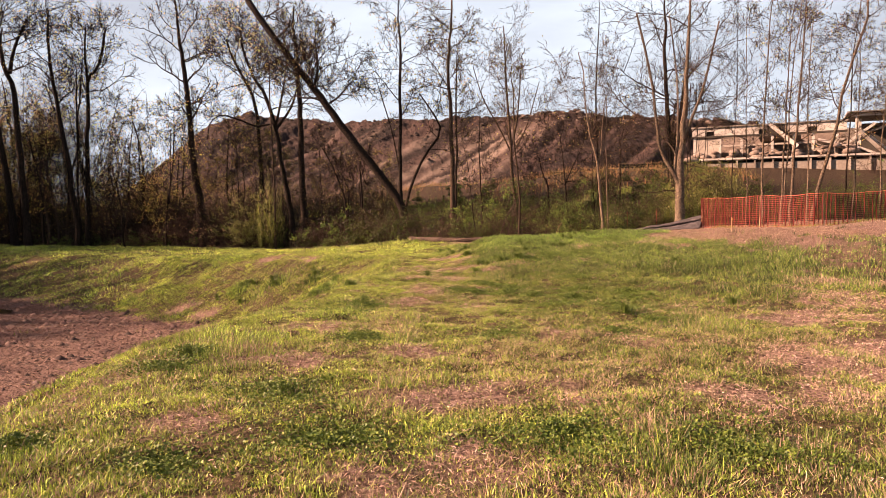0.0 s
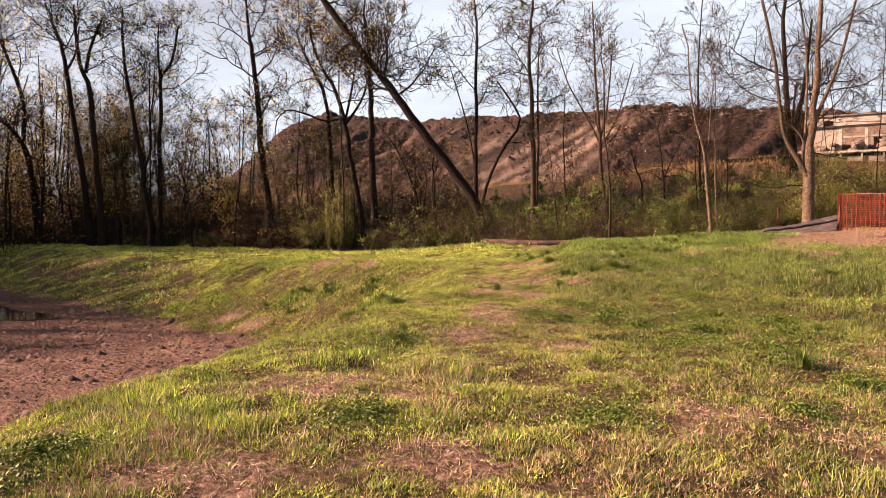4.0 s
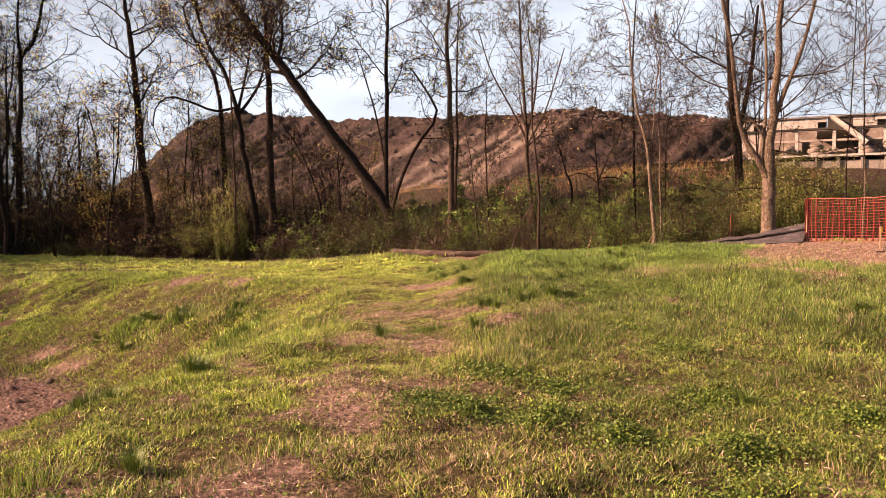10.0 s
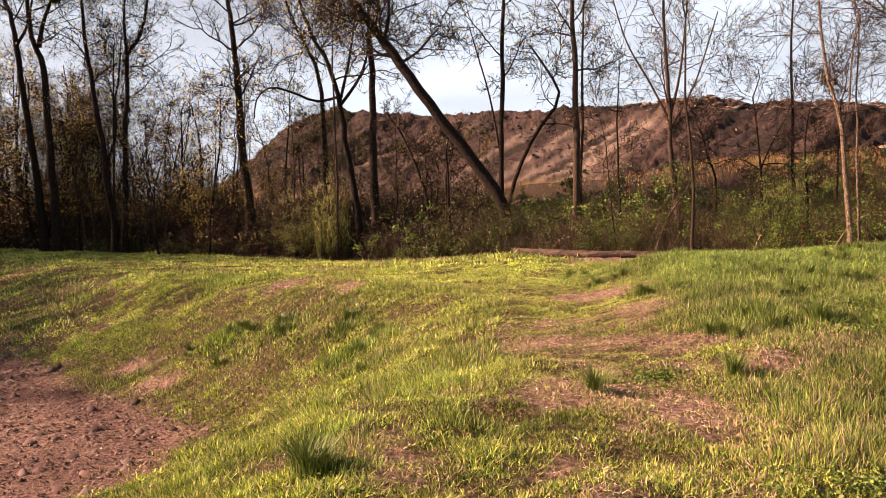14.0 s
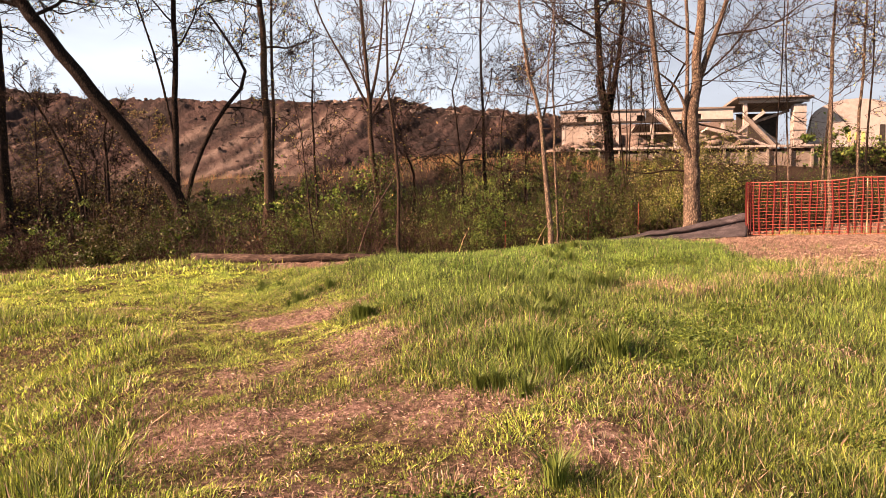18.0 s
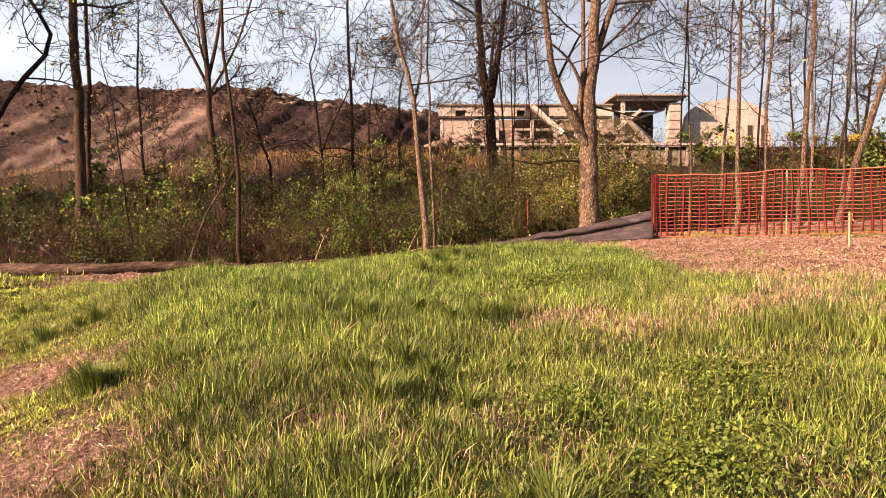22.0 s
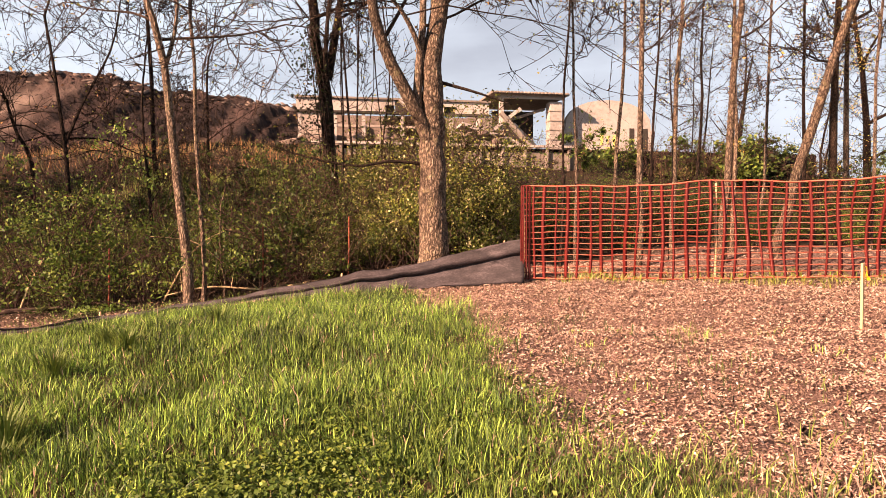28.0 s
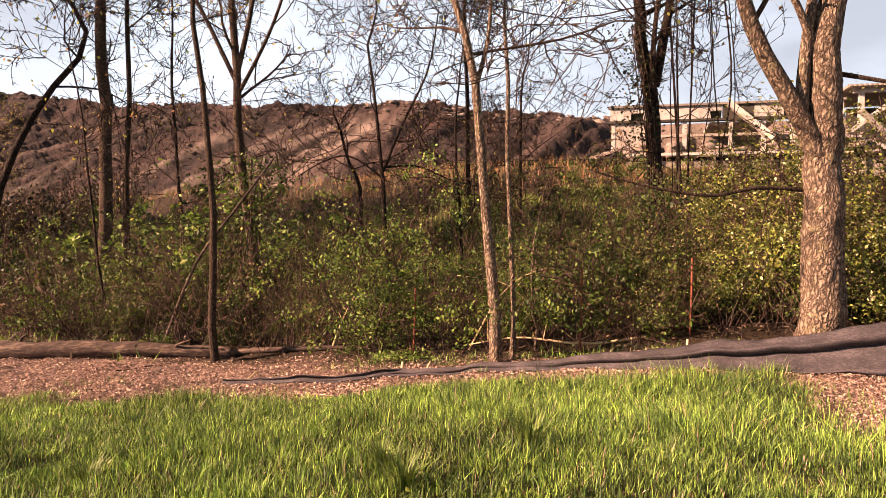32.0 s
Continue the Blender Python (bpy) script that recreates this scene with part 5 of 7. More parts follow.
# the woods beyond, too dense to tell apart
def far_woods(name, spots, label, leafy):
    """Trunks, twigs and leaves of many distant trees in one object."""
    acc, lc = Acc(), []
    for x, y in spots:
        g = float(ground(x, y))
        h = tr.uniform(9, 15) if x > 0 else tr.uniform(11, 18) if x < -38 else tr.uniform(9, 16)
        lx, ly = tr.normal(0, 1.3, 2)
        r = tr.uniform(0.06, 0.2)
        fs = np.linspace(0, 1, 6)
        line = np.stack([x + lx * fs ** 1.5 + 0.3 * np.sin(fs * 5 + lx), y + ly * fs ** 1.5, g - 0.3 + h * fs], 1)
        acc.tube(line, r * np.linspace(1, 0.25, 6), 5, cap=False)
        for b in range(5):
            f = tr.uniform(0.25, 0.8)
            p0 = np.array([np.interp(f, fs, line[:, k]) for k in range(3)])
            a, ln = tr.uniform(0, 6.28), tr.uniform(1.5, 4.0) * (1.2 - 0.6 * f)
            limb = np.array([p0, p0 + ln * np.array([0.5 * math.cos(a), 0.5 * math.sin(a), 0.25]), p0 + ln * np.array([0.8 * math.cos(a + 0.3), 0.8 * math.sin(a + 0.3), 0.75])])
            acc.tube(limb, r * np.array([0.45, 0.3, 0.15]), 3, cap=False)
            line_b = tr.uniform(0, 1, (14, 1))
            q = limb[0] * (1 - line_b) ** 2 + limb[1] * 2 * line_b * (1 - line_b) + limb[2] * line_b ** 2
            e = tr.normal(0, 0.55, (14, 3)) + np.array([0, 0, 0.25])
            acc.spikes(q, e, np.full(14, 0.016))
            lc.append((q + e)[tr.integers(0, 14, int(26 * leafy))] + tr.normal(0, 0.3, (int(26 * leafy), 3)))
        n = 70
        f = tr.uniform(0.15, 1.0, n)
        p = np.stack([np.interp(f, fs, line[:, k]) for k in range(3)], 1)
        a = tr.uniform(0, 6.28, n)
        d = np.stack([np.cos(a), np.sin(a), tr.uniform(-0.1, 0.9, n)], 1) * (tr.uniform(0.5, 2.2, n) * (1.15 - 0.6 * f))[:, None]
        acc.spikes(p, d, np.full(n, 0.018))
        q = p[:, None] + d[:, None] * tr.uniform(0.3, 1.0, (n, 2))[:, :, None]
        e = np.repeat(d, 2, 0) * 0.3 + tr.normal(0, 0.35, (2 * n, 3))
        acc.spikes(q.reshape(-1, 3), e, np.full(2 * n, 0.012))
        m = int(90 * leafy)
        lc.append((q.reshape(-1, 3) + e)[tr.integers(0, 2 * n, m)] + tr.normal(0, 0.3, (m, 3)))
        u = np.stack([x + tr.normal(0, 2.2, 70), y + tr.normal(0, 2.2, 70), np.full(70, g)], 1)
        w = np.stack([tr.normal(0, 0.5, 70), tr.normal(0, 0.5, 70), tr.uniform(0.6, 2.6, 70)], 1)
        acc.spikes(u, w, np.full(70, 0.03))
        lc.append(u + w * tr.uniform(0.2, 1.0, (70, 1)) + tr.normal(0, 0.3, (70, 3)))
    t = thing(name, label, "woods", kind="stuff")
    part_me("branchwork", acc.mesh("branchwork", BARK_DARK_SHADE), t)
    c = np.concatenate(lc)
    part_me("foliage", leaf_cloud(c, 0.085 if leafy > 1 else 0.07, palette(YOUNG, [3, 3, 3, 2], len(c), tr), tr, "foliage"), t, "thin young yellowish leaves")


spots = [(tr.uniform(-78, -40), tr.uniform(-14, 60)) for _ in range(175)]
spots += [(tr.uniform(-56, -39), tr.uniform(28, 57)) for _ in range(95)]
spots += [(x, float(edge(x)) + tr.uniform(4, 26)) for x in -24 - 42 * tr.uniform(0, 1, 34) ** 0.8]
far_woods("far_woods", spots, "dense dark bare woods beyond the basin", 1.3)
spots = []
for k in range(14):
    a, dist = radians(tr.uniform(54, 92)), tr.uniform(30, 64)
    spots.append((4.4 + dist * math.sin(a), 21.8 + dist * math.cos(a)))
far_woods("far_woods", spots, "thin bare woods behind the net fence", 0.5)

# ---- brush ----
GREEN = [(0.018, 0.034, 0.008), (0.042, 0.074, 0.014), (0.092, 0.13, 0.024), (0.055, 0.034, 0.020)]
LIME = [(0.095, 0.12, 0.022), (0.17, 0.18, 0.04), (0.045, 0.066, 0.014), (0.33, 0.30, 0.16)]


def shrub(rng, height, spread, nleaf, colors, weights, label, leafsize=0.04, stems=9, at=(0, 0)):
    t = thing("shrub", label, "shrub", (at[0], at[1], float(ground(*at))), group="brush at the wood's edge")
    acc, tips = Acc(), []
    for k in range(stems):
        a = rng.uniform(0, 6.28)
        d = np.array([math.cos(a) * spread / height, math.sin(a) * spread / height, 1.0])
        shoot(acc, tips, (0.25 * math.cos(a), 0.25 * math.sin(a), -0.1), d, height * rng.uniform(0.7, 1.1), 0.014, 1, rng, up=0.05, sides=5)
    part_me("branchwork", acc.mesh("branchwork", TWIG), t, "tangled brown stems")
    tp = np.array(tips)
    k = max(5, nleaf // 55)
    mid = tp[rng.integers(0, len(tp), k)] * np.array([1, 1, 1.0])
    mid[:, 2] *= rng.uniform(0.35, 1.0, k)
    c = mid[rng.integers(0, k, nleaf)] + rng.normal(0, 1, (nleaf, 3)) * np.array([0.13, 0.13, 0.10]) * rng.uniform(0.4, 1.25, (nleaf, 1))
    loose = rng.uniform(0, 1, nleaf) < 0.15
    c[loose] = tp[rng.integers(0, len(tp), loose.sum())] + rng.normal(0, 0.12, (loose.sum(), 3))
    c[:, 2] = np.maximum(c[:, 2], 0.04)
    part_me("foliage", leaf_cloud(c, leafsize, palette(colors, weights, nleaf, rng), rng, "leaves"), t, "small fresh leaves")
    return t


br = np.random.default_rng(23)
FRESH = [(0.050, 0.092, 0.017), (0.090, 0.14, 0.026), (0.018, 0.036, 0.008), (0.105, 0.13, 0.026)]
DULL = [(0.05, 0.06, 0.018), (0.09, 0.085, 0.03), (0.14, 0.09, 0.045), (0.20, 0.13, 0.07)]
STYLE = [(2.0, 0.9, 6000, GREEN, "dense dark green thicket shrub", 0.027), (2.3, 0.8, 7500, LIME, "pale flowering shrub with yellow-green leaves", 0.023), (1.7, 1.0, 420, DULL, "half-bare brown twiggy shrub", 0.03),
         (2.4, 1.1, 5600, FRESH, "bright fresh green thicket shrub", 0.027), (1.7, 0.8, 120, DULL, "bare brown tangled shrub", 0.028), (1.9, 1.2, 5200, GREEN, "broad dark green bramble", 0.028), (1.2, 0.7, 2400, FRESH, "low fresh green bush", 0.026)]
SHRUBS = []
for k, (hh, sp_, nl, cols, lab, ls) in enumerate(STYLE):
    x = (-3.0, 12.3, 3.4, 6.2, -14.0, 9.0, 1.2)[k]
    SHRUBS.append(shrub(br, hh, sp_, nl, cols, [3, 3, 2, 1.2], lab, ls, 12 if nl < 300 else 9, at=(x, float(edge(x)) + 1.2)))


COARSE = []
for k, (hh, sp_, nl, cols, lab, ls) in enumerate(STYLE):
    x = (-2.0, -4.4, 0.4, -7.2, -9.0, -5.6, -12.2)[k]
    COARSE.append(shrub(br, hh, sp_, int(nl * 0.36), cols, [3, 3, 2, 1.2], lab, ls * 1.95, 11 if nl < 500 else 8, at=(x, float(edge(x)) + 1.4)))
SLOPE = shrub(br, 1.6, 1.0, 700, GREEN, [3, 3, 2, 1.2], "small scrubby bush on the slope", 0.07, 5, at=(1.0, 56.0))


def place(src, x, y, s):
    m = Matrix.Translation((x, y, float(ground(x, y)))) @ Matrix.Rotation(br.uniform(0, 6.28), 4, "Z")
    o = copy_thing(src, m)
    o.scale = (s * br.uniform(0.85, 1.2), s * br.uniform(0.85, 1.2), s)


def pick(x, back):
    """Bare brown stuff in front, green in drifts behind."""
    if br.uniform(0, 1) < (0.62 if back < 2 else 0.26 + 0.32 * float(wob(np.array(x), np.array(back), 0.9, 2.0))):
        return (SHRUBS if x > 3.5 else COARSE)[(2, 4)[br.integers(0, 2)]]
    return (SHRUBS if x > 3.5 else COARSE)[(0, 3, 5, 0, 3, 6)[br.integers(0, 6)]]


for row, (back, s0) in enumerate(((0.7, 0.36), (1.5, 0.56), (2.6, 0.74), (4.0, 0.84), (5.8, 0.82), (8.0, 0.72), (11.0, 0.62), (15.0, 0.5))):
    for x in np.arange(-6, 16.5, 1.25):
        xx = x + br.uniform(-0.5, 0.5)
        place(pick(xx, back) if back < 10 else SLOPE, xx, float(edge(xx)) + back + br.uniform(-0.6, 0.6), s0 * br.uniform(0.6, 1.25) * (0.88 + 0.4 * float(wob(np.array(xx), np.array(back * 0.5), 0.9, 4.0))))
for x in np.arange(-38, -6, 1.5):
    for back in (0.8, 2.6, 5.0):
        xx = x + br.uniform(-0.7, 0.7)
        place((COARSE[4], COARSE[2], SLOPE, COARSE[5], COARSE[6], COARSE[2])[br.integers(0, 6)], xx, float(edge(xx)) + back + br.uniform(-0.6, 0.8), br.uniform(0.4, 0.85))
for x, y, s in ((11.2, 32.0, 0.9), (9.9, 32.4, 0.55), (12.0, 32.2, 0.98), (11.9, 33.0, 0.95), (12.8, 32.7, 1.02), (13.6, 33.6, 0.95), (12.6, 34.4, 0.95), (13.4, 35.8, 0.95), (-3.8, 43.4, 0.6), (-1.6, 42.6, 0.5), (5.2, 35.8, 0.42), (-14.4, 49.0, 1.2), (-13.6, 49.6, 1.4), (2.3, 36.8, 0.45)):
    place(SHRUBS[1], x, y, s)
for k in range(46):
    a, dist = radians(br.uniform(46, 82)), br.uniform(13.5, 24)
    x, y = 4.4 + dist * math.sin(a), 21.8 + dist * math.cos(a)
    place(SHRUBS[(0, 2, 3, 5)[br.integers(0, 4)]], x, y, br.uniform(0.4, 0.7))

for k in range(34):
    p = bpt(br.uniform(14, 36), br.uniform(-6.5, -3.3), 0)
    place((SLOPE, SHRUBS[2], SLOPE)[k % 3], p.x, p.y, br.uniform(1.0, 1.7))
for k in range(60):
    xx, back = br.uniform(-12, 20), br.uniform(10, 22)
    place(SLOPE, xx, float(edge(xx)) + back, br.uniform(0.3, 0.65))

for x, y, s in ((-12.3, 48.2, 1.5), (-12.6, 48.6, 1.15), (-12.1, 48.8, 1.75)):
    o = copy_thing(COARSE[1], Matrix.Translation((x, y, float(ground(x, y)))) @ Matrix.Rotation(x * 7, 4, "Z"))
    o.scale = (0.32 * s, 0.32 * s, 1.15 * s)
    tagged(o, "slender upright bush thick with yellow-green leaves")

for k in range(16):
    x, y = -20.5 + 0.45 * k + br.uniform(-0.4, 0.4), 51.6 + br.uniform(-0.6, 2.2)
    place((COARSE[4], COARSE[2], COARSE[4])[k % 3], x, y, br.uniform(1.2, 2.3))

# undergrowth closing the view under the far trees
def undergrowth(n, x, y, tall, size, colors, weights, label):
    g = ground(x, y)
    h = tall * (0.62 + 0.38 * sm((-8 - x) / 8)) * (1 - 0.75 * sm((x + 36) / 11) * (tall > 9)) * (0.6 + 0.5 * wob(x, y, 0.5, 2.0) + 0.25 * wob(x, y, 1.7, 5.0))
    t = thing("undergrowth", label, "undergrowth", kind="stuff")
    acc = Acc()
    m = n // 4
    p = np.stack([x[:m], y[:m], g[:m] - 0.1], 1)
    d = np.stack([br.normal(0, 0.35, m), br.normal(0, 0.35, m), np.maximum(h[:m], 0.4) * br.uniform(0.5, 1.3, m)], 1)
    acc.spikes(p, d, np.full(m, 0.03))
    acc.tube([p[0], p[0] + d[0] * 0.5, p[0] + d[0]], [0.02, 0.015, 0.01], 4)
    part_me("branchwork", acc.mesh("branchwork", BARK_DARK_SHADE), t)
    z = g + np.maximum(h, 0.3) * br.uniform(0, 1, n) ** 0.8
    part_me("foliage", leaf_cloud(np.stack([x, y, z], 1), size, palette(colors, weights, n, br), br, "foliage"), t)


EARTHY = [(0.045, 0.04, 0.016), (0.075, 0.05, 0.028), (0.025, 0.022, 0.011), (0.12, 0.085, 0.04), (0.08, 0.09, 0.022)]
n = 52000
x = -66 + 62 * br.uniform(0, 1, n)
undergrowth(n, x, edge(x) + 1.2 + 26 * br.uniform(0, 1, n) ** 1.4, 4.4, 0.095, EARTHY, [3, 3, 3, 1.5, 2], "dark brown tangled undergrowth beneath the far trees")
n = 26000
undergrowth(n, br.uniform(-64, -43, n), br.uniform(-12, 60, n), 6.0, 0.15, EARTHY, [3, 3, 3, 1.5, 2], "dark shaded undergrowth in the woods beyond the basin")

n = 24000
x = br.uniform(-84, -25, n)
undergrowth(n, x, edge(x) + br.uniform(14, 32, n), 9.2, 0.15, [(0.06, 0.055, 0.02), (0.10, 0.085, 0.03), (0.04, 0.035, 0.016), (0.15, 0.12, 0.04), (0.11, 0.065, 0.035)], [3, 3, 2, 1.5, 2], "far brown and olive hedge closing the view beyond the woods")

# dry orange grass on the slope behind the thicket
n = 22000
x, y = br.uniform(-16, 22, n), br.uniform(0, 14, n)
y = edge(x) + 17 + 1.5 * y
ok = patchy(x, y, 0.16, 3) + 0.5 * patchy(x, y, 0.7, 5) + 0.15 > br.uniform(-0.3, 0.5, n)
x, y = x[ok], y[ok]
n = len(x)
h = br.uniform(0.2, 0.75, n)
GRASS_DRY = palette([(0.30, 0.15, 0.065), (0.23, 0.135, 0.055), (0.16, 0.14, 0.04), (0.08, 0.09, 0.025)], [3, 3, 2, 2], n, br)
BLADE_JOB = (x, y, h, GRASS_DRY)

# dead stalks and fallen twigs along the edge
acc = Acc()
for k in range(3600):
    x = br.uniform(-34, 15)
    y = float(edge(x)) + 0.4 + abs(br.normal(0, 2.2))
    p = np.array([x, y, float(ground(x, y)) - 0.03])
    h = br.uniform(0.25, 1.5) * (1.0 if x > -20 else 1.3)
    d = np.array([br.normal(0, 0.35), br.normal(0, 0.35), 1.0])
    if k % 4 == 0:
        d = np.array([br.normal(0, 1), br.normal(0, 1), 0.12])
        p[2] += 0.05
    q = p + d * h * 0.5
    e = q + (d + br.normal(0, 0.3, 3)) * h * 0.5
    r = br.uniform(0.003, 0.009)
    acc.tube([p, q, e], [r, r * 0.8, r * 0.4], 3, cap=False)
tagged(new("dead_stalks", acc.mesh("dead_stalks", DEADWOOD)), "thicket of dead brown stalks and fallen twigs", "twigs", kind="stuff")

# tall thin stems and arching brambles among the shrubs
acc = Acc()
for k in range(900):
    x = br.uniform(-8, 16) if k % 3 else br.uniform(-36, -6)
    y = float(edge(x)) + 0.5 + br.uniform(0, 1) ** 1.5 * 11
    p = np.array([x, y, float(ground(x, y)) - 0.03])
    h = br.uniform(0.8, 2.3)
    lean = np.array([br.normal(0, 0.22), br.normal(0, 0.22), 1.0])
    m = p + lean * h * 0.55
    e = m + (lean + br.normal(0, 0.25, 3)) * h * 0.45
    if k % 5 == 0:
        e = m + np.array([br.normal(0, 0.8), br.normal(0, 0.8), br.uniform(-0.5, 0.3)]) * h * 0.6
    r = br.uniform(0.004, 0.011)
    acc.tube(smooth_line([p, m, e], 5), r * np.linspace(1, 0.35, 5), 3, cap=False)
    q = m[None] + (e - m)[None] * br.uniform(0, 1, (4, 1))
    acc.spikes(q, (e - m)[None] * 0.4 + br.normal(0, 0.14, (4, 3)), np.full(4, 0.004))
tagged(new("thicket_stems", acc.mesh("thicket_stems", TWIG)), "tangle of thin bare stems and arching brambles", "stems", kind="stuff")
acc = Acc()
for k in range(420):
    x = br.uniform(-3, 14)
    y = float(edge(x)) + br.uniform(0.2, 2.4)
    g = float(ground(x, y))
    a, ln = br.uniform(0, 6.28), br.uniform(0.5, 1.8)
    p, e = np.array([x, y, g]), np.array([x + ln * math.cos(a), y + 0.5 * ln * math.sin(a), g + br.uniform(0.0, 0.3)])
    acc.tube(smooth_line([p, (p + e) / 2 + np.array([0, 0, br.uniform(0.15, 0.75)]), e], 7), np.linspace(0.006, 0.003, 7), 3, cap=False)
tagged(new("bramble_canes", acc.mesh("bramble_canes", DEADWOOD)), "pale dead bramble canes arching at the wood's edge", "brambles", kind="stuff")

# ivy on two trees
def ivy(base, z0, z1, spread, n, off=(0, 0)):
    g = float(ground(*base))
    z = br.uniform(z0, z1, n)
    c = np.stack([base[0] + off[0] + br.normal(0, spread, n), base[1] + off[1] + br.normal(0, spread, n), g + z], 1)
    t = thing("ivy", "dark ivy clinging to a tree trunk", "ivy", (base[0], base[1], g))
    me = leaf_cloud(c - np.array([base[0], base[1], g]), 0.04, palette(GREEN, [3, 3, 1, 1], n, br), br, "leaves")
    part_me("leaves", me, t)
    acc = Acc()
    for k in range(7):
        a = br.uniform(0, 6.28)
        acc.tube(smooth_line([(0.2 * math.cos(a), 0.2 * math.sin(a), 0.0), (0.2 * math.cos(a + 1) + off[0] * 0.5, 0.2 * math.sin(a + 1) + off[1] * 0.5, z1 * 0.5), (off[0] + 0.15 * math.cos(a), off[1] + 0.15 * math.sin(a), z1)], 8), np.full(8, 0.012), 4)
    part_me("vine", acc.mesh("vine", DEADWOOD), t)
ivy((13.0, 38.5), 2.4, 5.0, 0.28, 900, (-0.55, 0.0))
hang = thing("hanging_vines", "bare woody vines hanging beside the ivy tree", "vines", (13.6, 38.0, float(ground(13.6, 38.0))))
for k in range(7):
    x0 = 0.25 * k - 0.5
    acc = Acc()
    acc.tube(smooth_line([(x0, 0.1 * k, 0.0), (x0 + 0.15 * math.sin(k * 2.0), 0.1, 2.0), (x0 - 0.12 * math.cos(k * 3.0), 0.0, 4.0), (x0 * 0.6, 0.1, 7.0)], 14), np.full(14, 0.012 + 0.004 * (k % 3)), 5)
    part_me("vine", acc.mesh("vine", BARK_DARK_SHADE), hang)
ivy((4.0, 38.7), 1.6, 3.2, 0.38, 1100, (0.25, -0.1))
ivy((-18.4, 52.0), 3.0, 12.0, 0.3, 600, (-0.3, 0.0))

# ---- orange net fence ----
FENCE = [(10.85, 28.9), (12.0, 27.6), (12.7, 26.8), (13.6, 25.5), (15.0, 25.25), (17.0, 25.1), (20.5, 24.8)]
fl = smooth_line([(x, y, 0) for x, y in FENCE], 90)[:, :2]
seg = np.concatenate([[0], np.cumsum(np.hypot(*np.diff(fl, axis=0).T))])
total = seg[-1]


def fence_at(s):
    return np.interp(s, seg, fl[:, 0]), np.interp(s, seg, fl[:, 1])


POST_S = np.arange(0.0, total + 2.4, 2.4)
POST_Z = np.mean([ground(np.interp(POST_S + o, seg, fl[:, 0]), np.interp(POST_S + o, seg, fl[:, 1])) for o in (-0.4, 0.0, 0.4)], 0)
POST_Z = (np.r_[POST_Z[:1], POST_Z[:-1]] + 2 * POST_Z + np.r_[POST_Z[1:], POST_Z[-1:]]) / 4


def fence_z(s, h):
    """Height above ground of the net's thread at h of its height, with sag between the posts."""
    foot = np.interp(s, POST_S, POST_Z)
    sag = 0.032 * np.sin(np.pi * ((s % 2.4) / 2.4)) * h
    return foot + 0.03 + h * (1.22 - 0.06 * sm((s - 1.5) / 4) - sag) + 0.012 * np.sin(s * 3.1) * h + 0.006 * np.sin(s * 9 + h * 7)


net = thing("net_fence", "bright orange plastic mesh safety fence, slightly sagging", "fence", (10.85, 28.9, float(ground(10.85, 28.9))))
org = np.array(net.location)


def net_point(s, h):
    x, y = fence_at(s)
    b = 0.05 * np.sin(s * 1.9 + 2 * h) + 0.02 * np.sin(s * 6 + h * 5)
    return np.stack([x + b * 0.6, y + b * 0.8, fence_z(s, h)], -1) - org


def strand(acc, pts, wide, thick):
    """A flat plastic strip along pts."""
    n = len(pts)
    d = np.gradient(pts, axis=0)
    d /= np.linalg.norm(d, axis=1)[:, None]
    out = np.cross(d, [0, 0, 1.0]) if abs(d[0][2]) < 0.7 else np.tile([0.75, 0.66, 0.0], (n, 1))
    out /= np.linalg.norm(out, axis=1)[:, None]
    up = np.cross(out, d)
    v = np.stack([pts - up * wide / 2, pts + out * thick / 2, pts + up * wide / 2, pts - out * thick / 2], 1).reshape(-1, 3)
    i, j = np.arange(4), (np.arange(4) + 1) % 4
    base = acc.n + np.arange(n - 1)[:, None] * 4
    acc.v.append(v)
    acc.q.append(np.stack([base + i, base + j, base + 4 + j, base + 4 + i], -1).reshape(-1, 4))
    acc.n += 4 * n


ROWS_N, COLS = 17, int(total / 0.145)
for k in range(ROWS_N):
    acc = Acc()
    ss = np.linspace(0, total, 160)
    h = k / (ROWS_N - 1)
    strand(acc, net_point(ss, h), 0.022 if k in (0, ROWS_N - 1) else 0.0105, 0.005)
    part_me("thread", acc.mesh("thread", ORANGE, False), net)
for k in range(COLS + 1):
    acc = Acc()
    s = total * k / COLS + 0.01 * math.sin(k * 2.3)
    hh = np.linspace(0, 1, 9)
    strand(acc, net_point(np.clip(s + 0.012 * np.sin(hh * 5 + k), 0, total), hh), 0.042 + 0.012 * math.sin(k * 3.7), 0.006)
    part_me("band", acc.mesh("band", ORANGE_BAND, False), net)
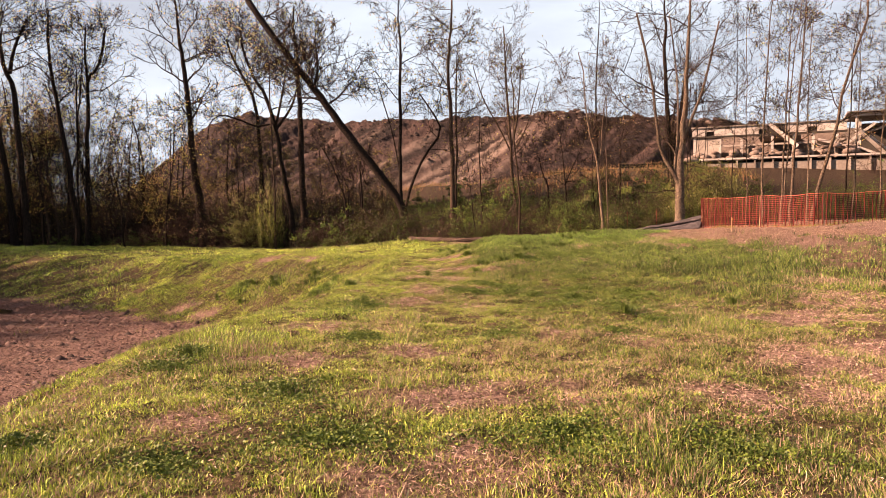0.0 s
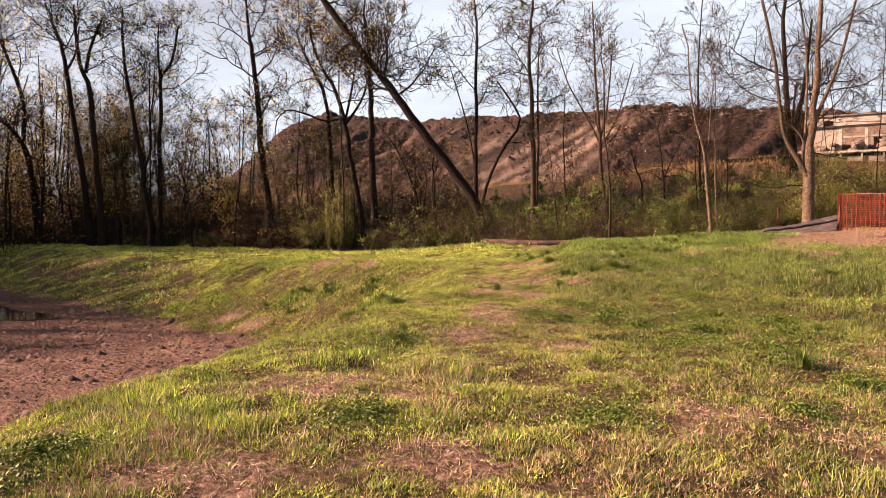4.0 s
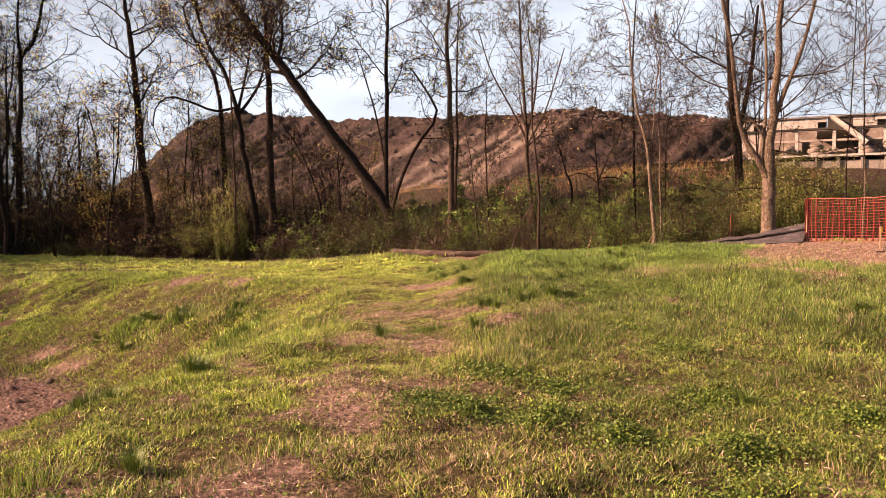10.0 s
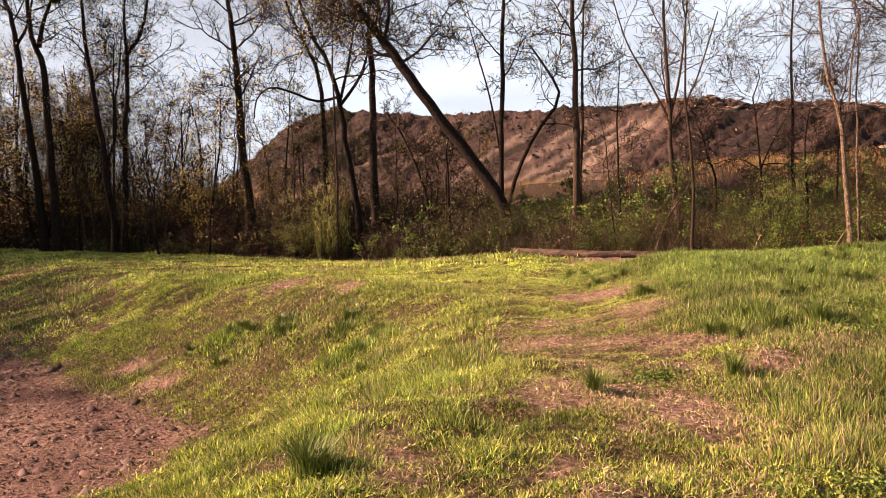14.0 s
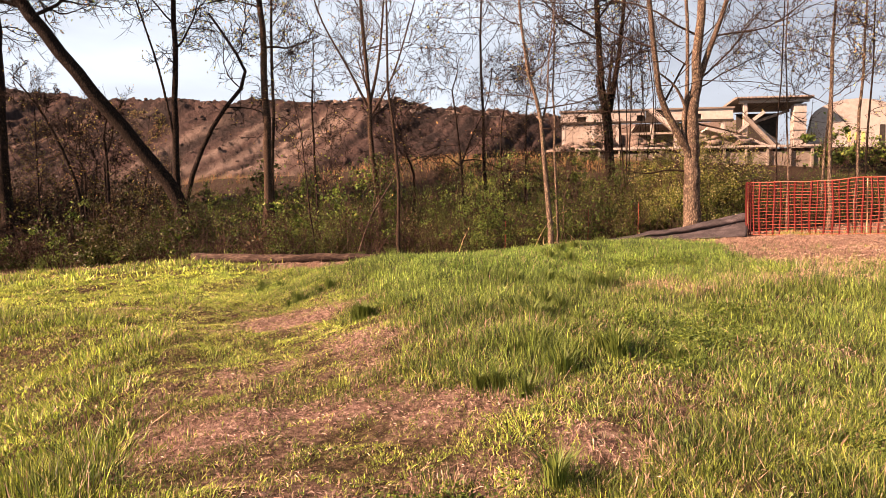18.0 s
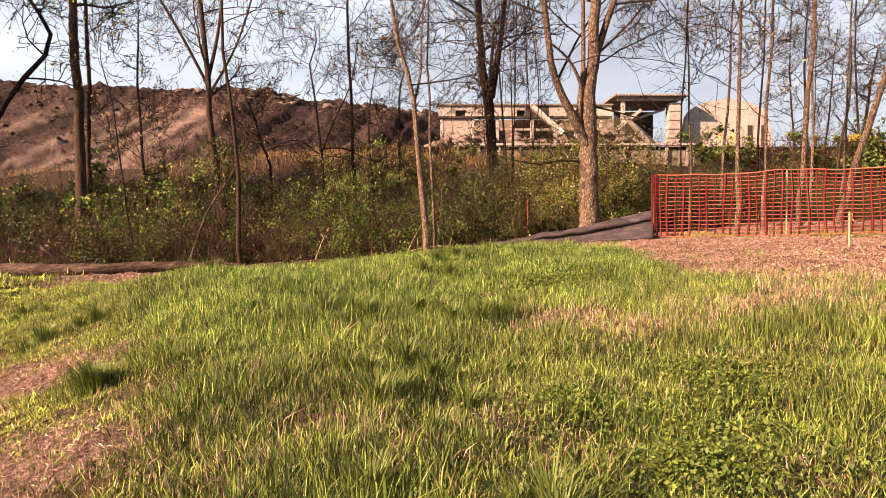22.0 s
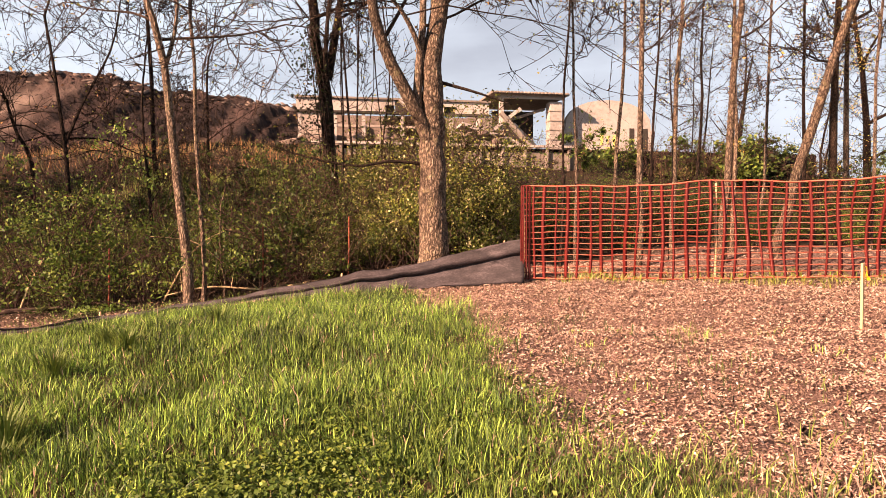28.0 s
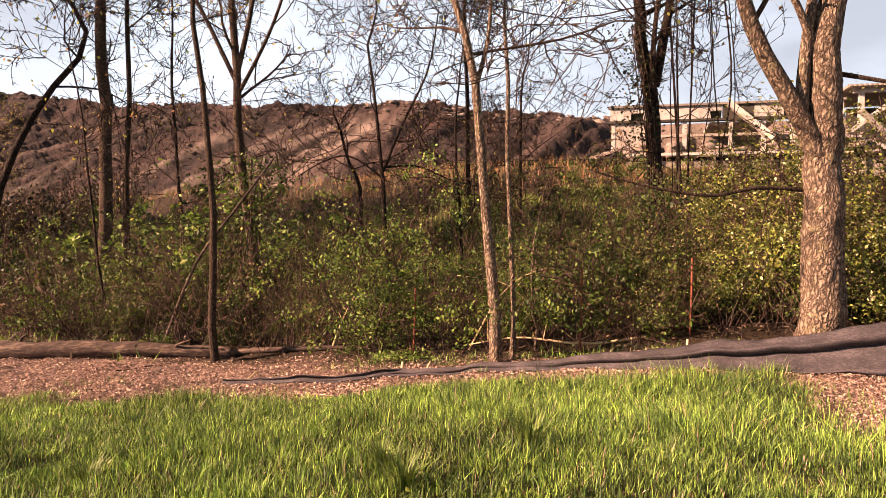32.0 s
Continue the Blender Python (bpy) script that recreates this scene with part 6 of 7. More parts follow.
# the rolled end of the net at its first post
acc = Acc()
for k in range(9):
    a = k * 0.7
    p = net_point(np.full(9, 0.04), np.linspace(0, 1, 9)) + np.array([0.06 * math.cos(a), 0.06 * math.sin(a), 0])
    strand(acc, p, 0.02, 0.006)
for k in range(16):
    th = np.linspace(0, 2 * np.pi, 9)
    p = net_point(np.array(0.04), np.array(k / 15)) + np.stack([0.06 * np.cos(th), 0.06 * np.sin(th), 0 * th], -1)
    strand(acc, p, 0.012, 0.004)
part_me("rolled_end", acc.mesh("rolled_end", ORANGE_BAND, False), net, "end of the net wound round its post")
for s in np.arange(0.02, total, 2.4):
    x, y = fence_at(s)
    g = float(ground(x, y))
    acc = Acc()
    acc.tube([(x + 0.03, y + 0.04, g - 0.3), (x + 0.03, y + 0.04, g + 0.6), (x + 0.035, y + 0.05, g + 1.22)], [0.018, 0.017, 0.016], 6)
    me = acc.mesh("post", STAKE)
    me.transform(Matrix.Translation(-Vector(org)))
    part_me("post", me, net, "thin wooden post")

# ---- collapsed black silt fence ----
SILT = smooth_line([(10.95, 29.0, 0.54), (10.35, 29.5, 0.42), (9.5, 30.05, 0.27), (8.6, 30.7, 0.15), (7.4, 31.75, 0.09), (6.5, 32.3, 0.07), (6.0, 32.6, 0.04)], 60)


def cloth(name, line, folds, width, label):
    n, m = len(line), 29
    d = np.gradient(line[:, :2], axis=0)
    d /= np.linalg.norm(d, axis=1)[:, None]
    nor = np.stack([d[:, 1], -d[:, 0]], 1)
    nor *= np.sign(nor @ np.array([-0.5, -0.85]))[:, None]
    v = np.zeros((n, m, 3))
    s = np.arange(n) * 0.13
    for j in range(m):
        h = j / (m - 1)
        drop = (np.sin(h * np.pi * folds + s * 0.55 + 0.6 * np.sin(s * 0.4)) * 0.05 + 0.02 * np.sin(h * np.pi * folds * 2.3 + s * 0.8)) * (0.35 + h) * np.clip(line[:, 2] / 0.25, 0.35, 1.2) + 0.01 * np.sin(s * 5 + h * 9)
        out = (width * np.clip(line[:, 2] / 0.4, 0.35, 1.3)) * (1 - h) + drop
        x, y = line[:, 0] + nor[:, 0] * out, line[:, 1] + nor[:, 1] * out
        v[:, j] = np.stack([x, y, ground(x, y) + 0.012 + line[:, 2] * h + np.abs(drop) * 0.7 * (1 - 0.3 * h)], 1)
    ii = (np.arange(n - 1)[:, None] * m + np.arange(m - 1)[None, :]).ravel()
    me = mesh_from(name, v.reshape(-1, 3), None, FABRIC, True, quads=np.stack([ii, ii + 1, ii + m + 1, ii + m], 1))
    o = Vector(v[0, 0])
    me.transform(Matrix.Translation(-o))
    t = thing(name, label, "silt fence", o)
    ob = part_me("fabric", me, t)
    so = ob.modifiers.new("thick", "SOLIDIFY")
    so.thickness = 0.008
    for k in range(4, n, 22):
        p = np.array([line[k, 0], line[k, 1], 0.0]) - 0.05 * np.append(nor[k], 0)
        p[2] = float(ground(p[0], p[1]))
        p -= np.array(o)
        d = np.append(nor[k], 0) * -0.5 * (1.2 - 2 * line[k, 2])
        acc = Acc()
        acc.tube([p - np.array([0, 0, 0.1]), p + np.array([0, 0, 0.02]) + d * 0.1, p + d * 0.5 + np.array([0, 0, line[k, 2] + 0.05])], [0.016, 0.016, 0.015], 4)
        part_me("post", acc.mesh("post", STAKE, False), t, "thin wooden post")
    return t


cloth("silt_fence", SILT, 2.6, 0.24, "collapsed black woven silt fence sagging from a post")
cloth("silt_fence", smooth_line([(6.6, 32.35, 0.06), (5.9, 32.5, 0.07), (5.2, 32.75, 0.07), (4.2, 33.3, 0.04)], 30), 2.0, 0.14, "strip of black silt fence lying flat on chips")

# ---- fallen logs ----
def log(pts, r0, r1, label):
    pts = smooth_line([(x, y, float(ground(x, y)) + z) for x, y, z in pts], 22)
    o = pts[0].copy()
    t = thing("log", label, "log", o)
    pts = pts - o
    acc = Acc()
    rr = np.linspace(r0, r1, 22) * (1 + 0.08 * np.sin(np.arange(22) * 1.7))
    fine = smooth_line(pts, 66)
    acc.tube(fine, np.interp(np.linspace(0, 21, 66), np.arange(22), rr), 18)
    v = acc.v[0].reshape(66, 18, 3)
    k, u = np.arange(18)[None, :], np.arange(66)[:, None]
    groove = np.abs(np.sin(k * 1.9 + 0.6 * np.sin(u * 0.23 + k))) * 0.16 + 0.05 * np.sin(u * 0.9 + k * 2.1)
    v[:] = fine[:, None] + (v - fine[:, None]) * (0.9 + groove)[:, :, None]
    part_me("trunk", acc.mesh("trunk", DEADWOOD), t)
    acc = Acc()
    acc.tube([pts[9] + np.array([0, 0, rr[9] * 0.8]), pts[9] + np.array([0.05, -0.05, rr[9] + 0.06]), pts[9] + np.array([0.12, -0.1, rr[9] + 0.1])], [0.03, 0.025, 0.015], 6)
    part_me("branch_stub", acc.mesh("branch_stub", DEADWOOD), t)
    acc = Acc()
    acc.tube([pts[17], pts[17] + np.array([0.1, -0.12, 0.12]), pts[17] + np.array([0.3, -0.2, 0.2])], [0.025, 0.02, 0.01], 6)
    part_me("branch_stub", acc.mesh("branch_stub", DEADWOOD), t)
    return t


log([(-1.8, 36.75, 0.14), (0.3, 36.0, 0.14), (2.35, 35.5, 0.12), (4.1, 35.15, 0.08)], 0.18, 0.10, "long weathered dark log lying at the wood's edge")
log([(4.0, 35.3, 0.05), (5.4, 34.7, 0.05), (6.4, 34.2, 0.03)], 0.05, 0.02, "thin broken fallen branch")
acc = Acc()
acc.tube(smooth_line([(2.9, 36.2, float(ground(2.9, 36.2))), (3.4, 36.3, 1.7), (4.0, 36.5, 2.6), (4.6, 37.4, 3.6)], 10), np.linspace(0.03, 0.018, 10), 6)
tagged(new("leaning_pole", acc.mesh("leaning_pole", DEADWOOD)), "bare dead stem leaning into the thicket", "branch")

for pts, r in (([(7.4, 33.3, 0.0), (7.9, 33.4, 0.75), (8.5, 33.5, 1.0), (9.2, 33.8, 0.75), (9.6, 34.0, 0.4)], 0.013), ([(8.9, 33.2, 0.0), (8.3, 33.3, 0.55), (7.9, 33.4, 0.9), (7.3, 33.6, 1.05)], 0.011), ([(9.6, 32.4, 0.0), (8.8, 32.6, 0.12), (8.0, 32.9, 0.2), (7.4, 33.2, 0.12)], 0.02),
               ([(5.6, 34.6, 0.0), (5.75, 34.6, 0.4), (5.95, 34.6, 0.8)], 0.016)):
    line = smooth_line([(x, y, float(ground(x, y)) + z) for x, y, z in pts], 14)
    acc = Acc()
    acc.tube(line, np.linspace(r, r * 0.4, 14), 6)
    q = line[[5, 7, 9, 11]]
    acc.spikes(q, br.normal(0, 0.16, (4, 3)) + np.array([0.1, -0.03, 0.12]), np.full(4, r * 0.5))
    tagged(new("dead_branch", acc.mesh("dead_branch", STAKE)), "pale dead branch arching through the thicket's edge", "branch", group="dead branches")

# ---- marker stake and small things on the chips ----
sx, sy = 10.29, 24.52
stake = thing("marker_stake", "wooden survey stake with yellow ribbon in the chips", "stake", (sx, sy, float(ground(sx, sy))))
bm = bmesh.new()
bmesh.ops.create_cube(bm, size=1, matrix=Matrix.Translation((0, 0, 0.2)) @ Matrix.Diagonal((0.035, 0.018, 0.64, 1)))
for v in bm.verts:
    if v.co.z < 0:
        v.co.x *= 0.2
post = part("post", bm, STAKE, stake)
bm = bmesh.new()
g = [[bm.verts.new((0.021 + 0.012 * math.sin(j * 1.4), -0.012 - 0.006 * j * (1 - i), 0.5 - 0.018 * j - 0.004 * i)) for j in range(7)] for i in (0, 1)]
for i in range(2):
    for j in range(7):
        g[i][j].co.x += (i - 0.5) * 0.03
for j in range(6):
    bm.faces.new((g[0][j], g[1][j], g[1][j + 1], g[0][j + 1]))
ribbon = part("ribbon", bm, RIBBON, post, "yellow plastic ribbon")
so = ribbon.modifiers.new("thick", "SOLIDIFY")
so.thickness = 0.002
for k, (x, y, a, ln, r) in enumerate(((8.1, 24.0, 0.9, 0.5, 0.014), (9.9, 23.6, 0.3, 0.7, 0.012), (11.2, 25.3, 2.0, 0.6, 0.012), (8.9, 26.4, 2.6, 0.35, 0.01), (9.4, 22.0, 0.5, 0.6, 0.012), (10.8, 24.2, 0.2, 0.8, 0.016), (1.4, 34.6, 2.7, 0.7, 0.015), (3.0, 34.2, 0.4, 0.6, 0.012))):
    acc = Acc()
    c, s = math.cos(a), math.sin(a)
    acc.tube([(x + c * f * ln, y + s * f * ln + 0.03 * math.sin(f * 6), float(ground(x, y)) + r * 0.9 + 0.01 * math.sin(f * 5)) for f in np.linspace(-0.5, 0.5, 6)], np.linspace(r, r * 0.5, 6), 6)
    tagged(new("stick", acc.mesh("stick", DEADWOOD)), "bare broken stick lying on wood chips", "stick", group="fallen sticks")
for x, h, lab in ((8.7, 1.1, "thin rusty metal stake in the thicket"), (9.9, 0.95, "thin rusty metal stake in the thicket"), (6.7, 0.9, "thin rusty metal stake in the thicket")):
    y = float(edge(x)) + 0.5
    g = float(ground(x, y))
    acc = Acc()
    acc.tube([(x, y, g - 0.1), (x + 0.02, y, g + h * 0.5), (x + 0.03, y + 0.02, g + h)], [0.014, 0.014, 0.014], 6)
    tagged(new("metal_stake", acc.mesh("metal_stake", RUST)), lab, "stake", group="metal stakes")

# ---- grass, clover, straw and chips ----
def blades(x, y, h, w, tint, rng, segs=2, lean=0.55, name="grass", la=None):
    """Tapering bent blades of grass in one mesh."""
    n = len(x)
    z = ground(x, y) - 0.008
    a = rng.uniform(0, 2 * np.pi, n)
    side = np.stack([np.cos(a), np.sin(a), np.zeros(n)], 1) * (w / 2)[:, None]
    la = rng.uniform(0, 2 * np.pi, n) if la is None else la
    lx = np.abs(rng.normal(0, lean, n)) * h
    off = np.stack([np.cos(la) * lx, np.sin(la) * lx, np.zeros(n)], 1)
    p = np.stack([x, y, z], 1)
    up = np.zeros((n, 3))
    up[:, 2] = h
    if segs == 1:
        v = np.stack([p - side, p + side, p + off + up], 1)
        i = np.arange(n)[:, None] * 3
        return mesh_from(name, v.reshape(-1, 3), i + [0, 1, 2], GRASS, False, np.repeat(tint, 3, 0))
    v = np.stack([p, p + side + off * 0.3 + up * 0.5, p - side + off * 0.3 + up * 0.5, p + off + up * 0.92], 1)
    i = np.arange(n)[:, None] * 4
    tri = np.concatenate([i + [0, 1, 2], i + [2, 1, 3]], 0)
    return mesh_from(name, v.reshape(-1, 3), tri, GRASS, False, np.repeat(tint, 4, 0))


gr = np.random.default_rng(31)
tagged(new("dry_grass", blades(BLADE_JOB[0], BLADE_JOB[1], BLADE_JOB[2], BLADE_JOB[2] * 0.045, BLADE_JOB[3], gr, 1, name="dry_grass")), "dry orange and olive grass on the slope behind", "grass", kind="stuff")
TURF = [(0.245, 0.318, 0.054), (0.180, 0.252, 0.046), (0.315, 0.360, 0.088), (0.060, 0.108, 0.024), (0.33, 0.24, 0.15)]


def lushness(x, y):
    """0 on the short dry turf, 1 in the tall grass of the lawn's far end."""
    t = sm((y - 18.5 + 0.8 * x) / 6.0) * sm((x + 0.1) / 2.0)
    t = np.maximum(t, 0.7 * sm((y - 26) / 3) * sm((x + 2) / 3))
    return np.maximum(t * (0.88 + 0.25 * wob(x, y, 1.3, 3.0)), blob(x, y, LUSH))


def sow(n, x0, x1, y0, y1, wide, tall, segs, name, label, per=11, rad=0.045):
    """Grass in small tufts: the blades of a tuft spread outwards from its middle and share its colour and vigour."""
    k = n // per
    cx, cy = gr.uniform(x0, x1, k), gr.uniform(y0, y1, k)
    chip, bare, wood = zones(cx, cy)
    lush = np.clip(lushness(cx, cy), 0, 1)
    clump = 0.5 + 0.55 * patchy(cx, cy, 1.1, 1) + 0.45 * patchy(cx, cy, 4.5, 2)
    keep = (1 - chip * 0.985) * (1 - 0.88 * bare) * (1 - wood) * np.clip(0.45 + 0.6 * clump + lush * 0.45, 0.2, 1) * sm(basin(cx, cy) / 0.16 + 0.05)
    ok = gr.uniform(0, 1, k) < keep
    cx, cy, lush, clump, bare = cx[ok], cy[ok], lush[ok], np.clip(clump[ok], 0, 1), bare[ok]
    k = len(cx)
    rank = patchy(cx, cy, 0.9, 8) + 0.5 * patchy(cx, cy, 3.3, 9)
    tuft = sm((rank - 0.25) / 0.45) * (1 - 0.35 * lush)
    vigour = gr.uniform(0.35, 1.4, k) * (1 + 0.95 * lush) * (0.65 + 0.5 * clump) * (1 + 0.7 * tuft)
    t = palette(TURF, [4, 3, 2.2, 1.6, 0.25], k, gr, 0.2)
    green = gr.uniform(0, 1, k) < 0.10 + lush * 0.92 + 0.45 * tuft + 0.3 * sm((cx - 0.6) / 1.4)
    t[green] = palette([(0.132, 0.204, 0.042), (0.200, 0.284, 0.058), (0.040, 0.070, 0.021)], [3, 2.3, 3.4], int(green.sum()), gr, 0.2)
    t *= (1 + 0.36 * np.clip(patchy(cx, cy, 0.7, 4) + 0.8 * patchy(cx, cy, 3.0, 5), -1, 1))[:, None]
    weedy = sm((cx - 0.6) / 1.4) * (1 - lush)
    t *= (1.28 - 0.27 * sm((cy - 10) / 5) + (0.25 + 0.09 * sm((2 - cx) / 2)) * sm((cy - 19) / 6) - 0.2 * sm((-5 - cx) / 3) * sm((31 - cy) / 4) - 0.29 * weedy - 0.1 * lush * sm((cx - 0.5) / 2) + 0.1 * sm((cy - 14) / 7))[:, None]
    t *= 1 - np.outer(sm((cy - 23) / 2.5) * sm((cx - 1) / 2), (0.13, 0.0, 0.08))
    # brighter bank grass, and far lawn whose sunlight is put into the tint
    sun_tint = np.maximum(sm((-cx - 0.2) / 1.8) * sm((24 - cy) / 4), sm((cy - 27) / 5) * sm((2 - cx) / 3)) * (1 - bare)
    t *= (1 + 0.22 * sun_tint)[:, None]
    dryness = np.clip((1 - 0.6 * sun_tint) * (1 - 0.45 * weedy) * (0.17 * (1 - lush) * (1 - 0.5 * sm((cy - 12) / 4)) + 0.012) * (1 + 1.1 * patchy(cx, cy, 0.55, 6)) + 0.35 * bare + 0.21 * sm((12.5 - cy) / 5) * (0.6 + patchy(cx, cy, 1.7, 16)), 0.02, 0.8)
    i = np.repeat(np.arange(k), per)
    m = len(i)
    spread = rad * (0.8 + 0.5 * vigour[i])
    ox, oy = gr.normal(0, 1, m) * spread, gr.normal(0, 1, m) * spread
    h = tall * gr.uniform(0.5, 1.25, m) * vigour[i]
    w = wide * gr.uniform(0.7, 1.3, m) * (1 + 0.25 * lush[i])
    flat = (1 - lush[i]) * (1 - 0.8 * tuft[i])
    h *= 1 - 0.35 * flat
    w *= 1 + 0.35 * flat
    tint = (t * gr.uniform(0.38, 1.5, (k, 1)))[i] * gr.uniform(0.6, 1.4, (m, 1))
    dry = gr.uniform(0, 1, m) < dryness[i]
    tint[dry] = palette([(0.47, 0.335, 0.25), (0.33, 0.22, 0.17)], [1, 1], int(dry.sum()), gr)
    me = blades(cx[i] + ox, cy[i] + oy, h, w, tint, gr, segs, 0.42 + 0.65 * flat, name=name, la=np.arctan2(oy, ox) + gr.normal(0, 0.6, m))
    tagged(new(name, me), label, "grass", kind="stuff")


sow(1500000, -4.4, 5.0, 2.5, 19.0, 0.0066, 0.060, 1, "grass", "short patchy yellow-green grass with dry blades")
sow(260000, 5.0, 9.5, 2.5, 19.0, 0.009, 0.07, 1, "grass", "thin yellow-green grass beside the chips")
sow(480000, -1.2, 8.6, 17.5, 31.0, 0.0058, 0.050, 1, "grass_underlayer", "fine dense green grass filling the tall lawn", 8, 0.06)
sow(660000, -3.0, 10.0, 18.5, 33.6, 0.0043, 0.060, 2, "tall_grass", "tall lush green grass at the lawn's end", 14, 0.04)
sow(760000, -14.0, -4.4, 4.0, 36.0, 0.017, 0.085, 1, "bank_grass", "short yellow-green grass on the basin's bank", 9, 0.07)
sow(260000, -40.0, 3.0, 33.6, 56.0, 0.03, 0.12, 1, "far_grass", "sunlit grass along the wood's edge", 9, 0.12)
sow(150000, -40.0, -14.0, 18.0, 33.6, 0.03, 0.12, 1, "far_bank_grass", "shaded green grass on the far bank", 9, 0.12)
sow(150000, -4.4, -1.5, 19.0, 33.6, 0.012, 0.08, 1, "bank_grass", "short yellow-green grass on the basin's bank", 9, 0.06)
sow(70000, -5.0, 9.5, -6.0, 2.5, 0.016, 0.07, 1, "outer_grass", "short yellow-green grass behind the start of the path")
sow(40000, -14.0, -5.0, -6.0, 4.0, 0.018, 0.07, 1, "outer_grass", "short yellow-green grass on the near bank")
sow(90000, 9.0, 16.0, -6.0, 24.0, 0.014, 0.08, 1, "sparse_grass", "thin grass among the chips")

# rank grass on the slope among the shrubs
n = 70000
x = gr.uniform(-8, 17, n)
y = edge(x) + 1.5 + gr.uniform(0, 1, n) * 15
ok = 0.5 + 0.6 * wob(x, y, 0.8, 1.0) > gr.uniform(0, 1, n)
x, y = x[ok], y[ok]
tagged(new("rank_grass", blades(x, y, gr.uniform(0.15, 0.45, len(x)), np.full(len(x), 0.016), palette([(0.12, 0.19, 0.03), (0.19, 0.25, 0.04), (0.28, 0.24, 0.09), (0.07, 0.12, 0.02)], [3, 3, 1, 2], len(x), gr), gr, 1, name="rank_grass")),
       "rank green grass growing between the shrubs", "grass", kind="stuff")

# clods of turned mud on the basin floor
n = 15000
x, y = gr.uniform(-30, -6.5, n), gr.uniform(10, 33, n)
ok = (basin(x, y) < 0.17) & (0.35 + 0.8 * patchy(x, y, 0.35, 4) + 0.5 * patchy(x, y, 1.3, 7) > gr.uniform(0, 1, n))
x, y = x[ok], y[ok]
n = len(x)
octa = np.array([(1, 0, 0), (0.3, 0.95, 0), (-0.8, 0.6, 0), (-0.8, -0.6, 0), (0.3, -0.95, 0), (0, 0, 1)], float)
size = 0.035 + 0.10 * gr.uniform(0, 1, n) ** 2.5
turn = gr.uniform(0, 6.28, n)
local = octa[None] * gr.uniform(0.6, 1.4, (n, 6, 1)) * size[:, None, None] * np.array([1.3, 0.8, 0.75])
v = np.stack([local[..., 0] * np.cos(turn)[:, None] - local[..., 1] * np.sin(turn)[:, None] + x[:, None],
              local[..., 0] * np.sin(turn)[:, None] + local[..., 1] * np.cos(turn)[:, None] + y[:, None],
              local[..., 2] + ground(x, y)[:, None] - 0.01], 2)
i = np.arange(n)[:, None] * 6
tri = np.concatenate([i + [k, (k + 1) % 5, 5] for k in range(5)], 0)
tint = palette([(0.075, 0.045, 0.040), (0.12, 0.076, 0.067), (0.04, 0.025, 0.022), (0.18, 0.125, 0.107)], [3, 3, 3, 1], n, gr)
tagged(new("mud_clods", mesh_from("mud_clods", v.reshape(-1, 3), tri, CHIP, False, np.repeat(tint, 6, 0))), "dark clods of drying mud strewn over the basin floor", "clods", kind="stuff")

# single tall tufts
TUFT = []
for k in range(3):
    n = 170
    a, d = gr.uniform(0, 6.28, n), np.abs(gr.normal(0, 0.07, n))
    p = np.stack([d * np.cos(a), d * np.sin(a), np.zeros(n)], 1)
    h = gr.uniform(0.12, 0.32, n)
    out = np.stack([np.cos(a), np.sin(a), np.zeros(n)], 1) * (h * gr.uniform(0.2, 0.9, n))[:, None]
    side = np.stack([-np.sin(a), np.cos(a), np.zeros(n)], 1) * 0.0045
    up = np.zeros((n, 3))
    up[:, 2] = h
    v = np.stack([p - side * 0.6, p + side * 0.6, p + side + out * 0.3 + up * 0.55, p - side + out * 0.3 + up * 0.55, p + out + up * 0.9], 1)
    i = np.arange(n)[:, None] * 5
    tri = np.concatenate([i + [0, 1, 2], i + [0, 2, 3], i + [3, 2, 4]], 0)
    TUFT.append(mesh_from("grass_tuft", v.reshape(-1, 3), tri, GRASS, False, np.repeat(palette([(0.09, 0.145, 0.03), (0.13, 0.185, 0.04), (0.06, 0.10, 0.02)], [3, 2, 2], n, gr), 5, 0)))
tufts = [(x + gr.normal(0, r * 0.5), y + gr.normal(0, r * 0.5)) for x, y, r in LUSH for _ in range(4)] + [(gr.uniform(-2.5, 6.5), gr.uniform(9, 30)) for _ in range(12)]
for k, (x, y) in enumerate(tufts):
    o = tagged(new("grass_tuft", TUFT[k % 3]), "tall dark green tuft of grass in the lawn", "grass tuft", "grass tufts")
    o.location = (x, y, float(ground(x, y)) - 0.01)
    o.rotation_euler = (0, 0, gr.uniform(0, 6.28))
    s = gr.uniform(0.5, 0.95)
    o.scale = (s, s, s)

# clover and broad-leaved weeds
cx, cy = [], []
for x, y, r in CLOVER:
    n = int(13000 * r * r + 500)
    a, d = gr.uniform(0, 6.28, n), r * np.abs(gr.normal(0, 0.62, n))
    d = d * (1 + 0.35 * np.sin(3 * a + 5 * x) + 0.25 * np.sin(7 * a + 3 * y))
    cx.append(x + d * np.cos(a))
    cy.append(y + d * np.sin(a))
cx, cy = np.concatenate(cx), np.concatenate(cy)
n = len(cx)
cz = ground(cx, cy) + gr.uniform(0.01, 0.09, n) * (0.7 + 0.5 * patchy(cx, cy, 3.0, 3))
tint = palette([(0.085, 0.14, 0.026), (0.055, 0.10, 0.018), (0.15, 0.21, 0.036)], [3, 3, 2], n, gr)
tagged(new("clover", leaf_cloud(np.stack([cx, cy, cz], 1), 0.0115, tint, gr, "clover", GRASS, up=1.6, slim=0.8)), "low dark green clover and weeds in patches", "clover", kind="stuff")
n = 16000
x, y = gr.uniform(-4, 9, n), gr.uniform(3, 32, n)
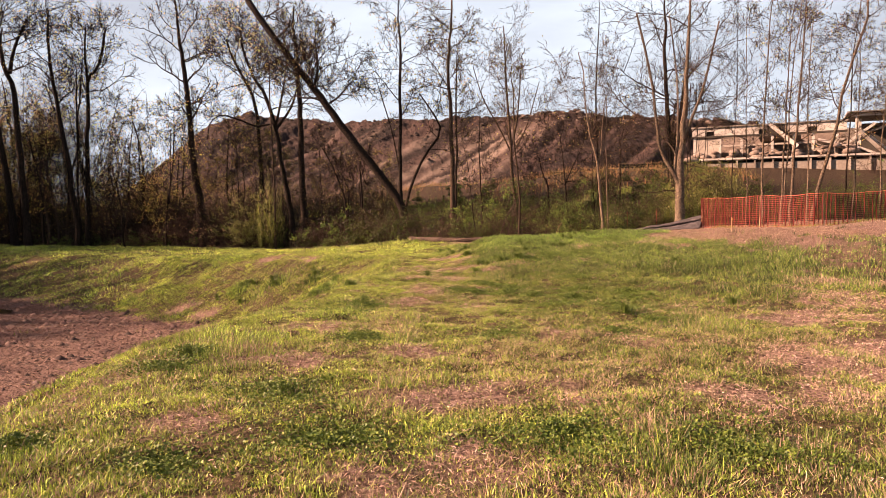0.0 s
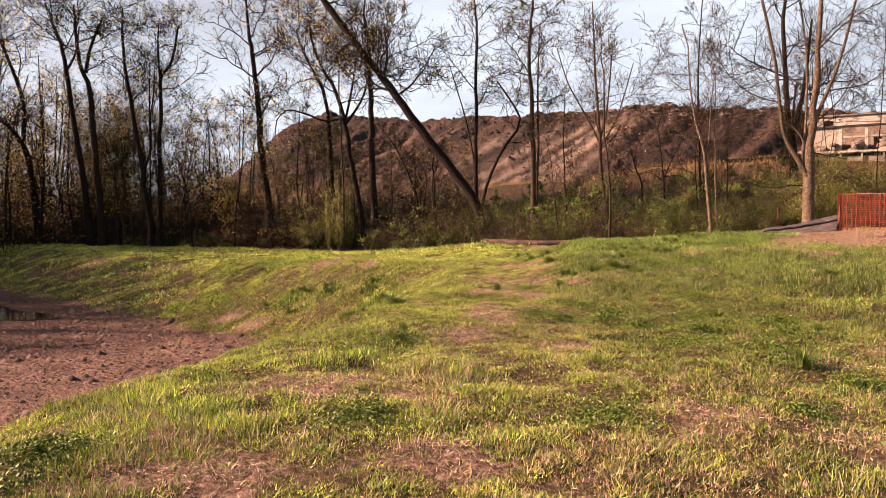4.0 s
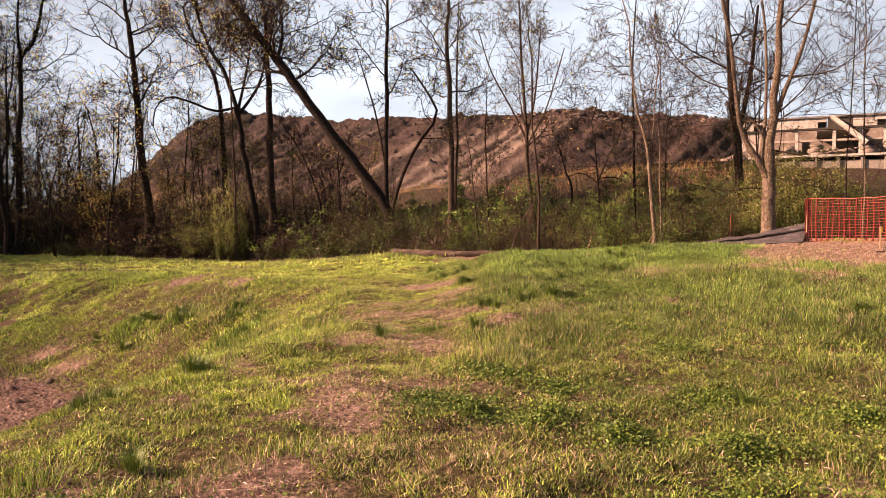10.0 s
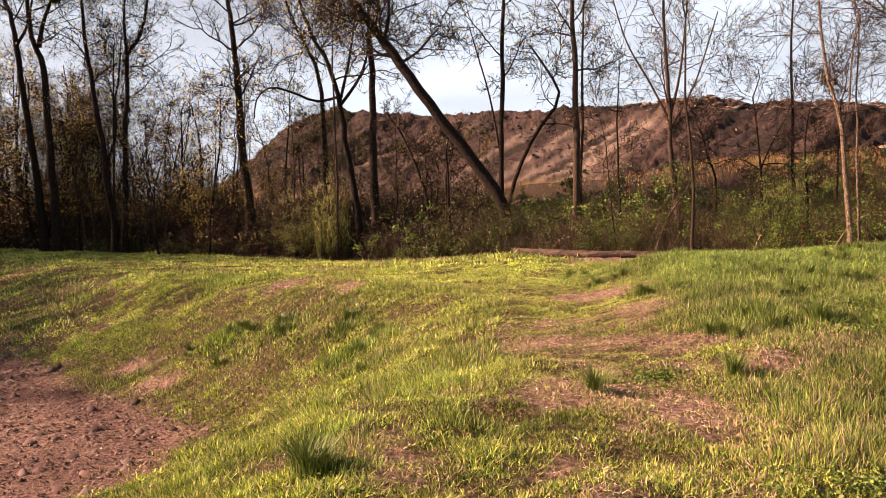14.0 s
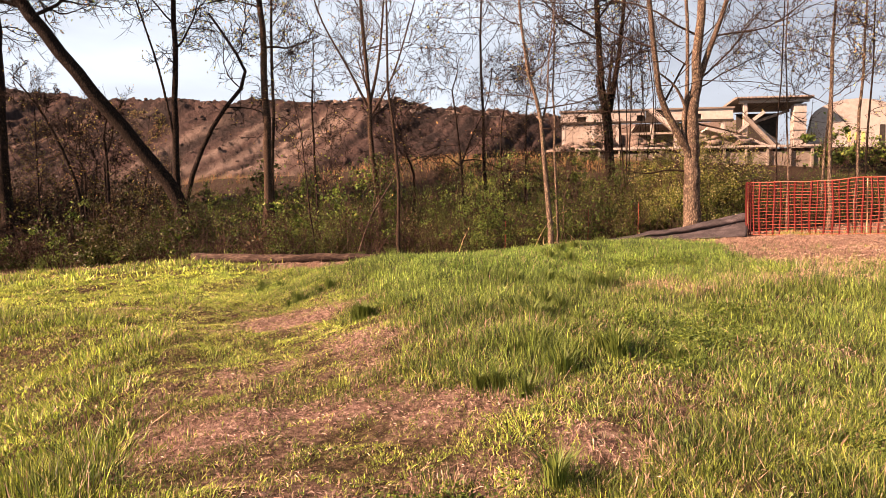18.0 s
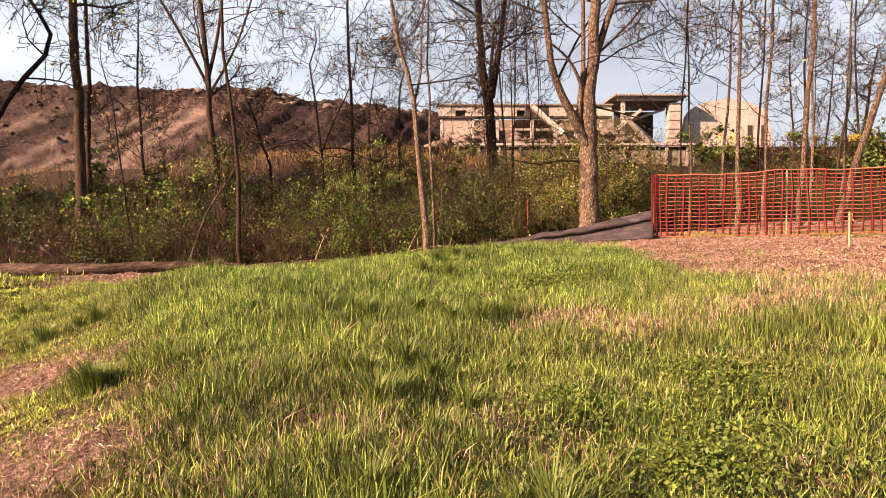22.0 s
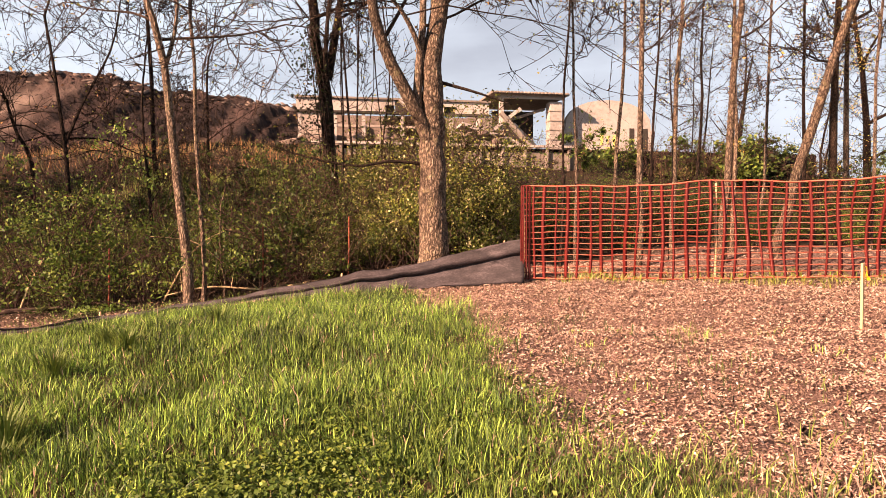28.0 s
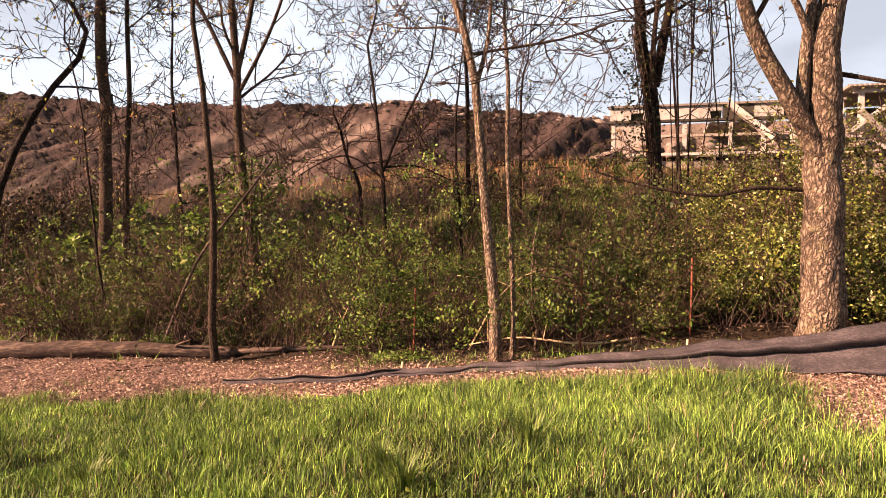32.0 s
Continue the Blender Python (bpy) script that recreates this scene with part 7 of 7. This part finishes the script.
chip, bare, wood = zones(x, y)
ok = (chip < 0.5) & (wood < 0.3) & (0.5 + 0.5 * wob(x, y, 2.7, 6.0) > gr.uniform(0.1, 1, n))
x, y = x[ok], y[ok]
tagged(new("weeds", leaf_cloud(np.stack([x, y, ground(x, y) + gr.uniform(0.01, 0.06, len(x))], 1), 0.014, palette([(0.09, 0.15, 0.03), (0.16, 0.21, 0.04)], [1, 1], len(x), gr), gr, "weeds", GRASS, up=1.6, slim=0.7)),
       "small broad-leaved weeds scattered through the grass", "weeds", kind="stuff")


def litter(n, x0, x1, y0, y1, size, colors, weights, name, label, zone, slim):
    x, y = gr.uniform(x0, x1, n), gr.uniform(y0, y1, n)
    chip, bare, wood = zones(x, y)
    wgt = {"chip": chip, "bare": np.maximum(bare * 0.9, 0.06), "wood": wood}[zone]
    ok = gr.uniform(0, 1, n) < wgt
    x, y = x[ok], y[ok]
    m = len(x)
    c = np.stack([x, y, ground(x, y) + gr.uniform(0.0, 0.022, m)], 1)
    tagged(new(name, leaf_cloud(c, size, palette(colors, weights, m, gr, 0.35), gr, name, CHIP, up=2.2, slim=slim)), label, "litter", kind="stuff")


WOODY = [(0.44, 0.31, 0.235), (0.28, 0.178, 0.137), (0.52, 0.40, 0.325), (0.09, 0.055, 0.045), (0.36, 0.225, 0.18)]
litter(330000, 6.3, 13.6, 21.0, 31.0, 0.0115, WOODY, [3, 3, 2, 2, 2], "near_chips", "pinkish brown wood chips and dead leaves thickly strewn", "chip", 0.42)
litter(70000, 3.5, 16.0, 8.0, 33.0, 0.02, WOODY, [3, 3, 2, 2, 2], "wood_chips", "pinkish brown wood chips and dead leaves covering the ground", "chip", 0.4)
litter(100000, -2.0, 9.5, 30.0, 37.0, 0.019, WOODY, [3, 3, 2, 2, 2], "edge_chips", "strip of wood chips and bark along the wood's edge", "chip", 0.4)
litter(330000, -3.5, 9.5, 3.0, 30.0, 0.019, [(0.52, 0.37, 0.31), (0.36, 0.23, 0.195), (0.66, 0.50, 0.43)], [1, 1, 1], "straw_litter", "dry straw and thatch lying on bare patches", "bare", 0.14)
litter(70000, 4.3, 10.5, 20.0, 25.2, 0.016, [(0.42, 0.265, 0.205), (0.28, 0.16, 0.125), (0.54, 0.39, 0.31), (0.14, 0.075, 0.055)], [2, 2, 2, 2], "patch_litter", "pinkish chips and dead leaves on a worn patch", "bare", 0.4)
litter(90000, -34.0, -6.0, 6.0, 40.0, 0.035, [(0.15, 0.095, 0.078), (0.10, 0.06, 0.05), (0.24, 0.165, 0.135)], [1, 1, 1], "basin_litter", "crumbled clods and debris on the muddy basin floor", "bare", 0.5)
litter(40000, -20.0, 16.0, 30.0, 56.0, 0.035, [(0.10, 0.065, 0.04), (0.18, 0.115, 0.07), (0.06, 0.042, 0.03)], [1, 1, 1], "leaf_litter", "brown leaf litter on the woodland floor", "wood", 0.6)

# weeds along the foot of the net
n = 5200
s = gr.uniform(0.6, total, n)
x, y = fence_at(s)
x, y = x + gr.normal(0, 0.16, n), y + gr.normal(0, 0.16, n)
ok = 0.45 + 0.6 * wob(s, s * 0, 2.3, 1.0) > gr.uniform(0, 1, n)
x, y = x[ok], y[ok]
tagged(new("fence_weeds", blades(x, y, gr.uniform(0.06, 0.2, len(x)), np.full(len(x), 0.009), palette([(0.21, 0.25, 0.04), (0.14, 0.20, 0.035), (0.30, 0.26, 0.10)], [3, 2, 2], len(x), gr), gr, 2, name="fence_weeds")),
       "yellow-green weeds growing along the net fence", "weeds", kind="stuff")
